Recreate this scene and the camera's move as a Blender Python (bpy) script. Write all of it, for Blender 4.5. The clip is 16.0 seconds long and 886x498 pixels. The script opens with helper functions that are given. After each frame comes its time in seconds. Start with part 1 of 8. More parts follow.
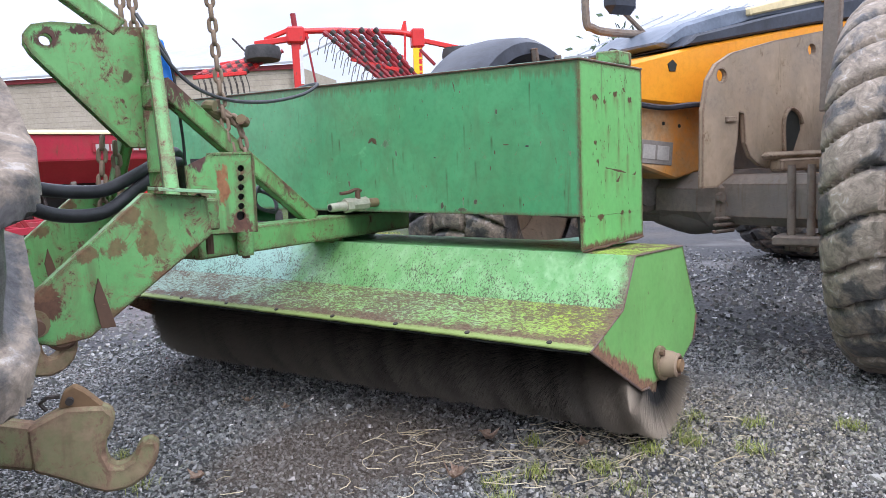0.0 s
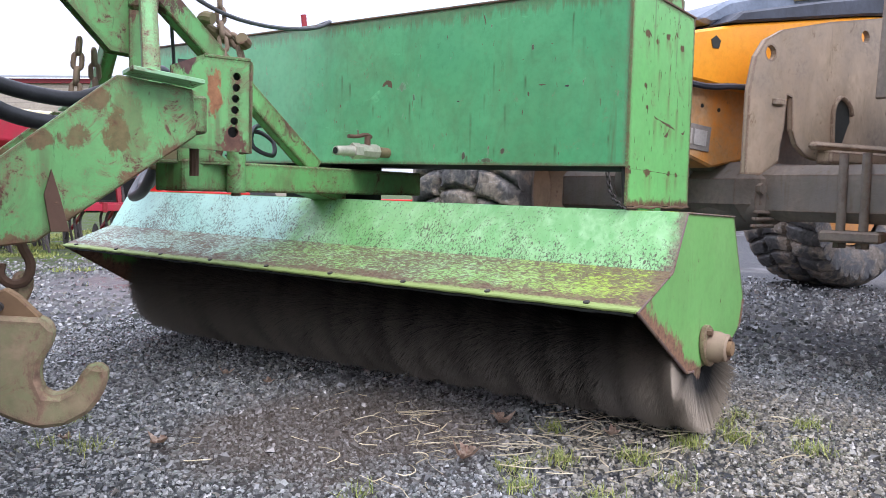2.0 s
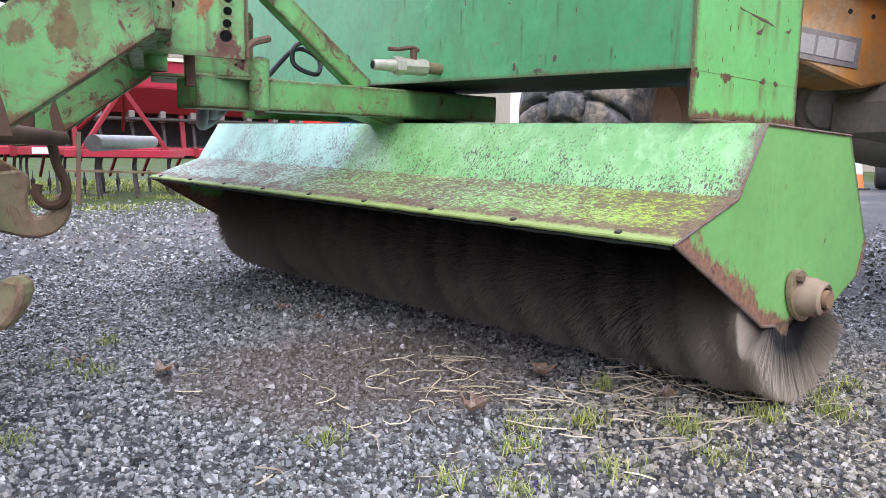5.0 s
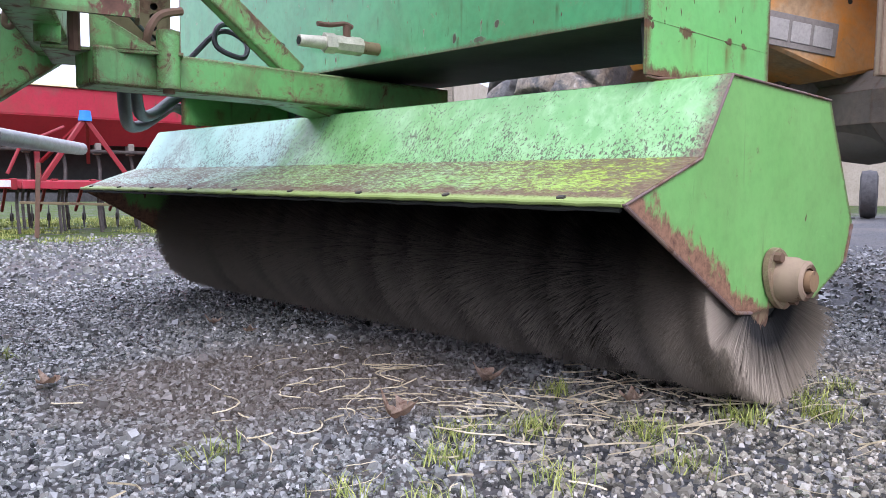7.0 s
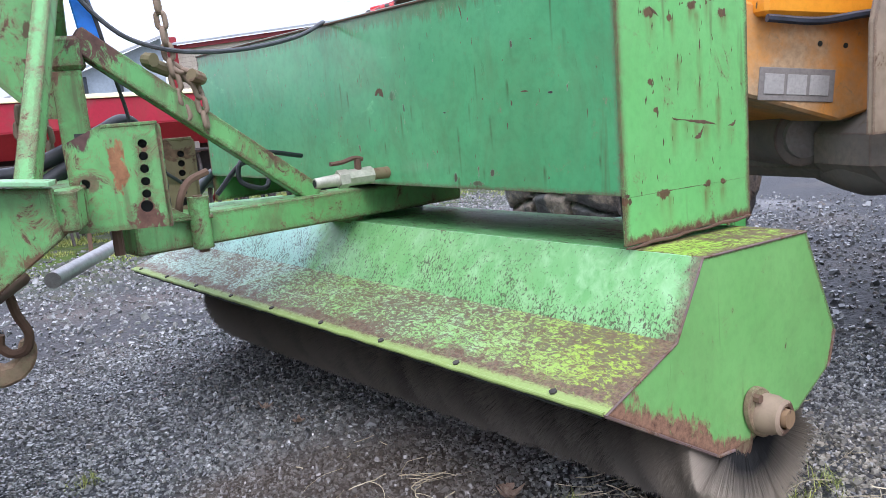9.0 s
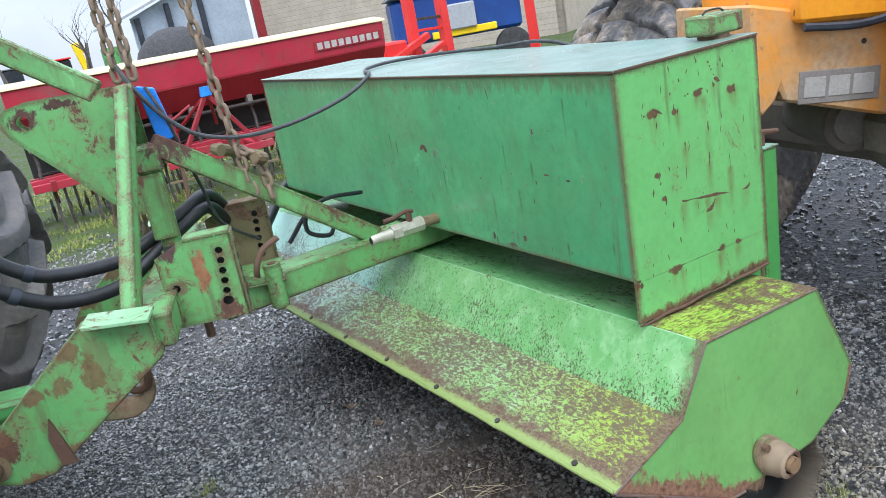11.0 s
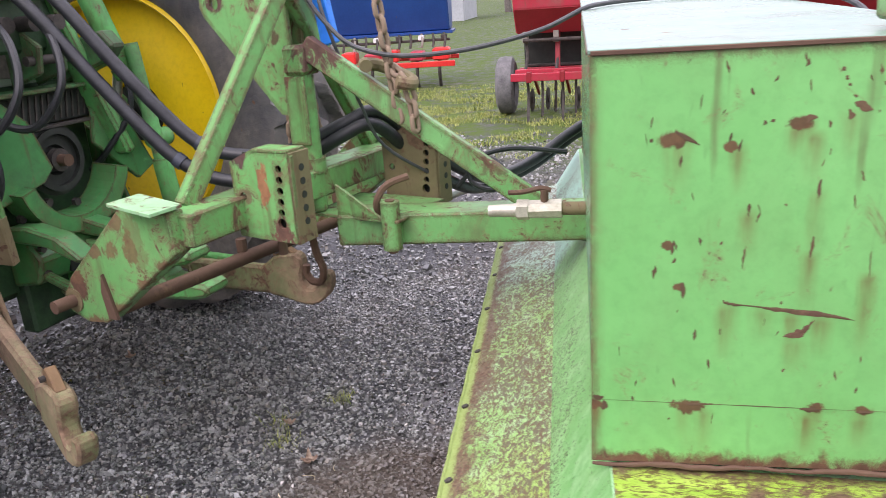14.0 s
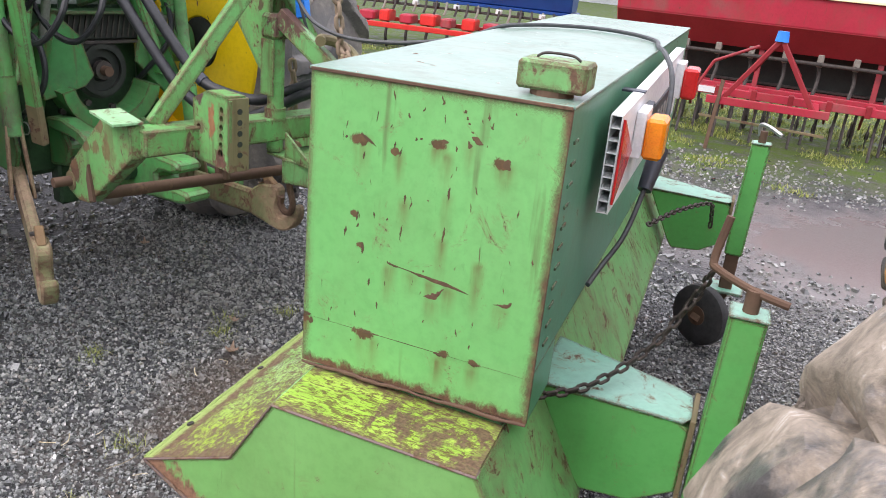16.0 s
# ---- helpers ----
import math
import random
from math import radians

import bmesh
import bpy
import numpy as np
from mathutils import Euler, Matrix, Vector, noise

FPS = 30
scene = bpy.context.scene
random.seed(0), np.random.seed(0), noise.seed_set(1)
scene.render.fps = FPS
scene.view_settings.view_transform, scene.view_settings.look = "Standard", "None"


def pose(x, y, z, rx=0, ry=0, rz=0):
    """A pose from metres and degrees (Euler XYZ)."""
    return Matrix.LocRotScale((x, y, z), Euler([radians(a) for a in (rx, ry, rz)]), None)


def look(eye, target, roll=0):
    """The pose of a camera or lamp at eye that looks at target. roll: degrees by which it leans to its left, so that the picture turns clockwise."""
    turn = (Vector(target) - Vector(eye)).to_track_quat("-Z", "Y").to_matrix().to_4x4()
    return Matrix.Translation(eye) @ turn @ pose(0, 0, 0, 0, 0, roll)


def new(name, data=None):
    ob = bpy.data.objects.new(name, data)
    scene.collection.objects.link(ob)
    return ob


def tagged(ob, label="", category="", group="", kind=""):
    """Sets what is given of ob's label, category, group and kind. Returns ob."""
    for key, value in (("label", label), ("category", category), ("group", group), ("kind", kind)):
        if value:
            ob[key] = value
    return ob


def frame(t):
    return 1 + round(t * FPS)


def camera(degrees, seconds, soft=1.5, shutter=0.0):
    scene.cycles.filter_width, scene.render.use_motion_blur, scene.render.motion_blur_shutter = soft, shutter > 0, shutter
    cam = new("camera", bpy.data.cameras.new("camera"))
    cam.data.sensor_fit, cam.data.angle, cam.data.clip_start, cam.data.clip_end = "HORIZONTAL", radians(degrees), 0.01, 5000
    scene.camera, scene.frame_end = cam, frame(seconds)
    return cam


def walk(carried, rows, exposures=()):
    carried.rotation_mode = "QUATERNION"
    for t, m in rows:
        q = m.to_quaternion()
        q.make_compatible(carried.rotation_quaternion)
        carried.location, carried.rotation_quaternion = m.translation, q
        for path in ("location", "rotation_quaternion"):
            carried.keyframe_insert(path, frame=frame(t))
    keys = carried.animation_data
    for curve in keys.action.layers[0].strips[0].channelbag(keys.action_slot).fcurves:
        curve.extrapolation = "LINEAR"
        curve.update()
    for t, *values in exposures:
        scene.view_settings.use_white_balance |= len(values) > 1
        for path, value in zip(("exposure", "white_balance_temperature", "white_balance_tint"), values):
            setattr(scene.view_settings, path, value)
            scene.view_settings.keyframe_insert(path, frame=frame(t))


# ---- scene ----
cam = camera(59.3, 16.0, soft=0.85, shutter=0.15)
PATH = [
    (0, (0.152, -0.078, 1.122), (1.739, 1.118, 0.897), -2.3),
    (0.5, (0.164, -0.002, 0.999), (1.818, 1.107, 0.821), -1.7),
    (1, (0.188, 0.062, 0.92), (1.888, 1.108, 0.795), -0.4),
    (1.5, (0.342, 0.204, 0.868), (2.018, 1.289, 0.751), -0.0),
    (2, (0.399, 0.215, 0.793), (2.002, 1.403, 0.654), 1.3),
    (2.5, (0.467, 0.143, 0.79), (1.962, 1.46, 0.614), 1.4),
    (3, (0.546, 0.241, 0.758), (1.89, 1.701, 0.511), 1.5),
    (3.5, (0.692, 0.278, 0.73), (1.991, 1.773, 0.453), 1.1),
    (4, (0.853, 0.181, 0.723), (2.139, 1.687, 0.443), 1.2),
    (4.2, (0.828, 0.068, 0.762), (2.113, 1.571, 0.461), 1.1),
    (6.5, (1.254, 0.184, 0.487), (2.548, 1.701, 0.339), 1.2),
    (7, (1.243, 0.197, 0.507), (2.556, 1.698, 0.356), 0.4),
    (7.5, (1.236, 0.177, 0.625), (2.534, 1.686, 0.426), -0.9),
    (8, (1.196, 0.162, 0.791), (2.495, 1.665, 0.565), -2.2),
    (8.2, (1.168, 0.119, 0.849), (2.453, 1.636, 0.633), -2.8),
    (10.3, (1.354, -0.121, 1.6), (2.379, 1.487, 0.998), -9.4),
    (10.5, (1.344, -0.177, 1.645), (2.342, 1.447, 1.04), -10.1),
    (11, (1.331, -0.239, 1.702), (2.279, 1.421, 1.114), -10.5),
    (11.5, (1.304, -0.243, 1.707), (2.194, 1.459, 1.147), -9.8),
    (12, (1.382, -0.156, 1.681), (2.156, 1.605, 1.136), -8.5),
    (12.5, (1.749, 0.022, 1.636), (2.233, 1.889, 1.107), -6.4),
    (13, (2.008, 0.012, 1.603), (2.191, 1.924, 1.045), -4.7),
    (13.5, (2.306, -0.005, 1.582), (2.134, 1.892, 0.972), -4.1),
    (14, (2.741, 0.025, 1.568), (2.381, 1.891, 0.945), -3.9),
    (14.5, (3.081, -0.197, 1.568), (2.681, 1.651, 0.916), -2.7),
    (15, (3.381, -0.198, 1.655), (2.879, 1.627, 1.01), -1.9),
    (15.5, (3.507, -0.264, 1.702), (2.888, 1.528, 1.065), 1.8),
    (16, (3.613, -0.229, 1.716), (2.976, 1.531, 1.013), 5.7),
]
walk(cam, [(t, look(eye, target, roll)) for t, eye, target, roll in PATH],
     exposures=[(0, 0.22, 6050, 19), (2.5, 0.41, 6050, 22), (3.5, 0.46, 6050, 22), (7, 0.44, 5950, 25), (8.2, 0.36, 5850, 24), (10.5, 0.30, 5950, 12), (12, 0.10, 6000, 12), (12.5, 0.18, 6450, 16), (13.5, 0.42, 6700, 28), (16, 0.34, 6700, 20)])

# ---------------------------------------------------------------- light
world = bpy.data.worlds.new("overcast_sky")
scene.world = world
world.use_nodes = True
wn, wl = world.node_tree.nodes, world.node_tree.links
wn.clear()
w_out = wn.new("ShaderNodeOutputWorld")
w_bg = wn.new("ShaderNodeBackground")
w_sky = wn.new("ShaderNodeTexSky")
w_sky.sky_type = "NISHITA"
w_sky.sun_disc = False
w_sky.sun_elevation = radians(48)
w_sky.sun_rotation = radians(215)
w_tc = wn.new("ShaderNodeTexCoord")
w_map = wn.new("ShaderNodeMapping")
w_map.inputs["Scale"].default_value = (1.0, 1.0, 2.6)
w_noise = wn.new("ShaderNodeTexNoise")
w_noise.inputs["Scale"].default_value = 2.2
w_noise.inputs["Detail"].default_value = 5
w_ramp = wn.new("ShaderNodeValToRGB")
w_ramp.color_ramp.elements[0].position = 0.30
w_ramp.color_ramp.elements[0].color = (0.62, 0.69, 0.80, 1)
w_ramp.color_ramp.elements[1].position = 0.62
w_ramp.color_ramp.elements[1].color = (0.97, 1.01, 1.08, 1)
# an overcast sky is about twice as bright overhead as at the horizon
w_sep = wn.new("ShaderNodeSeparateXYZ")
w_up = wn.new("ShaderNodeMath")
w_up.operation = "MAXIMUM"
w_up.inputs[1].default_value = 0.0
w_lin = wn.new("ShaderNodeMath")
w_lin.operation = "MULTIPLY_ADD"
w_lin.inputs[1].default_value = 18.8
w_lin.inputs[2].default_value = 9.3
wl.new(w_tc.outputs["Generated"], w_sep.inputs[0])
wl.new(w_sep.outputs[2], w_up.inputs[0])
wl.new(w_up.outputs[0], w_lin.inputs[0])
w_gain = wn.new("ShaderNodeVectorMath")
w_gain.operation = "SCALE"
wl.new(w_lin.outputs[0], w_gain.inputs["Scale"])
w_mix = wn.new("ShaderNodeMix")
w_mix.data_type = "RGBA"
w_mix.inputs["Factor"].default_value = 0.9
wl.new(w_tc.outputs["Generated"], w_map.inputs["Vector"])
wl.new(w_map.outputs["Vector"], w_noise.inputs["Vector"])
wl.new(w_noise.outputs["Fac"], w_ramp.inputs["Fac"])
wl.new(w_ramp.outputs["Color"], w_gain.inputs[0])
wl.new(w_sky.outputs["Color"], w_mix.inputs[6])
wl.new(w_gain.outputs["Vector"], w_mix.inputs[7])
wl.new(w_mix.outputs[2], w_bg.inputs["Color"])
w_bg.inputs["Strength"].default_value = 0.1
wl.new(w_bg.outputs["Background"], w_out.inputs["Surface"])

sun_data = bpy.data.lights.new("sun", "SUN")
sun_data.energy = 1.3
sun_data.angle = radians(25)
sun_data.color = (1.0, 0.97, 0.92)
sun = new("sun", sun_data)
sun.matrix_world = look((-2.0, -6.0, 9.0), (2.5, 1.5, 0))

# ---------------------------------------------------------------- materials
MATS = {}


def nodes_of(name):
    m = bpy.data.materials.new(name)
    m.use_nodes = True
    MATS[name] = m
    n, l = m.node_tree.nodes, m.node_tree.links
    b = n["Principled BSDF"]
    tc = n.new("ShaderNodeTexCoord")
    return m, n, l, b, tc.outputs["Object"]


def noise_tex(n, l, co, scale, detail=4, rough=0.6, stretch=None, dist=0.0):
    if stretch:
        mp = n.new("ShaderNodeMapping")
        mp.inputs["Scale"].default_value = stretch
        l.new(co, mp.inputs["Vector"])
        co = mp.outputs["Vector"]
    t = n.new("ShaderNodeTexNoise")
    t.inputs["Scale"].default_value = scale
    t.inputs["Detail"].default_value = detail
    t.inputs["Roughness"].default_value = rough
    t.inputs["Distortion"].default_value = dist
    l.new(co, t.inputs["Vector"])
    return t.outputs["Fac"]


def ramp(n, l, fac, lo, hi, c0=(0, 0, 0), c1=(1, 1, 1)):
    r = n.new("ShaderNodeValToRGB")
    e = r.color_ramp.elements
    e[0].position, e[1].position = lo, hi
    e[0].color, e[1].color = (*c0, 1), (*c1, 1)
    l.new(fac, r.inputs["Fac"])
    return r.outputs["Color"]


def mix(n, l, fac, a, b, mode="MIX"):
    m = n.new("ShaderNodeMix")
    m.data_type = "RGBA"
    m.blend_type = mode
    for sock, v in ((m.inputs[0], fac), (m.inputs[6], a), (m.inputs[7], b)):
        if isinstance(v, (int, float)):
            sock.default_value = v
        elif isinstance(v, tuple):
            sock.default_value = (*v, 1)
        else:
            l.new(v, sock)
    return m.outputs[2]


def math_node(n, l, op, a, b=0.0):
    m = n.new("ShaderNodeMath")
    m.operation = op
    for sock, v in ((m.inputs[0], a), (m.inputs[1], b)):
        if isinstance(v, (int, float)):
            sock.default_value = v
        else:
            l.new(v, sock)
    return m.outputs[0]


def bump(n, l, b, height, strength=0.3, distance=0.004):
    bp = n.new("ShaderNodeBump")
    bp.inputs["Strength"].default_value = strength
    bp.inputs["Distance"].default_value = distance
    l.new(height, bp.inputs["Height"])
    l.new(bp.outputs["Normal"], b.inputs["Normal"])


def creep_mask(n, l, co, point, normal, reach, scale=20, stretch=(1, 1, 0.5), soft=0.022):
    """1 near a cut edge through point, fading raggedly along the inward normal."""
    vm = n.new("ShaderNodeVectorMath")
    vm.operation = "DOT_PRODUCT"
    vm.inputs[1].default_value = normal
    l.new(co, vm.inputs[0])
    d = math_node(n, l, "SUBTRACT", vm.outputs["Value"], sum(p * q for p, q in zip(point, normal)))
    c = noise_tex(n, l, co, scale, 7, 0.72, stretch, 0.5)
    return ramp(n, l, math_node(n, l, "SUBTRACT", math_node(n, l, "MULTIPLY", math_node(n, l, "SUBTRACT", c, 0.22), reach * 2.6), d), 0.0, soft)


def edge_wear(n, l, co, radius=0.006, lo=0.05, hi=0.22):
    """Where an outer edge is close, broken up by noise: paint rubs off and rusts there first."""
    bv = n.new("ShaderNodeBevel")
    bv.samples = 4
    bv.inputs["Radius"].default_value = radius
    g = n.new("ShaderNodeNewGeometry")
    vm = n.new("ShaderNodeVectorMath")
    vm.operation = "DOT_PRODUCT"
    l.new(bv.outputs["Normal"], vm.inputs[0])
    l.new(g.outputs["Normal"], vm.inputs[1])
    e = math_node(n, l, "MULTIPLY", math_node(n, l, "SUBTRACT", 1.0, vm.outputs["Value"]), 7.0)
    k = noise_tex(n, l, co, 26, 6, 0.75, None, 0.6)
    return ramp(n, l, math_node(n, l, "MULTIPLY", e, ramp(n, l, k, 0.38, 0.58)), lo, hi)


def paint(name, c0, c1, rust=0.63, streak=0.66, moss=None, rough=0.42, dirt=0.0, dirt_col=(0.16, 0.13, 0.10), spec=0.5,
          rust_scale=3.0, fade=0.0, runs=None, edges=(), wear=0.0, chips=0.0, grime=0.0,
          edge_cols=((0.17, 0.088, 0.050), (0.060, 0.030, 0.020)), relief=(0.35, 0.003), halo=0.5, blots=(), run_axis=0):
    """Weathered paint over steel: cloudy tone, rust blooms and spots, run-down streaks, optional moss and dried dirt."""
    m, n, l, b, co = nodes_of(name)
    cloud = noise_tex(n, l, co, 2.3, 5, 0.62)
    fine = noise_tex(n, l, co, 38, 4, 0.65)
    col = mix(n, l, ramp(n, l, cloud, 0.32, 0.70), c0, c1)
    if fade:
        col = mix(n, l, ramp(n, l, noise_tex(n, l, co, 1.1, 3, 0.5, (1, 0.6, 1)), 0.48, 0.70), col, (0.30, 0.55, 0.45))
    col = mix(n, l, math_node(n, l, "MULTIPLY", ramp(n, l, fine, 0.45, 0.75), 0.25), col, tuple(0.55 * c for c in c0))
    # pale scuffs
    scuff = ramp(n, l, noise_tex(n, l, co, 9, 6, 0.75, (1.0, 0.35, 1.0), 0.6), 0.66, 0.74)
    col = mix(n, l, math_node(n, l, "MULTIPLY", scuff, 0.35), col, tuple(min(1, c * 1.7 + 0.05) for c in c1))
    if moss:
        mo = noise_tex(n, l, co, moss[0], 7, 0.72, (1.6, 0.55, 1.0), 0.8)
        col = mix(n, l, ramp(n, l, mo, moss[1], moss[1] + 0.07), col, moss[2])
        mo2 = noise_tex(n, l, co, moss[0] * 2.6, 6, 0.7, None, 0.4)
        col = mix(n, l, ramp(n, l, mo2, moss[3], moss[3] + 0.06), col, (0.085, 0.052, 0.028))
    run = ramp(n, l, noise_tex(n, l, co, 16, 4, 0.6, (1.0, 1.0, 0.10), 0.2), streak, streak + 0.10)
    col = mix(n, l, math_node(n, l, "MULTIPLY", run, 0.55), col, (0.11, 0.075, 0.035))
    big = noise_tex(n, l, co, rust_scale, 8, 0.72, None, 0.5)
    spot = noise_tex(n, l, co, 22, 3, 0.5, (1, 1, 0.45))
    rmask = mix(n, l, 1.0, ramp(n, l, big, rust, rust + 0.035), ramp(n, l, spot, 0.715, 0.74), "LIGHTEN")
    rcol = mix(n, l, ramp(n, l, fine, 0.3, 0.7), (0.070, 0.037, 0.024), (0.205, 0.118, 0.070))
    if grime:
        g1 = ramp(n, l, noise_tex(n, l, co, 5.5, 7, 0.7, (1, 1, 0.55), 0.6), 0.46, 0.72)
        col = mix(n, l, math_node(n, l, "MULTIPLY", g1, grime), col, (0.125, 0.105, 0.050))
        g2 = ramp(n, l, noise_tex(n, l, co, 30, 6, 0.75, (1.8, 1.8, 0.3), 0.8), 0.62, 0.70)
        col = mix(n, l, math_node(n, l, "MULTIPLY", g2, grime), col, (0.050, 0.040, 0.024))
    if chips:
        ch = noise_tex(n, l, co, 12, 9, 0.80, (1, 1, 0.8), 0.7)
        ring = ramp(n, l, ch, chips - 0.06, chips)
        col = mix(n, l, math_node(n, l, "MULTIPLY", ring, halo), col, (0.21, 0.15, 0.075))
        rmask = mix(n, l, 1.0, rmask, ramp(n, l, ch, chips, chips + 0.03), "LIGHTEN")
    col = mix(n, l, rmask, col, rcol)
    for pt, nm, reach, sc, st, amount in edges:
        e_m = math_node(n, l, "MULTIPLY", creep_mask(n, l, co, pt, nm, reach, sc, st), amount)
        col = mix(n, l, e_m, col, mix(n, l, ramp(n, l, noise_tex(n, l, co, 55, 5, 0.7), 0.42, 0.70), *edge_cols))
    if wear:
        w_m = edge_wear(n, l, co, wear)
        col = mix(n, l, math_node(n, l, "MULTIPLY", w_m, 0.9), col, mix(n, l, ramp(n, l, fine, 0.3, 0.7), (0.055, 0.026, 0.017), (0.17, 0.085, 0.05)))
        rmask = mix(n, l, 1.0, rmask, w_m, "LIGHTEN")
    if runs:
        col = mix(n, l, math_node(n, l, "MULTIPLY", stains(n, l, co, runs, run_axis), 0.95), col, (0.070, 0.040, 0.022) if run_axis else (0.155, 0.085, 0.032))
    w_ = noise_tex(n, l, co, 34, 7, 0.72, (1, 1, 0.6), 0.6) if blots else None
    for at, size, tone, amount in blots:
        # a ragged flake of bare rust at one place
        bm_ = n.new("ShaderNodeMapping")
        bm_.inputs["Location"].default_value = tuple(-a / z for a, z in zip(at, size))
        bm_.inputs["Scale"].default_value = tuple(1 / z for z in size)
        l.new(co, bm_.inputs["Vector"])
        bl = n.new("ShaderNodeVectorMath")
        bl.operation = "LENGTH"
        l.new(bm_.outputs["Vector"], bl.inputs[0])
        d_ = math_node(n, l, "ADD", bl.outputs["Value"], math_node(n, l, "MULTIPLY", math_node(n, l, "SUBTRACT", w_, 0.5), 3.2))
        bmask = math_node(n, l, "MULTIPLY", ramp(n, l, d_, 0.72, 1.0, (1, 1, 1), (0, 0, 0)), amount)
        col = mix(n, l, bmask, col, mix(n, l, ramp(n, l, fine, 0.35, 0.65), tuple(0.6 * c for c in tone), tone))
        rmask = mix(n, l, 1.0, rmask, bmask, "LIGHTEN")
    rg = mix(n, l, rmask, (rough, rough, rough), (0.85, 0.85, 0.85))
    if dirt:
        dm = ramp(n, l, noise_tex(n, l, co, 1.7, 7, 0.68), 0.62 - dirt * 0.45, 0.78 - dirt * 0.35)
        dcol = mix(n, l, ramp(n, l, fine, 0.3, 0.7), dirt_col, tuple(1.6 * c for c in dirt_col))
        col = mix(n, l, math_node(n, l, "MULTIPLY", dm, 0.92), col, dcol)
        rg = mix(n, l, dm, rg, (0.9, 0.9, 0.9))
    l.new(col, b.inputs["Base Color"])
    l.new(rg, b.inputs["Roughness"])
    b.inputs["Specular IOR Level"].default_value = spec
    h = mix(n, l, 0.5, fine, rmask)
    if relief[1] > 0.005:
        h = mix(n, l, 0.5, fine, noise_tex(n, l, co, 11, 6, 0.7, None, 0.6))
    bump(n, l, b, h, *relief)
    return m


def plain(name, c0, c1=None, rough=0.6, metal=0.0, scale=14, spec=0.5, relief=0.25, depth=0.003):
    """One surface with two-scale tone, a little grain and relief."""
    m, n, l, b, co = nodes_of(name)
    c1 = c1 or tuple(min(1, 1.45 * c) for c in c0)
    a = noise_tex(n, l, co, scale, 6, 0.65)
    f = noise_tex(n, l, co, scale * 7, 3, 0.6)
    col = mix(n, l, ramp(n, l, a, 0.32, 0.68), c0, c1)
    col = mix(n, l, math_node(n, l, "MULTIPLY", ramp(n, l, f, 0.45, 0.75), 0.4), col, tuple(0.6 * c for c in c0))
    l.new(col, b.inputs["Base Color"])
    b.inputs["Roughness"].default_value = rough
    b.inputs["Metallic"].default_value = metal
    b.inputs["Specular IOR Level"].default_value = spec
    if relief:
        bump(n, l, b, f, relief, depth)
    return m


def stains(n, l, co, spots, axis):
    """A mask of rusty water runs: each spot is (start, end, z top, length), along the axis and up, in object space."""
    xyz = n.new("ShaderNodeSeparateXYZ")
    l.new(co, xyz.inputs[0])
    wob = noise_tex(n, l, co, 30, 3, 0.6, (1.0, 1.0, 0.15))
    jig = math_node(n, l, "MULTIPLY", math_node(n, l, "SUBTRACT", wob, 0.5), 0.02)
    x = math_node(n, l, "ADD", xyz.outputs[axis], jig)
    total = None
    for x0, x1, z, ln in spots:
        mid, half = (x0 + x1) / 2, (x1 - x0) / 2
        dx = math_node(n, l, "ABSOLUTE", math_node(n, l, "SUBTRACT", x, mid))
        mr = n.new("ShaderNodeMapRange")
        mr.inputs[1].default_value, mr.inputs[2].default_value, mr.inputs[3].default_value, mr.inputs[4].default_value = half * 0.2, half + (0.004 if axis else 0.010), 1, 0
        l.new(dx, mr.inputs[0])
        mz = n.new("ShaderNodeMapRange")
        mz.inputs[1].default_value, mz.inputs[2].default_value, mz.inputs[3].default_value, mz.inputs[4].default_value = z - ln, z, 0, 1
        l.new(xyz.outputs[2], mz.inputs[0])
        mc = n.new("ShaderNodeMapRange")
        mc.inputs[1].default_value, mc.inputs[2].default_value, mc.inputs[3].default_value, mc.inputs[4].default_value = z - 0.012, z + 0.006, 1, 0
        l.new(math_node(n, l, "ADD", xyz.outputs[2], jig), mc.inputs[0])
        cut = mc.outputs[0]
        a = math_node(n, l, "MULTIPLY", math_node(n, l, "MULTIPLY", mr.outputs[0], mz.outputs[0]), cut)
        total = a if total is None else math_node(n, l, "MAXIMUM", total, a)
    return math_node(n, l, "MULTIPLY", total, ramp(n, l, wob, 0.28, 0.62))


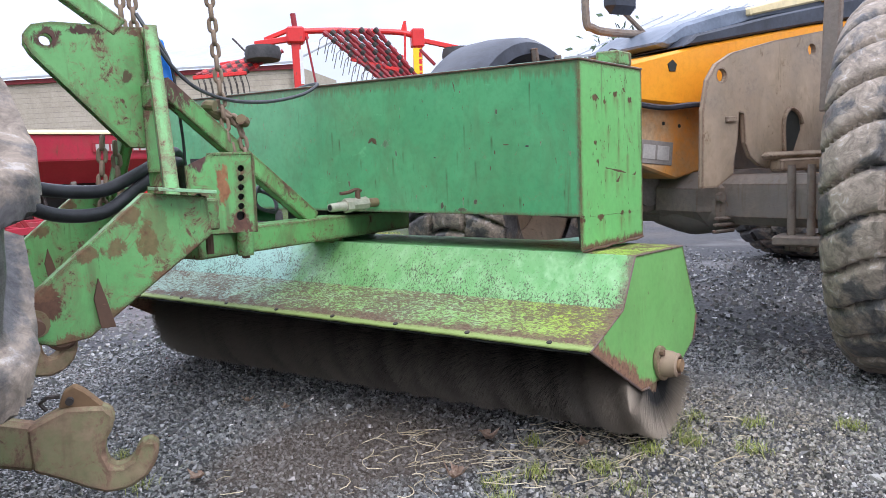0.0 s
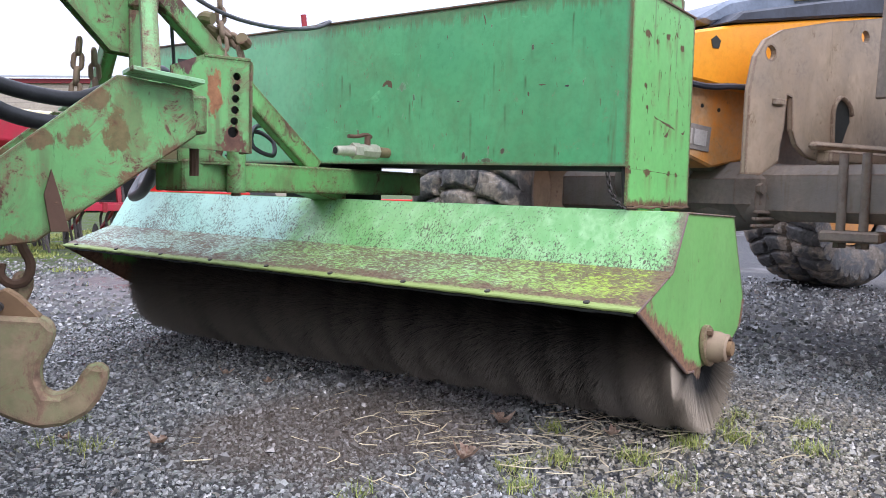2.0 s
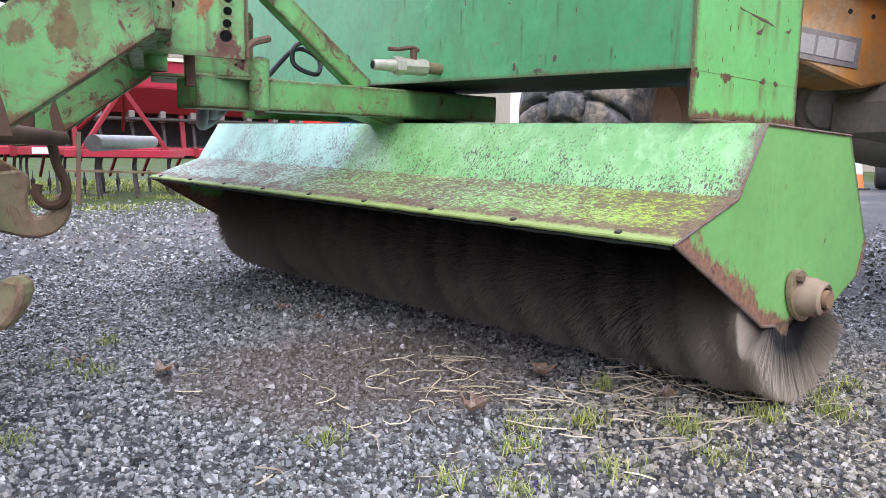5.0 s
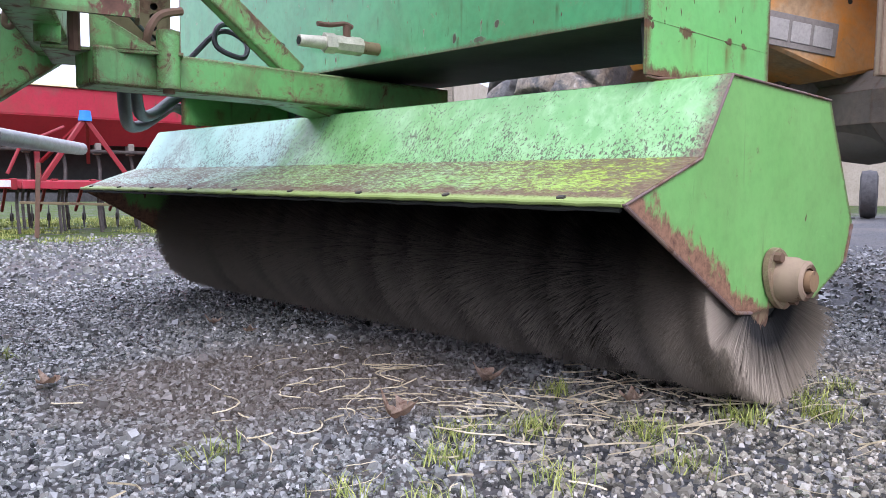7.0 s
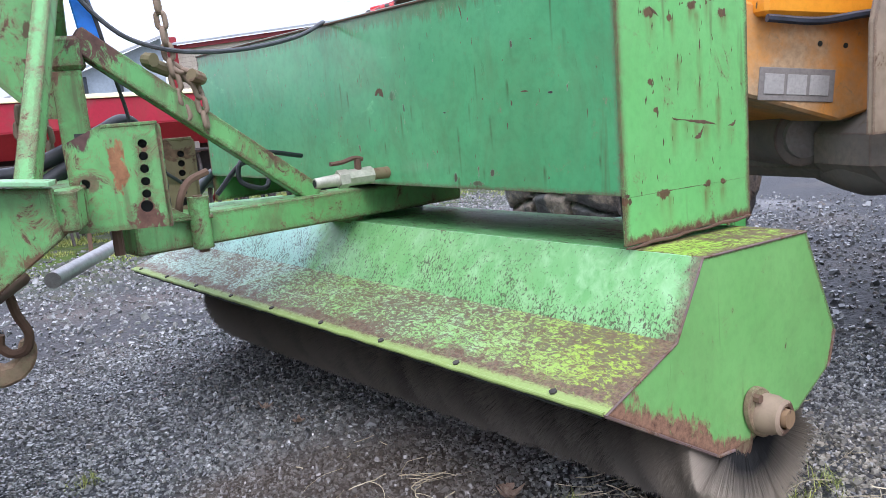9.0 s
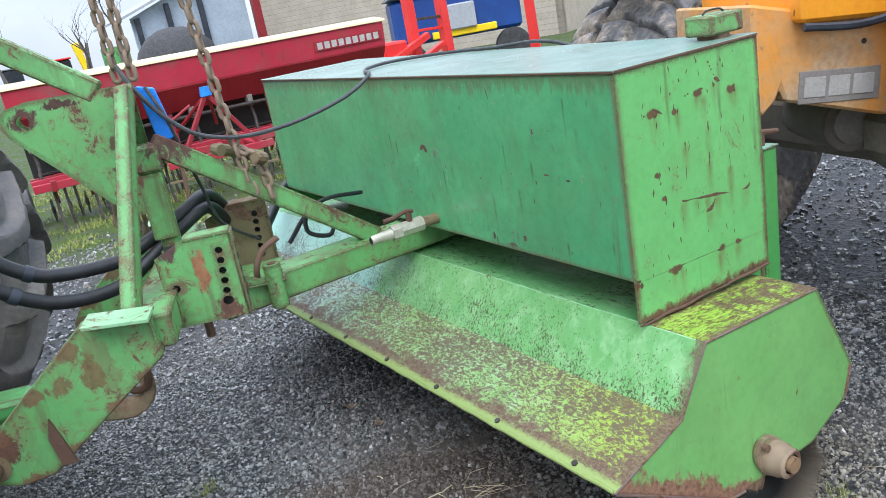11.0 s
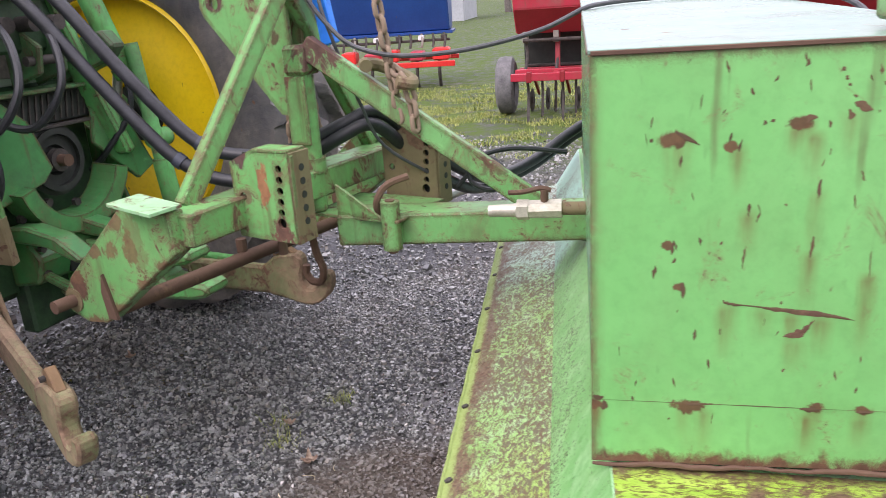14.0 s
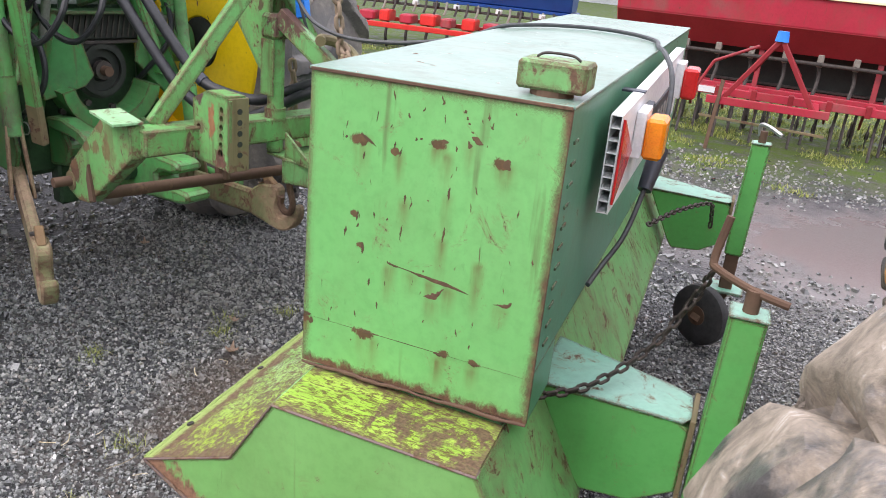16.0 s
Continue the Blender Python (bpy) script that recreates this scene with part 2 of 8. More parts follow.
def mossy(name, c0, c1, pale, speck, speck_lo, blot, blot_lo, rust_lo, rough=0.42, stretch=(1.0, 0.5, 1.0), sky_wash=None, edges=(), soft=1.0, speck_scale=72, clean=None, haze_amount=0.15, band=None, blot_scale=24, near=None):
    """Old paint with grime specks, moss blots and rust, at centimetre size; the wash puts reflected sky into the far
    half's colour.
    """
    m, n, l, b, co = nodes_of(name)
    a = noise_tex(n, l, co, 3.1, 6, 0.65, None, 0.3)
    f = noise_tex(n, l, co, 120, 3, 0.6)
    col = mix(n, l, ramp(n, l, a, 0.36, 0.62), c0, c1)
    col = mix(n, l, math_node(n, l, "MULTIPLY", ramp(n, l, noise_tex(n, l, co, 17, 6, 0.7, stretch, 0.5), 0.46, 0.70), soft), col, pale)
    # pale blue of the reflected sky, put into the colour of the far half
    if sky_wash:
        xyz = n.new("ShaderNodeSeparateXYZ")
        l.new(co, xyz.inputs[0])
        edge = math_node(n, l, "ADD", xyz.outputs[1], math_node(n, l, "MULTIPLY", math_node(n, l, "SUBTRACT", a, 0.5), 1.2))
        col = mix(n, l, math_node(n, l, "MULTIPLY", ramp(n, l, edge, 0.08, 0.32), 0.8), col, sky_wash)
    if near:
        # the near end of the sheet has a colour of its own
        nxyz = n.new("ShaderNodeSeparateXYZ")
        l.new(co, nxyz.inputs[0])
        nv = math_node(n, l, "SUBTRACT", math_node(n, l, "MULTIPLY", math_node(n, l, "SUBTRACT", a, 0.5), 0.8), math_node(n, l, "ADD", nxyz.outputs[1], 0.45))
        col = mix(n, l, math_node(n, l, "MULTIPLY", ramp(n, l, nv, 0.35, 0.85), 0.95), col, near)
    big = ramp(n, l, noise_tex(n, l, co, 3.2, 6, 0.68), 0.32, 0.70)
    s = noise_tex(n, l, co, speck_scale, 5, 0.74, stretch, 0.6)
    haze = ramp(n, l, noise_tex(n, l, co, 5.0, 7, 0.72, stretch, 0.5), 0.48, 0.70)
    col = mix(n, l, math_node(n, l, "MULTIPLY", haze, haze_amount), col, (0.185, 0.180, 0.075))
    thr = math_node(n, l, "ADD", s, math_node(n, l, "MULTIPLY", big, 0.20))
    if band:
        # grime gathers towards a fold: point, direction, reach, amount
        bd = n.new("ShaderNodeVectorMath")
        bd.operation = "DOT_PRODUCT"
        bd.inputs[1].default_value = band[1]
        l.new(co, bd.inputs[0])
        off = math_node(n, l, "SUBTRACT", bd.outputs["Value"], sum(p * q for p, q in zip(band[0], band[1])))
        thr = math_node(n, l, "ADD", thr, math_node(n, l, "MULTIPLY", ramp(n, l, off, 0.0, band[2], (1, 1, 1), (0, 0, 0)), band[3]))
    col = mix(n, l, math_node(n, l, "MULTIPLY", ramp(n, l, thr, speck_lo, speck_lo + 0.05), 0.9), col, speck)
    s2 = noise_tex(n, l, co, blot_scale, 8, 0.80, stretch, 1.0)
    col = mix(n, l, math_node(n, l, "MULTIPLY", ramp(n, l, s2, blot_lo, blot_lo + 0.06), 0.9), col, blot)
    r = noise_tex(n, l, co, 4.2, 8, 0.75, (1.0, 0.6, 1.0), 0.8)
    rm = ramp(n, l, r, rust_lo, rust_lo + 0.05)
    for pt, nm, reach, amount in edges:
        rm = mix(n, l, 1.0, rm, math_node(n, l, "MULTIPLY", creep_mask(n, l, co, pt, nm, reach, 17, (1, 0.6, 1), 0.035), amount), "LIGHTEN")
    col = mix(n, l, math_node(n, l, "MULTIPLY", rm, 0.95), col, mix(n, l, ramp(n, l, f, 0.35, 0.65), (0.085, 0.046, 0.030), (0.18, 0.105, 0.068)))
    if clean:
        vm = n.new("ShaderNodeVectorMath")
        vm.operation = "DOT_PRODUCT"
        vm.inputs[1].default_value = clean[1]
        l.new(co, vm.inputs[0])
        dd = math_node(n, l, "SUBTRACT", vm.outputs["Value"], sum(p * q for p, q in zip(clean[0], clean[1])))
        dd = math_node(n, l, "ADD", dd, math_node(n, l, "MULTIPLY", math_node(n, l, "SUBTRACT", s2, 0.5), 0.05))
        col = mix(n, l, math_node(n, l, "MULTIPLY", ramp(n, l, dd, clean[2], clean[2] + 0.012, (1, 1, 1), (0, 0, 0)), 0.7), col, clean[3])
    l.new(col, b.inputs["Base Color"])
    rg = mix(n, l, ramp(n, l, s2, blot_lo - 0.1, blot_lo + 0.1), (rough, rough, rough), (0.85, 0.85, 0.85))
    l.new(rg, b.inputs["Roughness"])
    bump(n, l, b, mix(n, l, 0.5, s, s2), 0.12, 0.0015)
    return m


# rust blisters on the tank's end: (x, z, length, half width); the plain ones here, a loose scatter of small ones after them
BLISTERS = [(0.141, 0.565, 0.006, 0.016),
            (0.218, 0.544, 0.021, 0.0032), (0.313, 0.584, 0.013, 0.0095), (0.369, 0.587, 0.016, 0.0059), (0.459, 0.558, 0.022, 0.0095), (0.335, 0.471, 0.029, 0.003), (0.237, 0.443, 0.022, 0.0032), (0.33, 0.375, 0.037, 0.003), (0.418, 0.34, 0.046, 0.003), (0.124, 0.382, 0.025, 0.0045), (0.169, 0.397, 0.014, 0.003), (0.232, 0.359, 0.037, 0.0045), (0.098, 0.341, 0.024, 0.0035), (0.144, 0.307, 0.029, 0.0032), (0.019, 0.101, 0.02, 0.0059), (0.09, 0.562, 0.007, 0.0022), (0.235, 0.628, 0.011, 0.0022), (0.251, 0.583, 0.008, 0.003), (0.159, 0.609, 0.023, 0.0014)]
blister_rng = random.Random(5)
for _ in range(58):
    bx0, bz0 = blister_rng.gauss(0.25, 0.14), blister_rng.uniform(0.08, 0.68)
    if 0.02 < bx0 < 0.55:
        BLISTERS.append((bx0, bz0, blister_rng.uniform(0.004, 0.022), blister_rng.choice((0.0012, 0.0016, 0.0020, 0.0030))))
END_RUNS = [(-0.135, -0.105, 1.330, 0.09), (-0.050, -0.025, 1.068, 0.11), (0.0, 0.03, 1.061, 0.07), (0.052, 0.072, 1.054, 0.10), (0.09, 0.12, 1.048, 0.08), (0.05, 0.085, 1.008, 0.07),
            (0.21, 0.24, 1.033, 0.06), (-0.095, -0.055, 0.880, 0.10), (0.085, 0.11, 0.876, 0.09), (0.17, 0.19, 0.874, 0.07), (0.06, 0.085, 1.343, 0.09), (0.19, 0.22, 1.313, 0.05)]
END_RUNS += [(x - 0.250 - 0.008, x - 0.250 + 0.008, 0.770 + z + 0.01, 0.03 + 2.5 * ln) for x, z, ln, w in BLISTERS if w > 0.002][:9]
# drips and scrapes on the tank's front: (y0, y1, z top, length), and brown scraped places
FRONT_RUNS = [(-0.019, -0.013, 1.271, 0.115), (-0.062, -0.056, 1.237, 0.08), (0.192, 0.196, 1.385, 0.175), (-0.188, -0.184, 1.141, 0.057), (-0.434, -0.428, 1.166, 0.055), (-0.375, -0.369, 1.145, 0.101), (-0.268, -0.264, 1.054, 0.046), (0.121, 0.127, 1.04, 0.044), (-0.913, -0.903, 1.314, 0.065), (-1.103, -1.099, 1.32, 0.063), (-1.061, -1.057, 1.406, 0.144), (-0.72, -0.714, 1.153, 0.081), (-0.807, -0.801, 1.116, 0.109), (-0.628, -0.616, 0.943, 0.059), (-0.646, -0.636, 0.936, 0.05), (-0.728, -0.718, 0.931, 0.045), (-0.768, -0.758, 0.964, 0.053), (-1.008, -1.0, 0.971, 0.07), (-1.198, -1.194, 0.999, 0.045), (-0.886, -0.878, 1.21, 0.08), (-0.659, -0.655, 1.089, 0.186), (-0.755, -0.751, 1.261, 0.124)]
FRONT_BLOTS = [((-0.25, -0.334, 1.206), (0.03, 0.030, 0.020), (0.11, 0.085, 0.050), 0.6), ((-0.25, -0.393, 1.163), (0.03, 0.008, 0.014), (0.07, 0.045, 0.028), 0.8),
               ((-0.25, -0.730, 0.920), (0.03, 0.030, 0.008), (0.10, 0.055, 0.030), 0.8), ((-0.25, -0.630, 0.935), (0.03, 0.009, 0.018), (0.08, 0.042, 0.025), 0.9),
               ((-0.25, -1.041, 1.165), (0.03, 0.010, 0.0030), (0.03, 0.025, 0.018), 1.0), ((-0.25, -0.600, 1.136), (0.03, 0.008, 0.003), (0.03, 0.025, 0.018), 1.0),
               ((-0.25, -0.908, 1.303), (0.03, 0.006, 0.012), (0.08, 0.045, 0.026), 0.9), ((-0.25, -0.797, 0.952), (0.03, 0.008, 0.009), (0.08, 0.042, 0.026), 0.9)]
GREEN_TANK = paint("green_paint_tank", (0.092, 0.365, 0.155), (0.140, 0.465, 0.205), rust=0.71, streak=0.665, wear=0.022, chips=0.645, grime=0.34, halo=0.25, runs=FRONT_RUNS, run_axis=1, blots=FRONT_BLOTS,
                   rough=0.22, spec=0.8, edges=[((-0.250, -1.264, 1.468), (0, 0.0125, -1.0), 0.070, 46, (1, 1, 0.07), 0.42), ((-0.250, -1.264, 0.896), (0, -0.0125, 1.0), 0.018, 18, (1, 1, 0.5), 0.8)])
# rust spots on the tank's end: (x, z, half width)
END_SPOTS = [(-0.122, 1.336, 0.0195), (-0.045, 1.323, 0.0065), (0.051, 1.354, 0.0155), (0.19, 1.337, 0.018), (-0.133, 1.167, 0.0065), (-0.16, 1.137, 0.0055), (-0.112, 1.098, 0.0065), (0.073, 1.183, 0.0045), (0.152, 1.145, 0.0055), (-0.021, 1.221, 0.0055),
             (0.235, 1.266, 0.004), (-0.088, 0.883, 0.023), (0.107, 0.885, 0.013), (0.181, 0.882, 0.011), (-0.243, 0.883, 0.0115), (0.03, 0.818, 0.0055), (-0.202, 1.001, 0.005), (0.185, 0.969, 0.0045)]
END_BLOTS = [((x, -1.264, z), (1.15 * w + 0.002, 0.05, 0.45 * w + 0.0045), (0.150, 0.070, 0.034), 0.95) for x, z, w in END_SPOTS if w > 0.0055]
END_RUNS += [(x - 0.8 * w, x + 0.8 * w, z + 0.002, 0.030 + 1.8 * w) for x, z, w in END_SPOTS if w > 0.010]
# the tank's green made brighter: sunlight on the end is in the colour
GREEN_END_LIT = paint("green_paint_end_lit", (0.150, 0.480, 0.135), (0.200, 0.560, 0.180), rust=0.71, streak=0.615, rust_scale=4.2, runs=END_RUNS, blots=END_BLOTS, wear=0.032, chips=0.635, grime=0.20, halo=0.4,
                  edges=[((-0.250, 0, 0.77), (1.0, 0, 0), 0.014, 34, (1, 1, 0.5), 0.9), ((0.317, 0, 0.77), (-1.0, 0, 0), 0.026, 30, (1, 1, 0.4), 0.95), ((0, 0, 0.767), (0, 0, 1.0), 0.042, 34, (1, 1, 0.6), 1.0), ((0, 0, 1.466), (0, 0, -1.0), 0.018, 30, (1, 1, 0.12), 0.8)])
GREEN_PLATE = paint("green_paint_end_plate", (0.165, 0.425, 0.112), (0.215, 0.495, 0.148), rust=0.69, streak=0.66, rust_scale=5.2, wear=0.014, chips=0.65, grime=0.25, halo=0.25, edge_cols=((0.30, 0.165, 0.10), (0.085, 0.038, 0.024)),
                    edges=[((-0.578, 0, 0.480), (0.498, 0, 0.867), 0.085, 20, (1, 1, 0.5), 1.0), ((-0.18, 0, 0.238), (0.10, 0, 0.995), 0.05, 20, (1, 1, 0.5), 1.0),
                           ((0.420, 0, 0.34), (-0.9, 0, 0.43), 0.05, 20, (1, 1, 0.5), 1.0)])
# the tank's green made darker and bluer: the back's shade is painted in
GREEN_BACK_SHADED = paint("green_paint_back_shaded", (0.060, 0.220, 0.125), (0.090, 0.290, 0.165), rust=0.72, streak=0.64, wear=0.012, chips=0.66, grime=0.2)
# greyed green: the wet top's sky reflection is put into the colour
GREEN_TOP = paint("green_paint_top", (0.170, 0.290, 0.225), (0.260, 0.380, 0.315), rust=0.70, streak=0.75, rough=0.26, spec=0.4, chips=0.66, grime=0.35)
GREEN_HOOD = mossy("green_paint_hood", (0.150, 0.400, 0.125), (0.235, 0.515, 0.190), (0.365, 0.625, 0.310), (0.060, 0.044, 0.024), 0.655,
                   (0.120, 0.110, 0.045), 0.68, 0.71, 0.34, (1.0, 1.0, 0.55), sky_wash=(0.40, 0.66, 0.60), soft=0.75, speck_scale=135, band=((-0.323, 0, 0.574), (0.53, 0, 0.85), 0.14, 0.05),
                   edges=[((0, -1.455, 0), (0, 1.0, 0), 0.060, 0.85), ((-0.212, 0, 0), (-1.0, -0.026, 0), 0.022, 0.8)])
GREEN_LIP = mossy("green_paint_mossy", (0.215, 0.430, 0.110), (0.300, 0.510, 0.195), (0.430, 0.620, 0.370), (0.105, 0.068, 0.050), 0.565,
                  (0.150, 0.098, 0.056), 0.510, 0.615, 0.42, (1.0, 0.5, 1.0), sky_wash=(0.36, 0.50, 0.45), near=(0.300, 0.430, 0.038), soft=0.8, speck_scale=120, haze_amount=0.12, blot_scale=66,
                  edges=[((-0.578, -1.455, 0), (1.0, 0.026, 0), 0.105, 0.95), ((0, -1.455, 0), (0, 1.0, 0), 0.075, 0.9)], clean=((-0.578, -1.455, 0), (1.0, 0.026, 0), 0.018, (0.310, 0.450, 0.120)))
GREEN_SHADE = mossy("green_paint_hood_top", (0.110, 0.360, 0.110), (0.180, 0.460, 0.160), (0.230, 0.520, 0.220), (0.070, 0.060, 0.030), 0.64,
                    (0.120, 0.075, 0.035), 0.64, 0.58, 0.5)
GREEN_MOSS = mossy("green_paint_moss_top", (0.240, 0.430, 0.045), (0.370, 0.570, 0.055), (0.480, 0.660, 0.110), (0.110, 0.072, 0.022), 0.575,
                   (0.120, 0.066, 0.030), 0.545, 0.545, 0.6, (0.6, 1.8, 1.0),
                   edges=[((0, -1.455, 0), (0, 1.0, 0), 0.040, 0.95), ((0.27, -1.455, 0), (-1.0, 0, 0), 0.05, 0.9), ((0, -1.250, 0), (0, -1.0, 0), 0.06, 0.95)])
# bare rust flakes on the headstock: place, size, tone, strength
FRAME_BLOTS = [
    ((-1.557, -0.526, 0.927), (0.03, 0.03, 0.06), (0.22, 0.125, 0.055), 0.85),
    ((-1.529, -0.536, 0.946), (0.05, 0.03, 0.09), (0.20, 0.17, 0.07), 0.5),
    ((-1.817, -0.431, 0.768), (0.055, 0.04, 0.055), (0.13, 0.066, 0.040), 1.0),
    ((-1.175, -0.399, 1.072), (0.022, 0.03, 0.062), (0.36, 0.165, 0.075), 1.0),
    ((-1.255, -0.37, 1.161), (0.048, 0.03, 0.042), (0.115, 0.060, 0.052), 1.0),
    ((-1.126, -0.417, 0.936), (0.05, 0.03, 0.04), (0.16, 0.078, 0.052), 1.0),
    ((-1.244, -0.374, 1.037), (0.036, 0.03, 0.03), (0.19, 0.115, 0.07), 0.8),
    ((-1.479, 0.095, 1.592), (0.05, 0.03, 0.035), (0.12, 0.062, 0.048), 1.0),
    ((-1.368, 0.054, 1.619), (0.07, 0.03, 0.016), (0.10, 0.055, 0.040), 1.0),
    ((-1.248, 0.011, 1.462), (0.018, 0.03, 0.03), (0.12, 0.066, 0.040), 0.9),
    ((-1.639, -0.496, 0.91), (0.028, 0.03, 0.03), (0.20, 0.115, 0.055), 0.8),
    ((-1.1, -0.02, 1.432), (0.1, 0.06, 0.09), (0.125, 0.066, 0.050), 1.0),
    ((-0.55, 0.0, 1.02), (0.05, 0.06, 0.03), (0.16, 0.10, 0.06), 0.7),
]
# rust along the edges of the lower arms
for arm in (-0.535, 0.615):
    for u, z in ((-0.40, 0.76), (-0.36, 0.83), (-0.24, 0.93), (-0.13, 1.03), (-0.30, 0.69), (-0.16, 0.75), (-0.04, 0.84), (0.06, 0.91)):
        FRAME_BLOTS.append(((-1.30 + 0.94 * u + 0.342 * arm, -0.05 - 0.342 * u + 0.94 * arm, z - 0.028), (0.040, 0.05, 0.026), (0.20, 0.105, 0.055), 0.85))
GREEN_FRAME = paint("green_paint_frame", (0.118, 0.365, 0.108), (0.185, 0.460, 0.158), rust=0.63, streak=0.575, wear=0.028, rust_scale=5.0, chips=0.570, grime=0.72, halo=0.5, blots=FRAME_BLOTS)
# worn paint paled further by highlights and sky reflection put into the colour
GREEN_EDGE = paint("pale_worn_highlight", (0.240, 0.500, 0.240), (0.400, 0.640, 0.400), rust=0.60, streak=0.66, chips=0.585, grime=0.3, rust_scale=9.0)
GREEN_CLEAN = paint("green_paint_jack", (0.085, 0.390, 0.090), (0.125, 0.470, 0.125), rust=0.69, streak=0.66, wear=0.010, chips=0.66, grime=0.2)
GREEN_PALE = paint("green_paint_faded", (0.180, 0.450, 0.320), (0.300, 0.560, 0.450), rust=0.64, streak=0.72, wear=0.02, chips=0.60, grime=0.3,
                   moss=(8.0, 0.64, (0.20, 0.20, 0.20), 0.67), rough=0.35)
RUST = paint("rusted_steel", (0.085, 0.046, 0.029), (0.165, 0.098, 0.062), rust=0.56, streak=0.7, rough=0.85)
RUST_SCAR = paint("dark_rust_scar", (0.075, 0.050, 0.026), (0.17, 0.105, 0.055), rust=0.56, streak=0.7, rough=0.85)
RUST_PINK = paint("rusted_edge", (0.125, 0.080, 0.070), (0.22, 0.155, 0.140), rust=0.54, streak=0.66, rough=0.6, rust_scale=9.0, chips=0.58)
RUST_FLAKE = paint("orange_bare_rust", (0.19, 0.115, 0.058), (0.29, 0.185, 0.095), rust=0.54, streak=0.66, rough=0.85, rust_scale=14.0)
RUST_PALE = paint("rusted_paint_pale", (0.145, 0.135, 0.060), (0.235, 0.165, 0.095), rust=0.53, streak=0.62, rough=0.75, rust_scale=7.0, chips=0.60, grime=0.5)
TRACTOR_GREEN = paint("tractor_green_paint", (0.080, 0.370, 0.095), (0.135, 0.490, 0.155), rust=0.67, streak=0.60, dirt=0.30, dirt_col=(0.075, 0.070, 0.050), wear=0.018, grime=0.75, chips=0.61)
# darker copy of the tractor green, with the rear linkage's shade in it
TRACTOR_SHADED = paint("shaded_tractor_green", (0.035, 0.200, 0.055), (0.075, 0.310, 0.095), rust=0.68, streak=0.60, dirt=0.34, dirt_col=(0.040, 0.040, 0.030), wear=0.014, grime=0.6, chips=0.62)
# almost black green: shade at the tractor's rear is put into the colour
TRACTOR_DARK = plain("tractor_dark_casting", (0.014, 0.040, 0.018), (0.036, 0.095, 0.038), 0.45)
LINK_MUD = paint("muddy_link_steel", (0.16, 0.23, 0.085), (0.28, 0.275, 0.140), rust=0.53, streak=0.58, rough=0.8, dirt=0.38, dirt_col=(0.29, 0.200, 0.130), wear=0.03, chips=0.555, grime=0.7, halo=0.6)
YELLOW_RIM = paint("yellow_rim_paint", (0.92, 0.62, 0.004), (0.96, 0.70, 0.010), rust=0.76, streak=0.76, rough=0.35)
ORANGE = paint("orange_loader_paint", (0.80, 0.285, 0.014), (0.86, 0.36, 0.035), rust=0.72, streak=0.66, dirt=0.52, dirt_col=(0.36, 0.255, 0.150), grime=0.4, chips=0.64)
ORANGE_CLEAN = paint("orange_hood_paint", (0.80, 0.29, 0.012), (0.85, 0.36, 0.02), rust=0.75, streak=0.76, dirt=0.05, dirt_col=(0.35, 0.22, 0.10))
GREY_PLATE = paint("muddy_steel_plate", (0.33, 0.245, 0.165), (0.44, 0.345, 0.245), rust=0.70, streak=0.68, rough=0.85, dirt=0.40, dirt_col=(0.20, 0.165, 0.125), wear=0.02, grime=0.6, chips=0.62)
GREY_AXLE = paint("dusty_axle_casting", (0.150, 0.135, 0.118), (0.240, 0.215, 0.188), rust=0.70, streak=0.60, rough=0.8, dirt=0.42, dirt_col=(0.185, 0.152, 0.120), wear=0.02, grime=0.4, relief=(0.6, 0.008))
# grey plastic, its bluish tone holding the sky it reflects
GREY_PLASTIC = plain("sky_grey_plastic", (0.10, 0.11, 0.125), (0.17, 0.185, 0.205), 0.38, 0, 4)
BLACK_PLASTIC = plain("black_plastic", (0.016, 0.020, 0.028), (0.045, 0.055, 0.075), 0.42, 0, 6)
BLUE_GREY = plain("blue_grey_plastic", (0.10, 0.13, 0.17), (0.20, 0.24, 0.30), 0.38, 0, 5)
RUBBER = plain("tyre_rubber", (0.030, 0.030, 0.031), (0.075, 0.073, 0.072), 0.75, 0, 9, relief=0.5)


def caked_mat(name, share):
    """Worn grey rubber under smeared, drying mud with pale crusts and dark wet spots."""
    m, n, l, b, co = nodes_of(name)
    big = noise_tex(n, l, co, 4.5, 7, 0.66, None, 0.4)
    mid = noise_tex(n, l, co, 19, 8, 0.70, None, 0.9)
    fine = noise_tex(n, l, co, 95, 4, 0.65)
    col = mix(n, l, ramp(n, l, mid, 0.38, 0.64), (0.045, 0.044, 0.042), (0.135, 0.130, 0.124))
    mud = mix(n, l, ramp(n, l, mid, 0.36, 0.58), (0.165, 0.138, 0.106), (0.360, 0.298, 0.232))
    mud = mix(n, l, ramp(n, l, mid, 0.58, 0.66), mud, (0.520, 0.475, 0.425))
    cover = ramp(n, l, big, 0.66 - share * 0.4, 0.74 - share * 0.4)
    col = mix(n, l, cover, col, mud)
    col = mix(n, l, math_node(n, l, "MULTIPLY", ramp(n, l, fine, 0.52, 0.70), 0.28), col, (0.060, 0.052, 0.042))
    l.new(col, b.inputs["Base Color"])
    l.new(mix(n, l, cover, (0.36, 0.36, 0.36), (0.72, 0.72, 0.72)), b.inputs["Roughness"])
    bump(n, l, b, mix(n, l, 0.35, mid, fine), 0.6, 0.008)
    return m


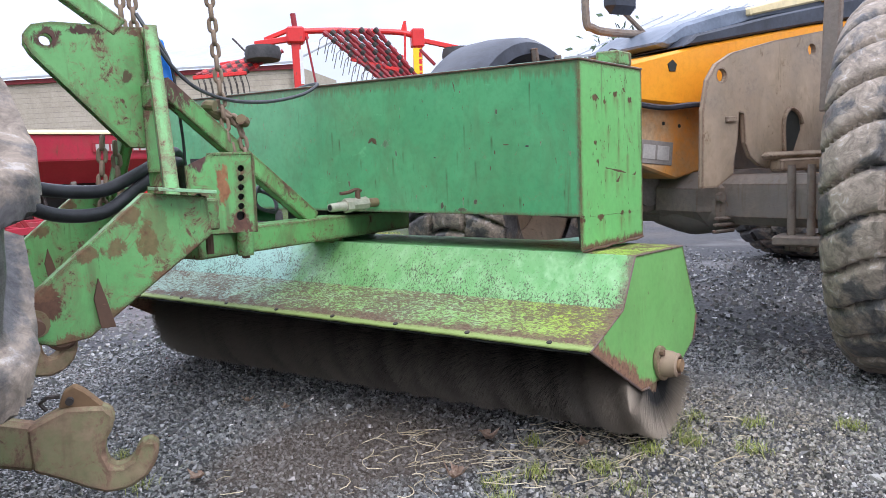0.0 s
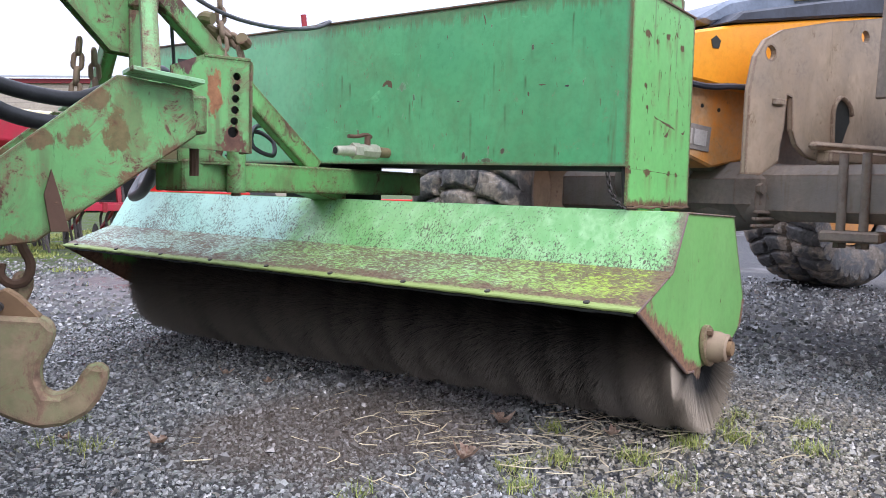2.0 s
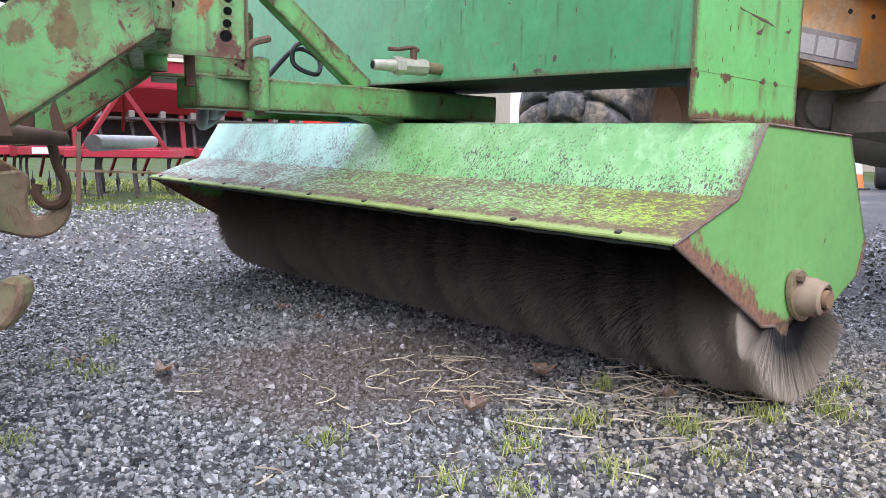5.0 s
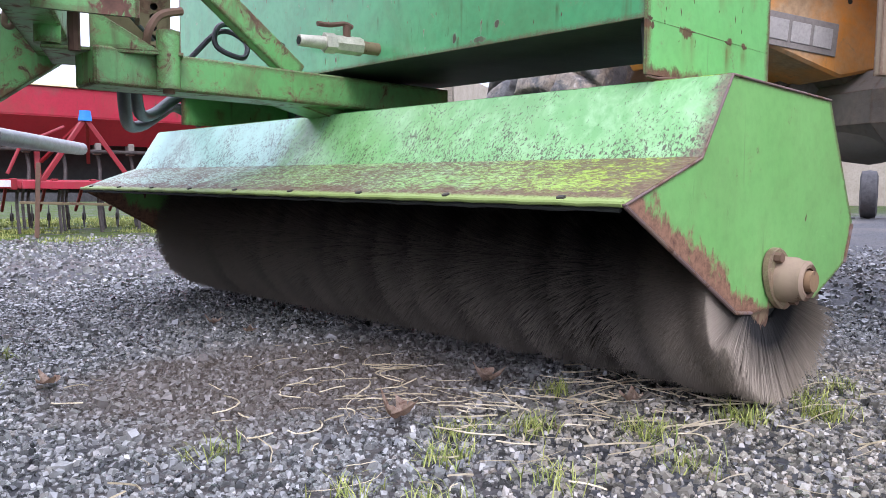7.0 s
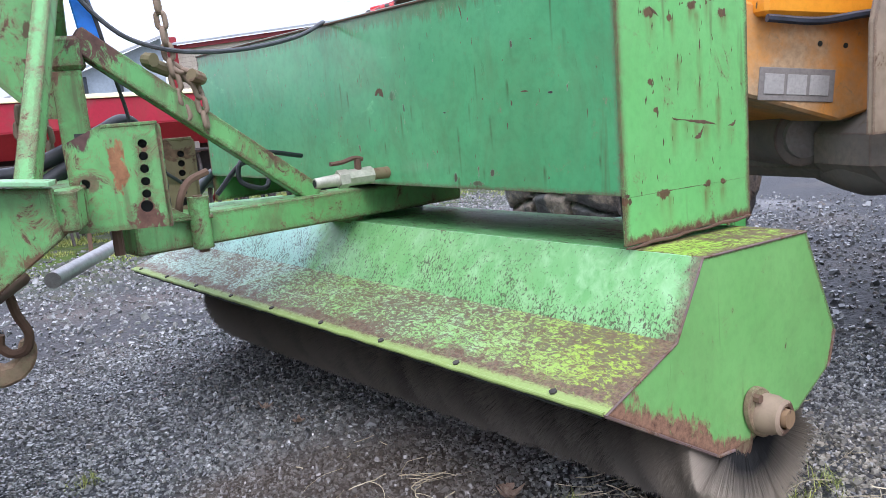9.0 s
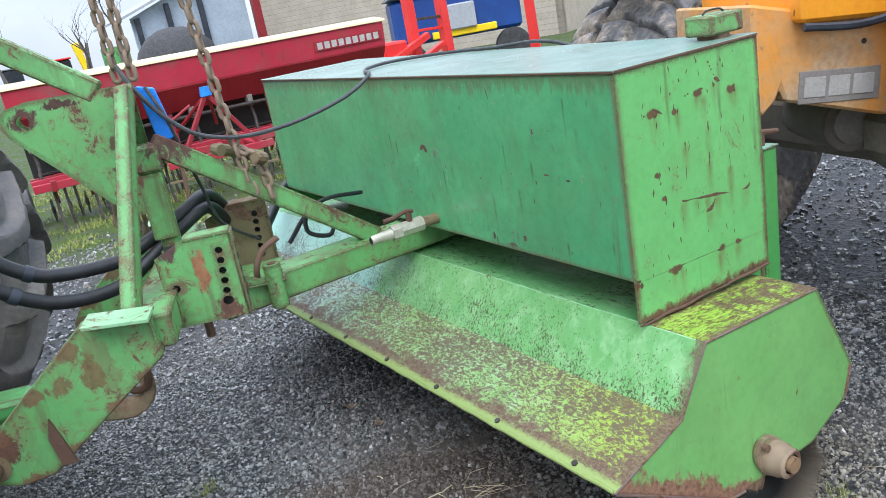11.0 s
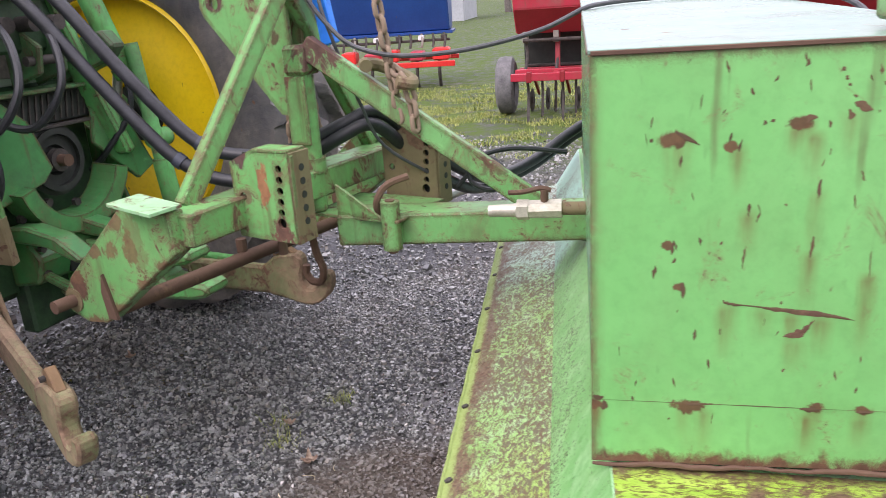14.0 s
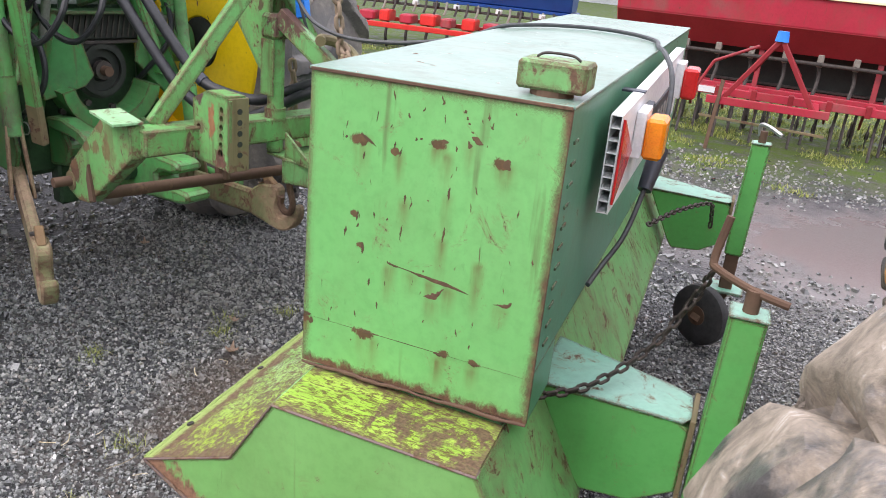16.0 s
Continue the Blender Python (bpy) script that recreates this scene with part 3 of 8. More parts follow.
RUBBER_CAKED = caked_mat("mud_caked_tyre_rubber", 0.62)
RUBBER_MUD = caked_mat("muddy_tyre_rubber", 0.48)
RUBBER_TRACTOR = paint("tractor_tyre_rubber", (0.045, 0.046, 0.050), (0.125, 0.125, 0.132), rust=0.85, streak=0.85, rough=0.45, dirt=0.52, dirt_col=(0.19, 0.168, 0.145), relief=(0.7, 0.012))
RUBBER_GREY = plain("grey_tyre_rubber", (0.085, 0.085, 0.088), (0.19, 0.185, 0.185), 0.8, 0, 7, relief=0.5)
HOSE = plain("hose_rubber", (0.010, 0.011, 0.013), (0.026, 0.028, 0.032), 0.45, 0, 20)
CABLE = plain("grey_cable", (0.035, 0.038, 0.040), (0.07, 0.075, 0.078), 0.5, 0, 30)
CHAIN_MAT = paint("rusty_chain_steel", (0.20, 0.145, 0.10), (0.33, 0.24, 0.16), rust=0.52, streak=0.7, rough=0.75)
CHAIN_DARK = plain("dark_chain_steel", (0.05, 0.042, 0.038), (0.11, 0.085, 0.07), 0.6, 0.5, 40)
BRASS = plain("weathered_brass", (0.42, 0.40, 0.31), (0.60, 0.57, 0.47), 0.42, 0.45, 25)
STEEL = plain("bare_steel", (0.34, 0.33, 0.32), (0.50, 0.49, 0.48), 0.38, 0.75, 25)
BLUE_TAPE = plain("blue_plastic", (0.015, 0.20, 0.78), (0.025, 0.27, 0.86), 0.4, 0, 6, relief=0.05)
WHITE_PVC = plain("white_plastic", (0.72, 0.73, 0.73), (0.82, 0.83, 0.83), 0.35, 0, 8, relief=0.05)
RED_LENS = plain("red_lens", (0.50, 0.018, 0.018), (0.62, 0.03, 0.025), 0.2, 0, 20, relief=0.1)
AMBER_LENS = plain("amber_lens", (0.86, 0.22, 0.010), (0.92, 0.30, 0.015), 0.2, 0, 30, relief=0.1)
# dark parts, and shade of holes and undersides put into a near-black colour
DARK_STEEL_SHADE = plain("dark_steel_and_shade", (0.014, 0.017, 0.014), (0.032, 0.036, 0.030), 0.7, 0, 8)
# caked dirt, with the shade inside the hood put into its black
DIRT_SHADE = plain("black_dirt_and_shade", (0.008, 0.008, 0.007), (0.020, 0.019, 0.016), 0.95, 0, 10, spec=0.2)
RED_PAINT = paint("red_machine_paint", (0.42, 0.022, 0.045), (0.51, 0.034, 0.062), rust=0.72, streak=0.64, rough=0.4, dirt=0.16, dirt_col=(0.20, 0.075, 0.065), grime=0.35)
RED_DARK = paint("dark_red_paint_and_shade", (0.25, 0.014, 0.02), (0.33, 0.022, 0.03), rust=0.74, streak=0.70, rough=0.45)
RED_BRIGHT = paint("bright_red_paint", (0.66, 0.022, 0.02), (0.76, 0.04, 0.03), rust=0.76, streak=0.74, rough=0.4)
CREAM = plain("cream_lid", (0.70, 0.58, 0.30), (0.80, 0.68, 0.40), 0.5, 0, 3)
BLUE_PAINT = paint("blue_machine_paint", (0.010, 0.050, 0.22), (0.016, 0.075, 0.30), rust=0.78, streak=0.74, rough=0.35)
DULL_IRON = plain("dull_iron", (0.04, 0.035, 0.032), (0.10, 0.085, 0.075), 0.7, 0.3, 20)
PALE_TUBE = plain("pale_seed_tube", (0.20, 0.18, 0.15), (0.30, 0.27, 0.23), 0.6, 0, 10)
BLOCK_WALL = plain("cream_block_wall", (0.42, 0.36, 0.28), (0.52, 0.46, 0.37), 0.9, 0, 2)
ROOF_GREY = plain("grey_roof_sheet", (0.34, 0.36, 0.38), (0.45, 0.47, 0.49), 0.6, 0, 1.5)
SHEET_BLUE = plain("pale_blue_sheet", (0.36, 0.43, 0.50), (0.46, 0.53, 0.60), 0.55, 0, 1.5)
BARK = plain("grey_bark", (0.10, 0.085, 0.075), (0.19, 0.165, 0.145), 0.9, 0, 12)
LEAF_GREEN = plain("evergreen_leaf", (0.030, 0.060, 0.022), (0.06, 0.11, 0.04), 0.7, 0, 3)
DRY_LEAF = plain("dry_brown_leaf", (0.30, 0.19, 0.13), (0.56, 0.44, 0.34), 0.7, 0, 60)
STRAW = plain("pale_straw", (0.40, 0.33, 0.20), (0.66, 0.58, 0.41), 0.7, 0, 12)
CONE_ORANGE = plain("cone_orange", (0.80, 0.16, 0.03), (0.86, 0.22, 0.05), 0.5, 0, 8)
BAR_GREY = plain("grey_lettering", (0.38, 0.36, 0.33), (0.52, 0.50, 0.46), 0.8, 0, 12)
PATCH_GREY = plain("grey_sign_patch", (0.22, 0.20, 0.18), (0.32, 0.29, 0.26), 0.8, 0, 10)
GLASS_DARK = plain("dark_window", (0.02, 0.025, 0.03), (0.04, 0.045, 0.05), 0.1, 0, 2, relief=0)


def patch(n, l, co, centre, size, ragged):
    """A soft-edged, ragged oval on the ground, 1 inside."""
    mp = n.new("ShaderNodeMapping")
    mp.inputs["Location"].default_value = (-centre[0] / size[0], -centre[1] / size[1], 0)
    mp.inputs["Scale"].default_value = (1 / size[0], 1 / size[1], 0)
    l.new(co, mp.inputs["Vector"])
    ln = n.new("ShaderNodeVectorMath")
    ln.operation = "LENGTH"
    l.new(mp.outputs["Vector"], ln.inputs[0])
    w = noise_tex(n, l, co, 2.2, 6, 0.65)
    d = math_node(n, l, "ADD", ln.outputs["Value"], math_node(n, l, "MULTIPLY", math_node(n, l, "SUBTRACT", w, 0.5), 2 * ragged))
    return ramp(n, l, d, 0.55, 1.0, (1, 1, 1), (0, 0, 0))


def stone_mat():
    m, n, l, b, co = nodes_of("crushed_stone")
    g = n.new("ShaderNodeNewGeometry")
    r = n.new("ShaderNodeValToRGB")
    e = r.color_ramp.elements
    e[0].position, e[0].color = 0.0, (0.026, 0.029, 0.029, 1)
    e[1].position, e[1].color = 1.0, (0.375, 0.378, 0.350, 1)
    for pos, c in ((0.30, (0.118, 0.123, 0.115, 1)), (0.60, (0.232, 0.238, 0.224, 1)), (0.90, (0.345, 0.349, 0.325, 1)), (0.97, (0.26, 0.235, 0.20, 1))):
        s = e.new(pos)
        s.color = c
    l.new(g.outputs["Random Per Island"], r.inputs["Fac"])
    f = noise_tex(n, l, co, 160, 3, 0.6)
    col = mix(n, l, math_node(n, l, "MULTIPLY", ramp(n, l, f, 0.4, 0.7), 0.25), r.outputs["Color"], (0.06, 0.062, 0.07))
    # bare soil swept up in front of the brush, and dirt washed between the stones
    soil = patch(n, l, co, (2.30, 2.05), (0.75, 0.60), 0.6)
    dirt = mix(n, l, 1.0, math_node(n, l, "MULTIPLY", ramp(n, l, noise_tex(n, l, co, 0.9, 5, 0.6), 0.50, 0.72), 0.30), math_node(n, l, "MULTIPLY", soil, 0.72), "LIGHTEN")
    col = mix(n, l, dirt, col, mix(n, l, ramp(n, l, f, 0.35, 0.65), (0.075, 0.055, 0.040), (0.15, 0.115, 0.085)))
    # dry dust on the stones by the brush's near end
    dust = patch(n, l, co, (2.95, 0.85), (1.15, 0.75), 0.5)
    col = mix(n, l, math_node(n, l, "MULTIPLY", dust, 0.62), col, mix(n, l, 1.0, col, (1.25, 1.08, 0.84), "MULTIPLY"))
    l.new(col, b.inputs["Base Color"])
    l.new(mix(n, l, dirt, (0.27, 0.27, 0.27), (0.5, 0.5, 0.5)), b.inputs["Roughness"])
    b.inputs["Specular IOR Level"].default_value = 0.9
    b.inputs["Coat Weight"].default_value = 0.32
    b.inputs["Coat Roughness"].default_value = 0.2
    return m


STONE = stone_mat()


def bristle_mat():
    """Bristles with dusty tan tips and roots blackened by painted-in hood shade, in uneven tufts along the shaft."""
    m, n, l, b, co = nodes_of("brown_bristle")
    mp = n.new("ShaderNodeMapping")
    mp.inputs["Location"].default_value = (0.0, 0, -0.300)
    mp.inputs["Scale"].default_value = (1, 0, 1)
    l.new(co, mp.inputs["Vector"])
    ln = n.new("ShaderNodeVectorMath")
    ln.operation = "LENGTH"
    l.new(mp.outputs["Vector"], ln.inputs[0])
    tuft = noise_tex(n, l, co, 9, 4, 0.6, (0.25, 1.0, 0.25))
    far = math_node(n, l, "ADD", ln.outputs["Value"], math_node(n, l, "MULTIPLY", math_node(n, l, "SUBTRACT", tuft, 0.5), 0.16))
    # near-black roots hold the shade under the hood
    col = mix(n, l, ramp(n, l, far, 0.205, 0.305), (0.014, 0.014, 0.013), (0.235, 0.205, 0.165))
    # paler tan in the tufts towards the near end
    xyz = n.new("ShaderNodeSeparateXYZ")
    l.new(co, xyz.inputs[0])
    along = math_node(n, l, "ADD", xyz.outputs[1], math_node(n, l, "ADD", 1.47, math_node(n, l, "MULTIPLY", math_node(n, l, "SUBTRACT", tuft, 0.5), 0.25)))
    end = ramp(n, l, along, 0.02, 0.26, (1, 1, 1), (0, 0, 0))
    col = mix(n, l, math_node(n, l, "MULTIPLY", end, ramp(n, l, far, 0.14, 0.28)), col, (0.33, 0.275, 0.205))
    l.new(col, b.inputs["Base Color"])
    b.inputs["Roughness"].default_value = 0.9
    return m


BRISTLE = bristle_mat()


def ground_mat():
    m, n, l, b, co = nodes_of("gravel_ground")
    v = n.new("ShaderNodeTexVoronoi")
    v.inputs["Scale"].default_value = 48
    l.new(co, v.inputs["Vector"])
    sep = n.new("ShaderNodeSeparateColor")
    l.new(v.outputs["Color"], sep.inputs["Color"])
    tone = ramp(n, l, sep.outputs[0], 0.0, 1.0, (0.010, 0.011, 0.012), (0.055, 0.057, 0.060))
    big = noise_tex(n, l, co, 0.55, 6, 0.6)
    fine = noise_tex(n, l, co, 90, 4, 0.6)
    col = mix(n, l, ramp(n, l, big, 0.52, 0.76), tone, mix(n, l, ramp(n, l, fine, 0.3, 0.7), (0.085, 0.068, 0.052), (0.15, 0.12, 0.095)))
    # grass verge beyond the yard's edge, and a wet muddy track beside it
    xyz = n.new("ShaderNodeSeparateXYZ")
    l.new(co, xyz.inputs[0])
    wob = noise_tex(n, l, co, 0.5, 4, 0.6)
    edge = math_node(n, l, "ADD", xyz.outputs[1], math_node(n, l, "MULTIPLY", math_node(n, l, "SUBTRACT", wob, 0.5), 5.0))
    grass_t = noise_tex(n, l, co, 3.5, 6, 0.7)
    grass = math_node(n, l, "MULTIPLY", ramp(n, l, math_node(n, l, "MULTIPLY", edge, 0.1), 0.66, 0.86), ramp(n, l, grass_t, 0.36, 0.56))
    gcol = mix(n, l, ramp(n, l, fine, 0.3, 0.7), (0.050, 0.085, 0.018), (0.115, 0.160, 0.045))
    col = mix(n, l, grass, col, gcol)
    wet = ramp(n, l, noise_tex(n, l, co, 0.42, 3, 0.5, (1.0, 0.7, 1.0)), 0.56, 0.64)
    mud = patch(n, l, co, (5.4, 5.6), (2.5, 1.9), 0.5)
    soil = patch(n, l, co, (2.30, 2.05), (0.80, 0.65), 0.6)
    col = mix(n, l, math_node(n, l, "MULTIPLY", soil, 0.8), col, (0.085, 0.064, 0.047))
    wet = math_node(n, l, "MULTIPLY", wet, ramp(n, l, math_node(n, l, "MULTIPLY", edge, 0.1), 0.55, 0.68, (1, 1, 1), (0, 0, 0)))
    wet = mix(n, l, 1.0, wet, mud, "LIGHTEN")
    # wet mud, its colour lightened to carry the reflected sky
    col = mix(n, l, math_node(n, l, "MULTIPLY", wet, 0.7), col, mix(n, l, ramp(n, l, fine, 0.3, 0.7), (0.19, 0.175, 0.165), (0.27, 0.25, 0.235)))
    l.new(col, b.inputs["Base Color"])
    rough = mix(n, l, wet, (0.60, 0.60, 0.60), (0.16, 0.16, 0.16))
    rough = mix(n, l, grass, rough, (0.95, 0.95, 0.95))
    l.new(mix(n, l, grass, (0.5, 0.5, 0.5), (0.05, 0.05, 0.05)), b.inputs["Specular IOR Level"])
    l.new(rough, b.inputs["Roughness"])
    h = mix(n, l, wet, v.outputs["Distance"], (0.3, 0.3, 0.3))
    bump(n, l, b, h, 0.8, 0.012)
    return m


GROUND = ground_mat()


def grass_mat():
    m, n, l, b, co = nodes_of("grass_blades")
    g = n.new("ShaderNodeNewGeometry")
    c = ramp(n, l, g.outputs["Random Per Island"], 0.0, 1.0, (0.110, 0.170, 0.022), (0.42, 0.43, 0.120))
    l.new(c, b.inputs["Base Color"])
    b.inputs["Roughness"].default_value = 0.6
    return m


GRASS = grass_mat()

# ---------------------------------------------------------------- building tools
BASES = {}


def thing(name, label, category, m=None, base=(0, 0, 0), group="", kind=""):
    """A top-level Empty; its parts are modelled in the frame m, and the Empty stands at base in that frame."""
    ob = new(name)
    ob.empty_display_size = 0.2
    ob.matrix_basis = (m or Matrix()) @ Matrix.Translation(base)
    BASES[ob] = Vector(base)
    return tagged(ob, label, category, group, kind)


def finish(bm, name, material, smooth=False, sharp=35):
    me = bpy.data.meshes.new(name)
    bmesh.ops.recalc_face_normals(bm, faces=bm.faces)
    bm.to_mesh(me)
    bm.free()
    me.materials.append(material)
    if smooth:
        me.polygons.foreach_set("use_smooth", [True] * len(me.polygons))
        me.set_sharp_from_angle(angle=radians(sharp))
    return me


def part(name, bm, material, parent, label="", smooth=False, sharp=35):
    top = parent
    while top.parent:
        top = top.parent
    b = BASES[top]
    bmesh.ops.transform(bm, matrix=Matrix.Translation(-b), verts=bm.verts)
    ob = new(name, finish(bm, name, material, smooth, sharp))
    ob.parent = parent
    return tagged(ob, label)


def solid(name, bm, material, label, category, group="", kind="", smooth=False, at=None, sharp=35):
    """A top-level thing of one mesh, with its origin at its base."""
    if at is None:
        lo = [min(v.co[i] for v in bm.verts) for i in range(3)]
        hi = [max(v.co[i] for v in bm.verts) for i in range(3)]
        at = ((lo[0] + hi[0]) / 2, (lo[1] + hi[1]) / 2, lo[2])
    bmesh.ops.transform(bm, matrix=Matrix.Translation(-Vector(at)), verts=bm.verts)
    ob = new(name, finish(bm, name, material, smooth, sharp))
    ob.matrix_basis = Matrix.Translation(at)
    BASES[ob] = Vector(at)
    return tagged(ob, label, category, group, kind)


def bev(bm, geom_edges, w=0.004, seg=1):
    if w:
        bmesh.ops.bevel(bm, geom=geom_edges, offset=w, segments=seg, affect="EDGES", profile=0.5, clamp_overlap=True)


def join(bm, other):
    me = bpy.data.meshes.new("tmp")
    other.to_mesh(me)
    other.free()
    bm.from_mesh(me)
    bpy.data.meshes.remove(me)
    return bm


def box(lo, hi, w=0.004, bm=None):
    b = bmesh.new()
    bmesh.ops.create_cube(b, size=1)
    s = Matrix.Diagonal((hi[0] - lo[0], hi[1] - lo[1], hi[2] - lo[2], 1))
    c = Matrix.Translation([(lo[i] + hi[i]) / 2 for i in range(3)])
    bmesh.ops.transform(b, matrix=c @ s, verts=b.verts)
    bev(b, b.edges[:], w)
    return join(bm, b) if bm else b


def prism(pts, depth, w=0.003, bm=None):
    """The flat outline pts (3D, in order) pushed along the vector depth."""
    b = bmesh.new()
    d = Vector(depth)
    v0 = [b.verts.new(p) for p in pts]
    v1 = [b.verts.new(Vector(p) + d) for p in pts]
    b.faces.new(v0)
    b.faces.new(v1[::-1])
    for i in range(len(pts)):
        j = (i + 1) % len(pts)
        b.faces.new((v0[j], v0[i], v1[i], v1[j]))
    bmesh.ops.recalc_face_normals(b, faces=b.faces)
    bev(b, b.edges[:], w)
    return join(bm, b) if bm else b


def frame_of(p, q, up=(0, 0, 1)):
    d = Vector(q) - Vector(p)
    z = d.normalized()
    u = Vector(up)
    if abs(z.dot(u)) > 0.97:
        u = Vector((1, 0, 0))
    x = u.cross(z).normalized()
    y = z.cross(x)
    return Matrix(((x.x, y.x, z.x, p[0]), (x.y, y.y, z.y, p[1]), (x.z, y.z, z.z, p[2]), (0, 0, 0, 1))), d.length


def bar(p, q, wide, high, w=0.004, bm=None, up=(0, 0, 1)):
    """A square-edged bar from p to q; high is measured towards up."""
    m, n = frame_of(p, q, up)
    b = box((-wide / 2, -high / 2, 0), (wide / 2, high / 2, n), w)
    bmesh.ops.transform(b, matrix=m, verts=b.verts)
    return join(bm, b) if bm else b


def rod(p, q, r, n=14, r2=None, bm=None, w=0.0):
    m, ln = frame_of(p, q)
    b = bmesh.new()
    bmesh.ops.create_cone(b, cap_ends=True, segments=n, radius1=r, radius2=r if r2 is None else r2, depth=ln)
    bmesh.ops.transform(b, matrix=m @ Matrix.Translation((0, 0, ln / 2)), verts=b.verts)
    if w:
        bev(b, [e for e in b.edges if all(len(f.verts) > 4 or True for f in e.link_faces) and e.calc_face_angle(0) > 1.0], w)
    return join(bm, b) if bm else b


def smooth_path(pts, k=8):
    """Points along a Catmull-Rom curve."""
    p = [Vector(a) for a in pts]
    p = [2 * p[0] - p[1]] + p + [2 * p[-1] - p[-2]]
    out = []
    for i in range(1, len(p) - 2):
        for j in range(k):
            t = j / k
            a, b, c, d = p[i - 1], p[i], p[i + 1], p[i + 2]
            out.append(0.5 * ((2 * b) + (c - a) * t + (2 * a - 5 * b + 4 * c - d) * t * t + (3 * b - a - 3 * c + d) * t ** 3))
    out.append(p[-2])
    return out


def tube(pts, r, n=8, bm=None, closed=False):
    b = bmesh.new()
    rings = []
    cnt = len(pts)
    up = Vector((0, 0, 1))
    for i in range(cnt):
        a = pts[i - 1] if (i or closed) else pts[i]
        c = pts[(i + 1) % cnt] if (i < cnt - 1 or closed) else pts[i]
        d = (Vector(c) - Vector(a)).normalized()
        x = up.cross(d)
        if x.length < 0.05:
            x = Vector((1, 0, 0)).cross(d)
        x.normalize()
        y = d.cross(x)
        up = y
        rr = r[i] if isinstance(r, (list, tuple)) else r
        rings.append([b.verts.new(Vector(pts[i]) + rr * (math.cos(2 * math.pi * k / n) * x + math.sin(2 * math.pi * k / n) * y)) for k in range(n)])
    for i in range(cnt if closed else cnt - 1):
        p, q = rings[i], rings[(i + 1) % cnt]
        for k in range(n):
            b.faces.new((p[k], p[(k + 1) % n], q[(k + 1) % n], q[k]))
    if not closed:
        b.faces.new(rings[0][::-1])
        b.faces.new(rings[-1])
    return join(bm, b) if bm else b


def lathe(profile, n=40, bm=None):
    """Turns (radius, y) points about the y axis."""
    b = bmesh.new()
    rings = []
    for r, y in profile:
        if r < 1e-6:
            rings.append([b.verts.new((0, y, 0))])
        else:
            rings.append([b.verts.new((r * math.cos(2 * math.pi * k / n), y, r * math.sin(2 * math.pi * k / n))) for k in range(n)])
    for p, q in zip(rings, rings[1:]):
        for k in range(n):
            j = (k + 1) % n
            if len(p) == 1 and len(q) == 1:
                continue
            if len(p) == 1:
                b.faces.new((p[0], q[j], q[k]))
            elif len(q) == 1:
                b.faces.new((p[k], p[j], q[0]))
            else:
                b.faces.new((p[k], p[j], q[j], q[k]))
    return join(bm, b) if bm else b


def moved(bm, m):
    bmesh.ops.transform(bm, matrix=m, verts=bm.verts)
    return bm


def ring_plate(c, outer, inner, thick, axis="y", n=20):
    """A washer about an axis through c."""
    b = lathe([(inner, -thick / 2), (outer, -thick / 2), (outer, thick / 2), (inner, thick / 2), (inner, -thick / 2)], n)
    m = Matrix.Translation(c)
    if axis == "x":
        m = m @ Matrix.Rotation(radians(90), 4, "Z")
    if axis == "z":
        m = m @ Matrix.Rotation(radians(90), 4, "X")
    bmesh.ops.remove_doubles(b, verts=b.verts, dist=1e-5)
    return moved(b, m)


def plate_with_holes(outline, holes, thick, n=14):
    """A plate in the xz plane from y = 0 to thick; holes: (x, z, radius)."""
    b = bmesh.new()
    loops = [[(x, z) for x, z in outline]]
    for hx, hz, r in holes:
        loops.append([(hx + r * math.cos(2 * math.pi * k / n), hz + r * math.sin(2 * math.pi * k / n)) for k in range(n)])
    edges = []
    for lp in loops:
        vs = [b.verts.new((x, 0, z)) for x, z in lp]
        edges += [b.edges.new((vs[i], vs[(i + 1) % len(vs)])) for i in range(len(vs))]
    bmesh.ops.triangle_fill(b, use_beauty=True, use_dissolve=False, edges=edges)
    res = bmesh.ops.extrude_face_region(b, geom=b.faces[:])
    bmesh.ops.translate(b, vec=(0, thick, 0), verts=[v for v in res["geom"] if isinstance(v, bmesh.types.BMVert)])
    bmesh.ops.recalc_face_normals(b, faces=b.faces)
    return b


def link_mesh(length, wire, wide):
    """A chain link lying along z in the xz plane, length overall."""
    pts = []
    rr = wide / 2 - wire
    h = length / 2 - wire - rr
    for k in range(16):
        a = 2 * math.pi * k / 16
        pts.append(Vector((rr * math.cos(a), 0, rr * math.sin(a) + (h if math.sin(a) >= 0 else -h))))
    b = tube(pts, wire, 6, closed=True)
    return finish(b, "link", CHAIN_MAT, True, 80)


def chain(name, pts, length, wire, wide, label, material, category="chain"):
    path = [Vector(p) for p in smooth_path(pts, 12)]
    pitch = length - 2 * wire * 1.05
    th = thing(name, label, category, base=tuple(path[-1] if path[-1].z < path[0].z else path[0]))
    me = link_mesh(length, wire, wide)
    me.materials.clear()
    me.materials.append(material)
    acc, i = 0.0, 0
    at = pitch / 2
    for a, c in zip(path, path[1:]):
        seg = (c - a).length
        while at <= acc + seg:
            p = a + (c - a) * ((at - acc) / seg)
            m, _ = frame_of(p, p + (c - a))
            ob = new("link", me)
            ob.parent = th
            ob.matrix_basis = Matrix.Translation(-BASES[th]) @ m @ Matrix.Rotation(radians(90 * (i % 2) + 35), 4, "Z")
            at += pitch
            i += 1
        acc += seg
    return th


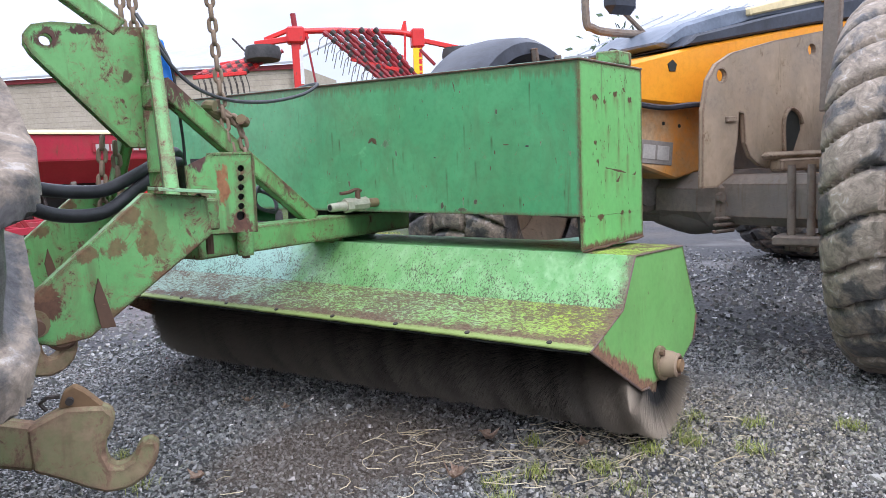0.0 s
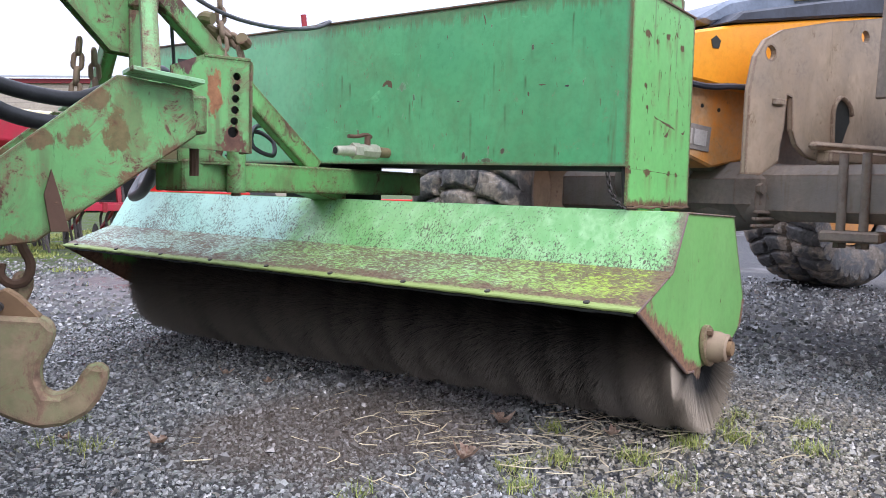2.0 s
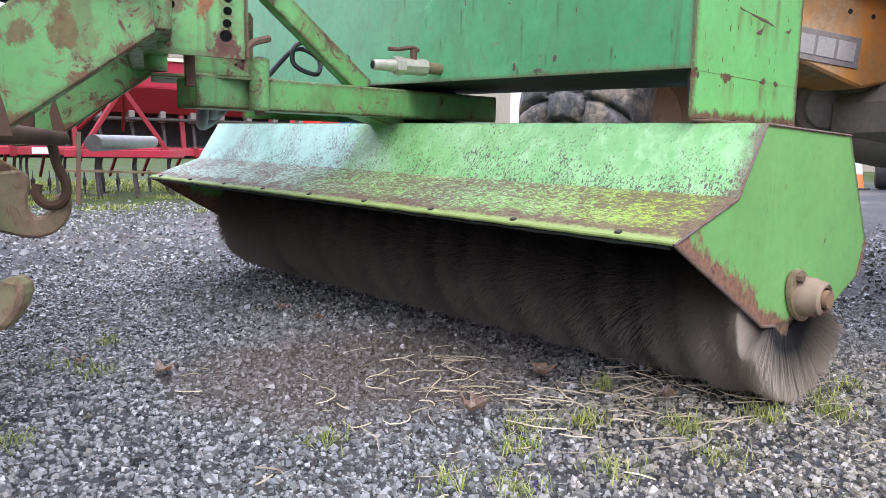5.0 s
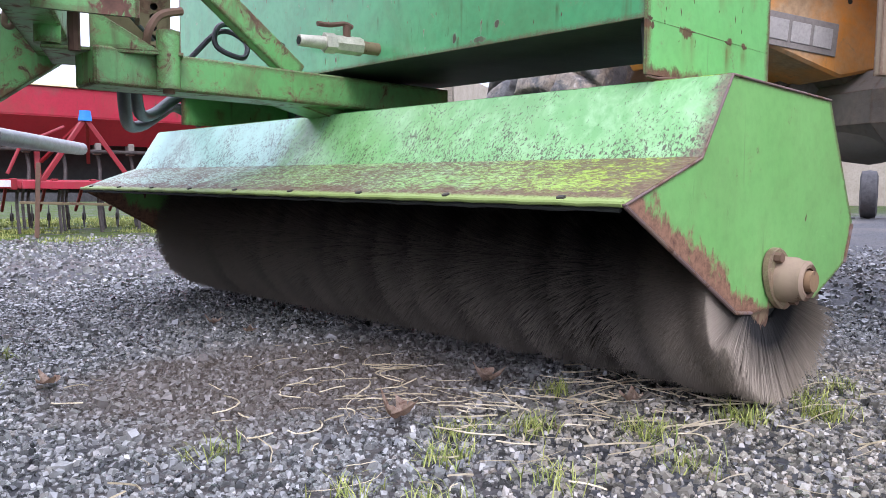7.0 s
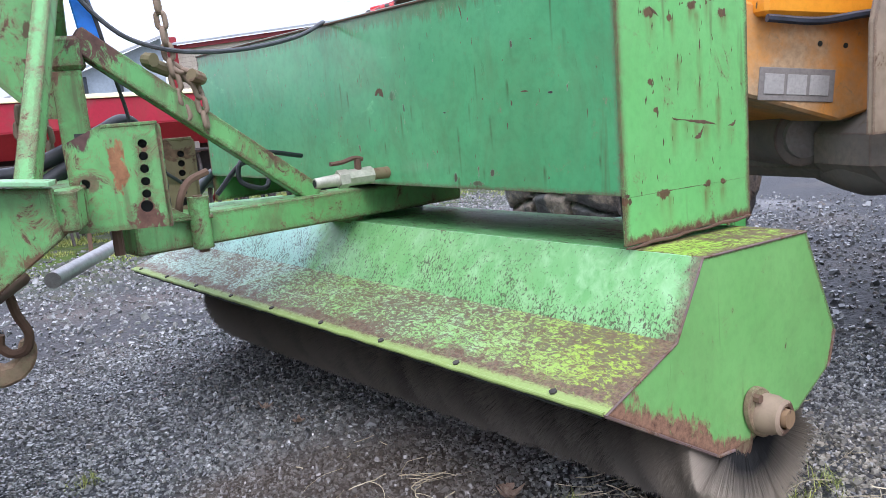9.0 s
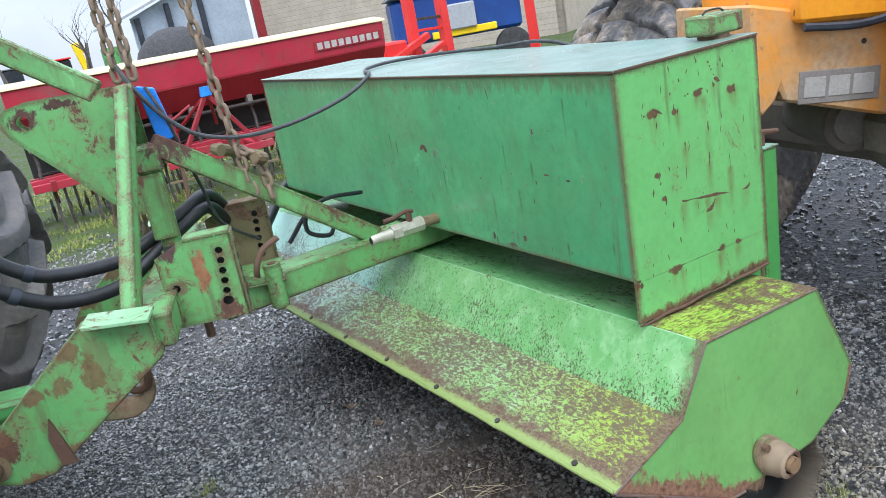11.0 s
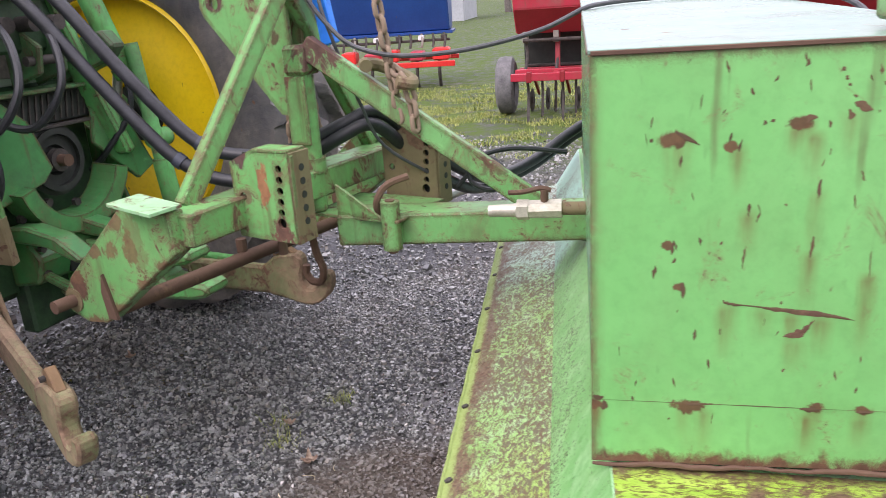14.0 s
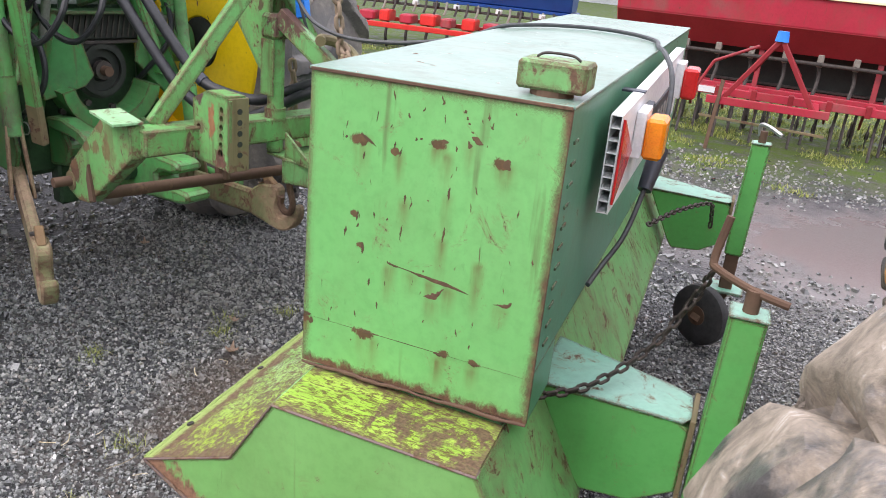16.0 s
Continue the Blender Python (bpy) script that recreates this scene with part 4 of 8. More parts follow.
def bolt(c, r=0.012, h=0.01, axis=(0, -1, 0), bm=None):
    b = rod(c, Vector(c) + Vector(axis) * h, r, 6)
    return join(bm, b) if bm else b


def tyre_part(wheel, c, R, wide, rim, lug, count, style, material, n=64):
    """A tyre on the axle point c, with its axis along y: sidewalls and moulded tread as one skin."""
    h = wide / 2
    s = R - lug
    per = 26 if style == "ag" else 13
    na, ny = count * per, 46
    ang = np.arange(na) * 2 * np.pi / na
    ys = np.linspace(-h, h, ny)
    A, Y = np.meshgrid(ang, ys)
    t = np.abs(Y) / h
    crown = s - 0.075 * np.clip((t - 0.72) / 0.28, 0, 1) ** 2 - 0.010 * t ** 2
    pitch = 2 * np.pi * R / count
    if style == "ag":
        off = np.where(Y > 0, 0.5, 0.0) * 2 * np.pi / count + 0.26 * (1 - np.clip(t, 0, 1)) ** 1.2
        cell = np.mod((A - off) * count / (2 * np.pi) + 0.5, 1.0) - 0.5
        edge = (0.026 + 0.024 * t) - np.abs(cell) * pitch
        up = np.clip(edge / 0.016 + 0.5, 0, 1)
        up = np.where(t < 0.05, 0, up)
    else:
        wave = 0.010 * np.sin(A * count + 0.7)
        row = np.clip(np.floor((Y + wave + h) / wide * 3), 0, 2)
        yc = (row + 0.5) / 3 * wide - h
        q = (Y + wave - yc) / (wide / 6)
        lean = np.where(row == 0, 0.34, np.where(row == 2, -0.34, 0.0))
        cell = np.mod(A * count / (2 * np.pi) + 0.5 * np.mod(row, 2) + lean * q - 0.20 * q * q, 1.0)
        dt = np.minimum(cell, 1 - cell) * pitch
        dr = np.where(np.abs(np.where(row == 1, 0.0, q * np.where(row == 0, -1, 1))) > 0.999, 0.1, (1 - np.abs(q)) * wide / 6)
        dr = np.where((row == 0) & (q < 0), 0.1, np.where((row == 2) & (q > 0), 0.1, dr))
        up = np.clip((np.minimum(dt, dr) - 0.004) / 0.020, 0, 1) ** 0.7
        up *= 0.90 + 0.10 * np.sin(cell * np.pi)
    k = np.sin(A * 37 + Y * 61) * np.sin(A * 23 - Y * 47)
    r = crown + lug * up + 0.0022 * k
    pts = np.stack([r * np.cos(A), Y * (1.0 + 0.0 * t), r * np.sin(A)], 2)
    side = [(rim + 0.78 * (s - rim), 0.985), (rim + 0.45 * (s - rim), 1.0), (rim + 0.03, 0.86), (rim, 0.72)]
    rows = [np.stack([np.full(na, rr) * np.cos(ang), np.full(na, -h * yy), np.full(na, rr) * np.sin(ang)], 1) for rr, yy in side[::-1]]
    rows += list(pts)
    rows += [np.stack([np.full(na, rr) * np.cos(ang), np.full(na, h * yy), np.full(na, rr) * np.sin(ang)], 1) for rr, yy in side]
    v = np.concatenate(rows)
    idx = np.arange(len(rows) * na).reshape(len(rows), na)
    nxt = np.roll(idx, -1, axis=1)
    faces = np.stack([idx[:-1], nxt[:-1], nxt[1:], idx[1:]], 2).reshape(-1, 4)
    top = wheel
    while top.parent:
        top = top.parent
    v = v + np.array(c) - np.array(BASES[top])
    me = bpy.data.meshes.new("tyre")
    me.from_pydata(v.tolist(), [], faces.tolist())
    me.materials.append(material)
    me.polygons.foreach_set("use_smooth", [True] * len(me.polygons))
    me.set_sharp_from_angle(angle=radians(48))
    ob = new("tyre", me)
    ob.parent = wheel
    return tagged(ob)

# ---------------------------------------------------------------- ground
gb = bmesh.new()
xs = [-400, -60, -20, -8, -2, 0.5, 2, 3.5, 5, 9, 20, 60, 400]
gv = [[gb.verts.new((x, y, 0)) for y in xs] for x in xs]
for i in range(len(xs) - 1):
    for j in range(len(xs) - 1):
        gb.faces.new((gv[i][j], gv[i + 1][j], gv[i + 1][j + 1], gv[i][j + 1]))
solid("ground", gb, GROUND, "wet dark gravel yard with a grassy verge", "ground", kind="structure", at=(0, 0, 0))


def scatter_stones(name, count, lo, hi, size, seed, label, keep=None):
    """Broken stones lying over a rectangle, one mesh."""
    rng = np.random.default_rng(seed)
    x = rng.uniform(lo[0], hi[0], count)
    y = rng.uniform(lo[1], hi[1], count)
    if keep is not None:
        ok = keep(x, y, rng)
        x, y = x[ok], y[ok]
        count = len(x)
    s = size * rng.lognormal(0, 0.32, count)
    cube = np.array([(-1, -1, -1), (1, -1, -1), (1, 1, -1), (-1, 1, -1), (-1, -1, 1), (1, -1, 1), (1, 1, 1), (-1, 1, 1)], float) * 0.5
    v = cube[None] * (1 + rng.uniform(-0.34, 0.34, (count, 8, 3)))
    v[:, 4:, :2] *= rng.uniform(0.40, 0.95, (count, 1, 1))
    v *= np.stack([rng.uniform(0.85, 1.35, count), rng.uniform(0.75, 1.1, count), rng.uniform(0.6, 1.0, count)], 1)[:, None, :]
    a, t = rng.uniform(0, 2 * np.pi, count), rng.normal(0, 0.35, count)
    ca, sa, ct, st = np.cos(a), np.sin(a), np.cos(t), np.sin(t)
    vx, vz = v[..., 0] * ct[:, None] - v[..., 2] * st[:, None], v[..., 0] * st[:, None] + v[..., 2] * ct[:, None]
    vy = v[..., 1]
    px, py = vx * ca[:, None] - vy * sa[:, None], vx * sa[:, None] + vy * ca[:, None]
    pts = np.stack([px, py, vz], 2) * s[:, None, None]
    pts[..., 0] += x[:, None]
    pts[..., 1] += y[:, None]
    pts[..., 2] += (s * rng.uniform(0.02, 0.30, count))[:, None]
    f = np.array([(0, 3, 2, 1), (4, 5, 6, 7), (0, 1, 5, 4), (1, 2, 6, 5), (2, 3, 7, 6), (3, 0, 4, 7)])
    faces = (f[None] + 8 * np.arange(count)[:, None, None]).reshape(-1, 4)
    me = bpy.data.meshes.new(name)
    me.from_pydata(pts.reshape(-1, 3), [], faces)
    me.materials.append(STONE)
    return tagged(new(name, me), label, "gravel", kind="stuff")


scatter_stones("gravel", 196000, (-0.1, -0.9), (4.9, 4.7), 0.0092, 3, "loose crushed grey stone on the yard",
               lambda x, y, r: np.minimum(np.minimum(x + 0.1, 4.9 - x), np.minimum(y + 0.9, 4.7 - y)) > r.uniform(0, 0.75, len(x)))
scatter_stones("gravel", 52000, (-2.2, -2.4), (9.2, 9.0), 0.018, 4, "loose crushed grey stone further out on the yard",
               lambda x, y, r: ((x > 4.3) | (y > 4.1) | (x < 0.5) | (y < -0.3)) & (np.minimum(np.minimum(x + 2.2, 9.2 - x), np.minimum(y + 2.4, 9.0 - y)) > r.uniform(0, 1.5, len(x))) & (((x - 5.0) / 1.7) ** 2 + ((y - 6.0) / 1.4) ** 2 > r.uniform(0.4, 1.2, len(x))))

# ---------------------------------------------------------------- road sweeper
SL = 0.0070          # rise of the hood towards its far end, per metre
SX = -0.026          # drift of the hood
Y0, Y1 = 1.045, 3.98


def hp(x, y, z):
    return (x + SX * (y - Y0), y, z + SL * (y - Y0))


sweeper = thing("road_sweeper", "weathered green tractor-mounted road sweeper with water tank and brush", "sweeper", base=(3.0, 2.5, 0))

P_TOPF, P_FOLD, P_TIP = (2.789, 0.752), (2.677, 0.574), (2.422, 0.480)
P_TOPB, P_BACK, P_BACKL = (3.270, 0.736), (3.436, 0.425), (3.395, 0.322)


def hood_panel(a, c, th, n=24, Y0=Y0, Y1=Y1):
    """A sheet between two profile points along the whole hood, a little uneven."""
    b = bmesh.new()
    rows = []
    for i in range(n + 1):
        y = Y0 + (Y1 - Y0) * i / n
        wob = 0.0025 * math.sin(5.1 * y + 7 * a[0]) + 0.002 * math.sin(11.3 * y + 3 * c[1])
        d = Vector((c[0] - a[0], 0, c[1] - a[1])).normalized()
        nrm = Vector((d.z, 0, -d.x))
        p, q = Vector(hp(a[0], y, a[1])), Vector(hp(c[0], y, c[1]))
        wob *= 0.0 if i in (0, n) else 1.0
        mid = (p + q) / 2 + nrm * wob
        rows.append([b.verts.new(v) for v in (p, mid, q)] + [b.verts.new(v + nrm * th) for v in (q, mid, p)])
    for r, s in zip(rows, rows[1:]):
        for k in range(6):
            b.faces.new((r[k], r[(k + 1) % 6], s[(k + 1) % 6], s[k]))
    for r in (rows[0], rows[-1][::-1]):
        b.faces.new((r[0], r[1], r[4], r[5]))
        b.faces.new((r[1], r[2], r[3], r[4]))
    return b


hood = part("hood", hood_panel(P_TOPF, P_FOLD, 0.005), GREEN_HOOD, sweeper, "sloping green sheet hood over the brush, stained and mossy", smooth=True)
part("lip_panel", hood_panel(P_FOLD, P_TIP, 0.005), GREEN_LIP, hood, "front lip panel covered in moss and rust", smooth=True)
part("top_panel", hood_panel(P_TOPB, P_TOPF, 0.005, 4, Y1=Y0 + 0.20), GREEN_MOSS, hood, "flat hood top with bright yellow-green moss", smooth=True)
part("top_panel", hood_panel(P_TOPB, P_TOPF, 0.005, 20, Y0=Y0 + 0.20), GREEN_SHADE, hood, "hood top under the tank", smooth=True)
part("back_panel", hood_panel(P_BACK, P_TOPB, 0.005), GREEN_FRAME, hood, smooth=True)
part("skirt", hood_panel(P_BACKL, P_BACK, 0.005), RUST_PALE, hood, smooth=True)
# thin black sheets under the panels carry the hood's inner shade
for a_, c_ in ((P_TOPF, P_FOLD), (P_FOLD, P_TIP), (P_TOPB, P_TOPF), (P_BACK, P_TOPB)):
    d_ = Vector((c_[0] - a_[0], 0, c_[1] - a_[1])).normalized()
    part("shade_lining", hood_panel((a_[0] - d_.z * 0.005 + d_.x * 0.006, a_[1] + d_.x * 0.005 + d_.z * 0.006), (c_[0] - d_.z * 0.005 - d_.x * 0.006, c_[1] + d_.x * 0.005 - d_.z * 0.006), -0.002, 24, Y0 + 0.010, Y1 - 0.010), DIRT_SHADE, hood, "dirt-caked underside, the hood's deep shade put into its black")
# pale tubes draw the highlight along the worn folds
for c_, dz_ in ((P_FOLD, 0.001), (P_TOPF, -0.001)):
    part("worn_crease_highlight", tube([Vector(hp(c_[0], Y0 + 0.03 + (Y1 - Y0 - 0.06) * k / 40, c_[1] + dz_ + 0.0006 * math.sin(k * 2.1))) for k in range(41)], 0.0042, 8), GREEN_EDGE, hood, "worn crease of the folded sheet, its highlight put into the pale colour", smooth=True)
# turned-down edge of the lip with its clamping strip and bolts
b = tube([Vector(hp(2.4225 + 0.0012 * math.sin(k * 1.7), Y0 + 0.004 + (Y1 - Y0 - 0.008) * k / 60, 0.4835 + 0.001 * math.sin(k * 2.3))) for k in range(61)], 0.0062, 8)
part("edge_strip", b, GREEN_LIP, hood, "rounded mossy lip edge", smooth=True)
pts = []
for k in range(61):
    y = Y0 + 0.015 + (Y1 - Y0 - 0.03) * k / 60
    pts.append(Vector(hp(2.430 + 0.001 * math.sin(k * 1.9), y, 0.4725 + 0.0012 * math.sin(k * 1.3) + 0.001 * math.sin(k * 3.7))))
part("rubber_strip", tube(pts, 0.0055, 6), DARK_STEEL_SHADE, hood)
for k in range(9):
    y = Y0 + 0.16 + k * 0.335
    bz = bolt(hp(2.439, y, 0.488), 0.010, 0.008, (-0.3, 0, 0.95))
    part("bolt", bz, DULL_IRON, hood)

END = [P_TOPF, P_FOLD, P_TIP, (2.835, 0.243), (2.905, 0.236), (3.225, 0.244), P_BACKL, P_BACK, P_TOPB]
for y, nm in ((Y0, "near"), (Y1 - 0.006, "far")):
    e = prism([hp(x, y, z) for x, z in END], (0, 0.006, 0), 0)
    ep = part("end_plate", e, GREEN_PLATE, hood, "bright green end plate with rusted lower edges" if nm == "near" else "")
# folded, paint-worn rim along the near end plate
b = bmesh.new()
for p, q in ((P_TOPB, P_TOPF), (P_TOPF, P_FOLD), (P_FOLD, P_TIP)):
    d = Vector((q[0] - p[0], 0, q[1] - p[1])).normalized()
    nn = Vector((-d.z, 0, d.x)) if d.x < 0 else Vector((d.z, 0, -d.x))
    nn = nn if nn.z > 0 else -nn
    pa = Vector(hp(p[0], Y0 + 0.010, p[1])) + nn * 0.0015
    pb = Vector(hp(q[0], Y0 + 0.010, q[1])) + nn * 0.0015
    bar(pa - (pb - pa) * 0.006, pb + (pb - pa) * 0.006, 0.030, 0.005, 0.0015, b, up=nn)
part("edge_rim", b, RUST_PINK, hood, "pinkish worn rim along the hood's end")
for p, q in ((P_TIP, (2.835, 0.243)), ((2.835, 0.243), (2.905, 0.236)), (P_BACKL, P_BACK)):
    part("rusted_edge", bar(hp(p[0], Y0 - 0.001, p[1]), hp(q[0], Y0 - 0.001, q[1]), 0.008, 0.008, 0.002), RUST_PINK, hood)

# bearing of the brush shaft
BX, BZ = 3.010, 0.308
lobes = []
for k in range(36):
    a = 2 * math.pi * k / 36
    rr = 0.056 + 0.026 * abs(math.cos(a - radians(128))) ** 3
    lobes.append((BX + rr * math.cos(a), Y0 - 0.001, BZ + rr * math.sin(a)))
bear = part("bearing_flange", prism(lobes, (0, -0.020, 0), 0.004), LINK_MUD, hood, "rusted two-bolt flanged bearing at the brush shaft")
ring_ = lathe([(0.030, 0.0), (0.052, 0.0), (0.052, -0.030), (0.046, -0.042), (0.046, -0.056), (0.038, -0.062), (0.030, -0.060), (0.030, 0.0)], 30)
part("bearing_ring", moved(ring_, Matrix.Translation((BX, Y0 - 0.020, BZ))), CHAIN_MAT, bear, "muddy bearing ring", smooth=True)
part("shaft_end", rod((BX, Y0 - 0.02, BZ), (BX, Y0 - 0.092, BZ), 0.026, 18, 0.024), RUST_FLAKE, bear, "rusty brown shaft end", smooth=True)
for a in (128, 308):
    part("bolt", bolt((BX + 0.066 * math.cos(radians(a)), Y0 - 0.021, BZ + 0.066 * math.sin(radians(a))), 0.012, 0.016), RUST, bear)
part("shaft_cap", rod((2.955, Y0 + 0.008, 0.228), (2.955, Y0 + 0.016, 0.228), 0.050, 20), RUST_PALE, hood)

# brush
bx, bz_ = 3.005, 0.300
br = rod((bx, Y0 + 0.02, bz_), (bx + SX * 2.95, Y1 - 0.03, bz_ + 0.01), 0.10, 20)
brush = part("brush_core", br, DARK_STEEL_SHADE, sweeper)


def bristles():
    rng = np.random.default_rng(8)
    n = 260000
    y = rng.uniform(Y0 + 0.012, Y1 - 0.02, n)
    y[:90000] = Y0 + 0.012 + 0.24 * rng.random(90000) ** 1.6
    ring = 0.5 + 0.5 * np.sin(y * 2 * np.pi / 0.16 + 1.5 * np.sin(y * 5))
    a = rng.uniform(0, 2 * np.pi, n) + 0.0
    r1 = 0.258 + 0.022 * ring + rng.normal(0, 0.005, n)
    r0 = np.full(n, 0.09)
    da = rng.normal(0.06, 0.03, n)
    dy = rng.normal(0, 0.014, n)
    low = bz_ + r1 * np.sin(a) < 0.19
    y_tip = np.maximum(y + dy, np.where(low, Y0 - 0.035, Y0 + 0.010))
    y_tip = np.where(low, y_tip - rng.uniform(0.0, 0.05, n) * np.exp(-(y - Y0) / 0.06), y_tip)
    dy = y_tip - y
    w = rng.uniform(0.0003, 0.0007, n)
    cx = bx + SX * (y - Y0)
    pts = np.zeros((n, 4, 3))
    for i, (r, aa, yy, ww) in enumerate(((r0, a, y, w), (r0, a + 0.008, y, w), (r1, a + da + 0.0025, y + dy, w * 0.6), (r1, a + da, y + dy, w * 0.6))):
        pts[:, i, 0] = cx + r * np.cos(aa)
        pts[:, i, 1] = yy + (ww if i in (0, 3) else -ww)
        pts[:, i, 2] = np.maximum(bz_ + r * np.sin(aa), 0.004)
    pts -= np.array((3.0, 2.5, 0))
    me = bpy.data.meshes.new("bristles")
    me.from_pydata(pts.reshape(-1, 3), [], np.arange(4 * n).reshape(n, 4))
    me.materials.append(BRISTLE)
    ob = new("bristles", me)
    ob.parent = brush
    tagged(ob, "brown worn brush bristles touching the ground", kind="stuff")


bristles()

# water tank, sloping up towards its far end
MT = Matrix.Translation((2.750, 1.236, 0.770)) @ Matrix(((1, -0.008, 0, 0), (0, 1, 0, 0), (0, 0.0125, 1, 0), (0, 0, 0, 1)))
TW, TL, TB, TH = 0.567, 2.51, 0.126, 0.698
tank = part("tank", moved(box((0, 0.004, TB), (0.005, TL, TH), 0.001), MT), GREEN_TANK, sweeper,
            "long green steel water tank, streaked with rust")
part("end_panel", moved(box((-0.001, -0.004, 0.0), (TW + 0.001, 0.004, TH), 0.001), MT), GREEN_END_LIT, tank, "green tank end with rust spots and scars, its sunlit brightness put into the colour")
part("end_panel", moved(box((0.0, TL, 0.0), (TW, TL + 0.006, TH), 0.001), MT), GREEN_END_LIT, tank)
part("back_panel", moved(box((TW - 0.005, 0.004, TB), (TW, TL, TH), 0.001), MT), GREEN_BACK_SHADED, tank, "green tank back with welded ribs, its shade put into the colour")
# near-black bottom: the shade under the tank is in its colour
part("bottom_panel", moved(box((0.005, 0.004, TB), (TW - 0.005, TL, TB + 0.005), 0), MT), DARK_STEEL_SHADE, tank)
part("top_panel", moved(box((-0.004, -0.006, TH), (TW + 0.004, TL + 0.01, TH + 0.006), 0.001), MT), GREEN_TOP, tank, "wet green tank top, sky reflection put into its greyed colour")
part("leg_panel", moved(box((TW - 0.006, 0.004, 0.0), (TW, 0.20, TB), 0.001), MT), GREEN_BACK_SHADED, tank)
part("leg_panel", moved(box((TW - 0.006, TL - 0.2, 0.0), (TW, TL, TB), 0.001), MT), GREEN_BACK_SHADED, tank)
part("bracket", moved(prism([(0.02, 0.004, TB), (0.02, 0.004, 0.01), (0.02, 0.018, 0.01), (0.02, 0.028, TB)], (0.02, 0, 0), 0.001), MT), DARK_STEEL_SHADE, tank)
b = bmesh.new()
tube([Vector((TW * i / 24, -0.005 + 0.002 * math.sin(i * 3.3), -0.004 + 0.002 * math.sin(i * 5.3))) for i in range(25)], [0.003 + 0.0035 * abs(math.sin(i * 2.9) * math.sin(i * 1.7)) for i in range(25)], 7, b)
part("weld", moved(b, MT), RUST, tank, "thick rusted weld under the tank end", smooth=True)
b = bmesh.new()
bar((-0.0045, -0.006, TH + 0.001), (-0.0045, TL, TH + 0.001), 0.003, 0.006, 0.001, b)
bar((0, -0.0065, TH + 0.001), (TW, -0.0065, TH + 0.001), 0.004, 0.007, 0.001, b)
part("top_edge", moved(b, MT), RUST, tank)
# stitch welds up the back corner
for k in range(11):
    part("stitch_weld", moved(box((TW, 0.045, 0.17 + k * 0.045), (TW + 0.004, 0.085, 0.178 + k * 0.045), 0.001), MT), GREEN_BACK_SHADED, tank)


def scar(pts, r, bm, seed=0):
    """A low, ragged blister of rust lying on the sheet through pts, in tank space."""
    rr = random.Random(seed)
    path = [Vector(p) for p in smooth_path(pts, 9)]
    n = len(path)
    left, right, mid = [], [], []
    wl_, wr_ = 0.7, 0.7
    for i, p in enumerate(path):
        d = (path[min(n - 1, i + 1)] - path[max(0, i - 1)]).normalized()
        out = Vector((0, -1, 0)) if abs(pts[0][1]) < 0.02 else Vector((-1, 0, 0))
        s = d.cross(out).normalized()
        wl_ = min(1.5, max(0.25, wl_ + rr.uniform(-0.45, 0.45)))
        wr_ = min(1.5, max(0.25, wr_ + rr.uniform(-0.45, 0.45)))
        end = math.sin(math.pi * (i + 0.25) / (n - 0.5)) ** 0.8 * 1.3
        left.append(bm.verts.new(p + s * r * 0.75 * wl_ * end))
        right.append(bm.verts.new(p - s * r * 0.75 * wr_ * end))
        mid.append(bm.verts.new(p + out * 0.0005))
    for i in range(n - 1):
        bm.faces.new((left[i], mid[i], mid[i + 1], left[i + 1]))
        bm.faces.new((mid[i], right[i], right[i + 1], mid[i + 1]))


# rust scars on the tank end: long weld line, short dashes and popped blisters
b = bmesh.new()
E_ = -0.0045
scar([(0.205, E_, 0.306), (0.215, E_, 0.300), (0.27, E_, 0.293), (0.35, E_, 0.283), (0.405, E_, 0.272)], 0.0050, b, 1)
scar([(0.300, E_, 0.243), (0.325, E_, 0.252), (0.345, E_, 0.272)], 0.0070, b, 2)
scar([(0.460, E_, 0.264), (0.485, E_, 0.268), (0.50, E_, 0.277)], 0.0050, b, 3)
for k, (x, z) in enumerate(((0.352, 0.663), (0.357, 0.650), (0.362, 0.640), (0.370, 0.624))):
    scar([(x, E_, z), (x + 0.005, E_, z - 0.005)], 0.0034, b, 500 + k)
scar([(0.372, E_, 0.612), (0.398, E_, 0.600)], 0.0050, b, 5)
scar([(0.155, E_, 0.116), (0.20, E_, 0.118)], 0.0065, b, 7)
scar([(0.335, E_, 0.112), (0.365, E_, 0.112)], 0.0060, b, 8)
scar([(0.42, E_, 0.110), (0.445, E_, 0.110)], 0.0050, b, 9)
scar([(0.0, E_, 0.128), (0.02, E_, 0.127)], 0.0060, b, 10)
scar([(0.0, E_, 0.122), (0.28, E_, 0.116), (TW, E_, 0.110)], 0.0009, b, 11)
rs = random.Random(6)
for k, (x, z, ln, w) in enumerate(BLISTERS):
    scar([(x, E_, z), (x + rs.uniform(-0.006, 0.006), E_, z + ln)], w, b, 20 + k)
tagged(part("rust_blistering", moved(b, MT), RUST_SCAR, tank, "raised rust scars on the tank end"), kind="stuff")
b = bmesh.new()
for k in range(90):
    y, z = rs.uniform(0.02, 2.3), rs.uniform(0.15, 0.69)
    kk = rs.uniform(0.5, 1.0) if y < 1.4 else rs.uniform(0.2, 0.6)
    y = max(y, 0.03)
    scar([(-0.0005, y, z), (-0.0005, y + rs.uniform(-0.004, 0.004), z + kk * rs.uniform(0.006, 0.03))], rs.choice((0.0010, 0.0016, 0.0024)), b, 200 + k)
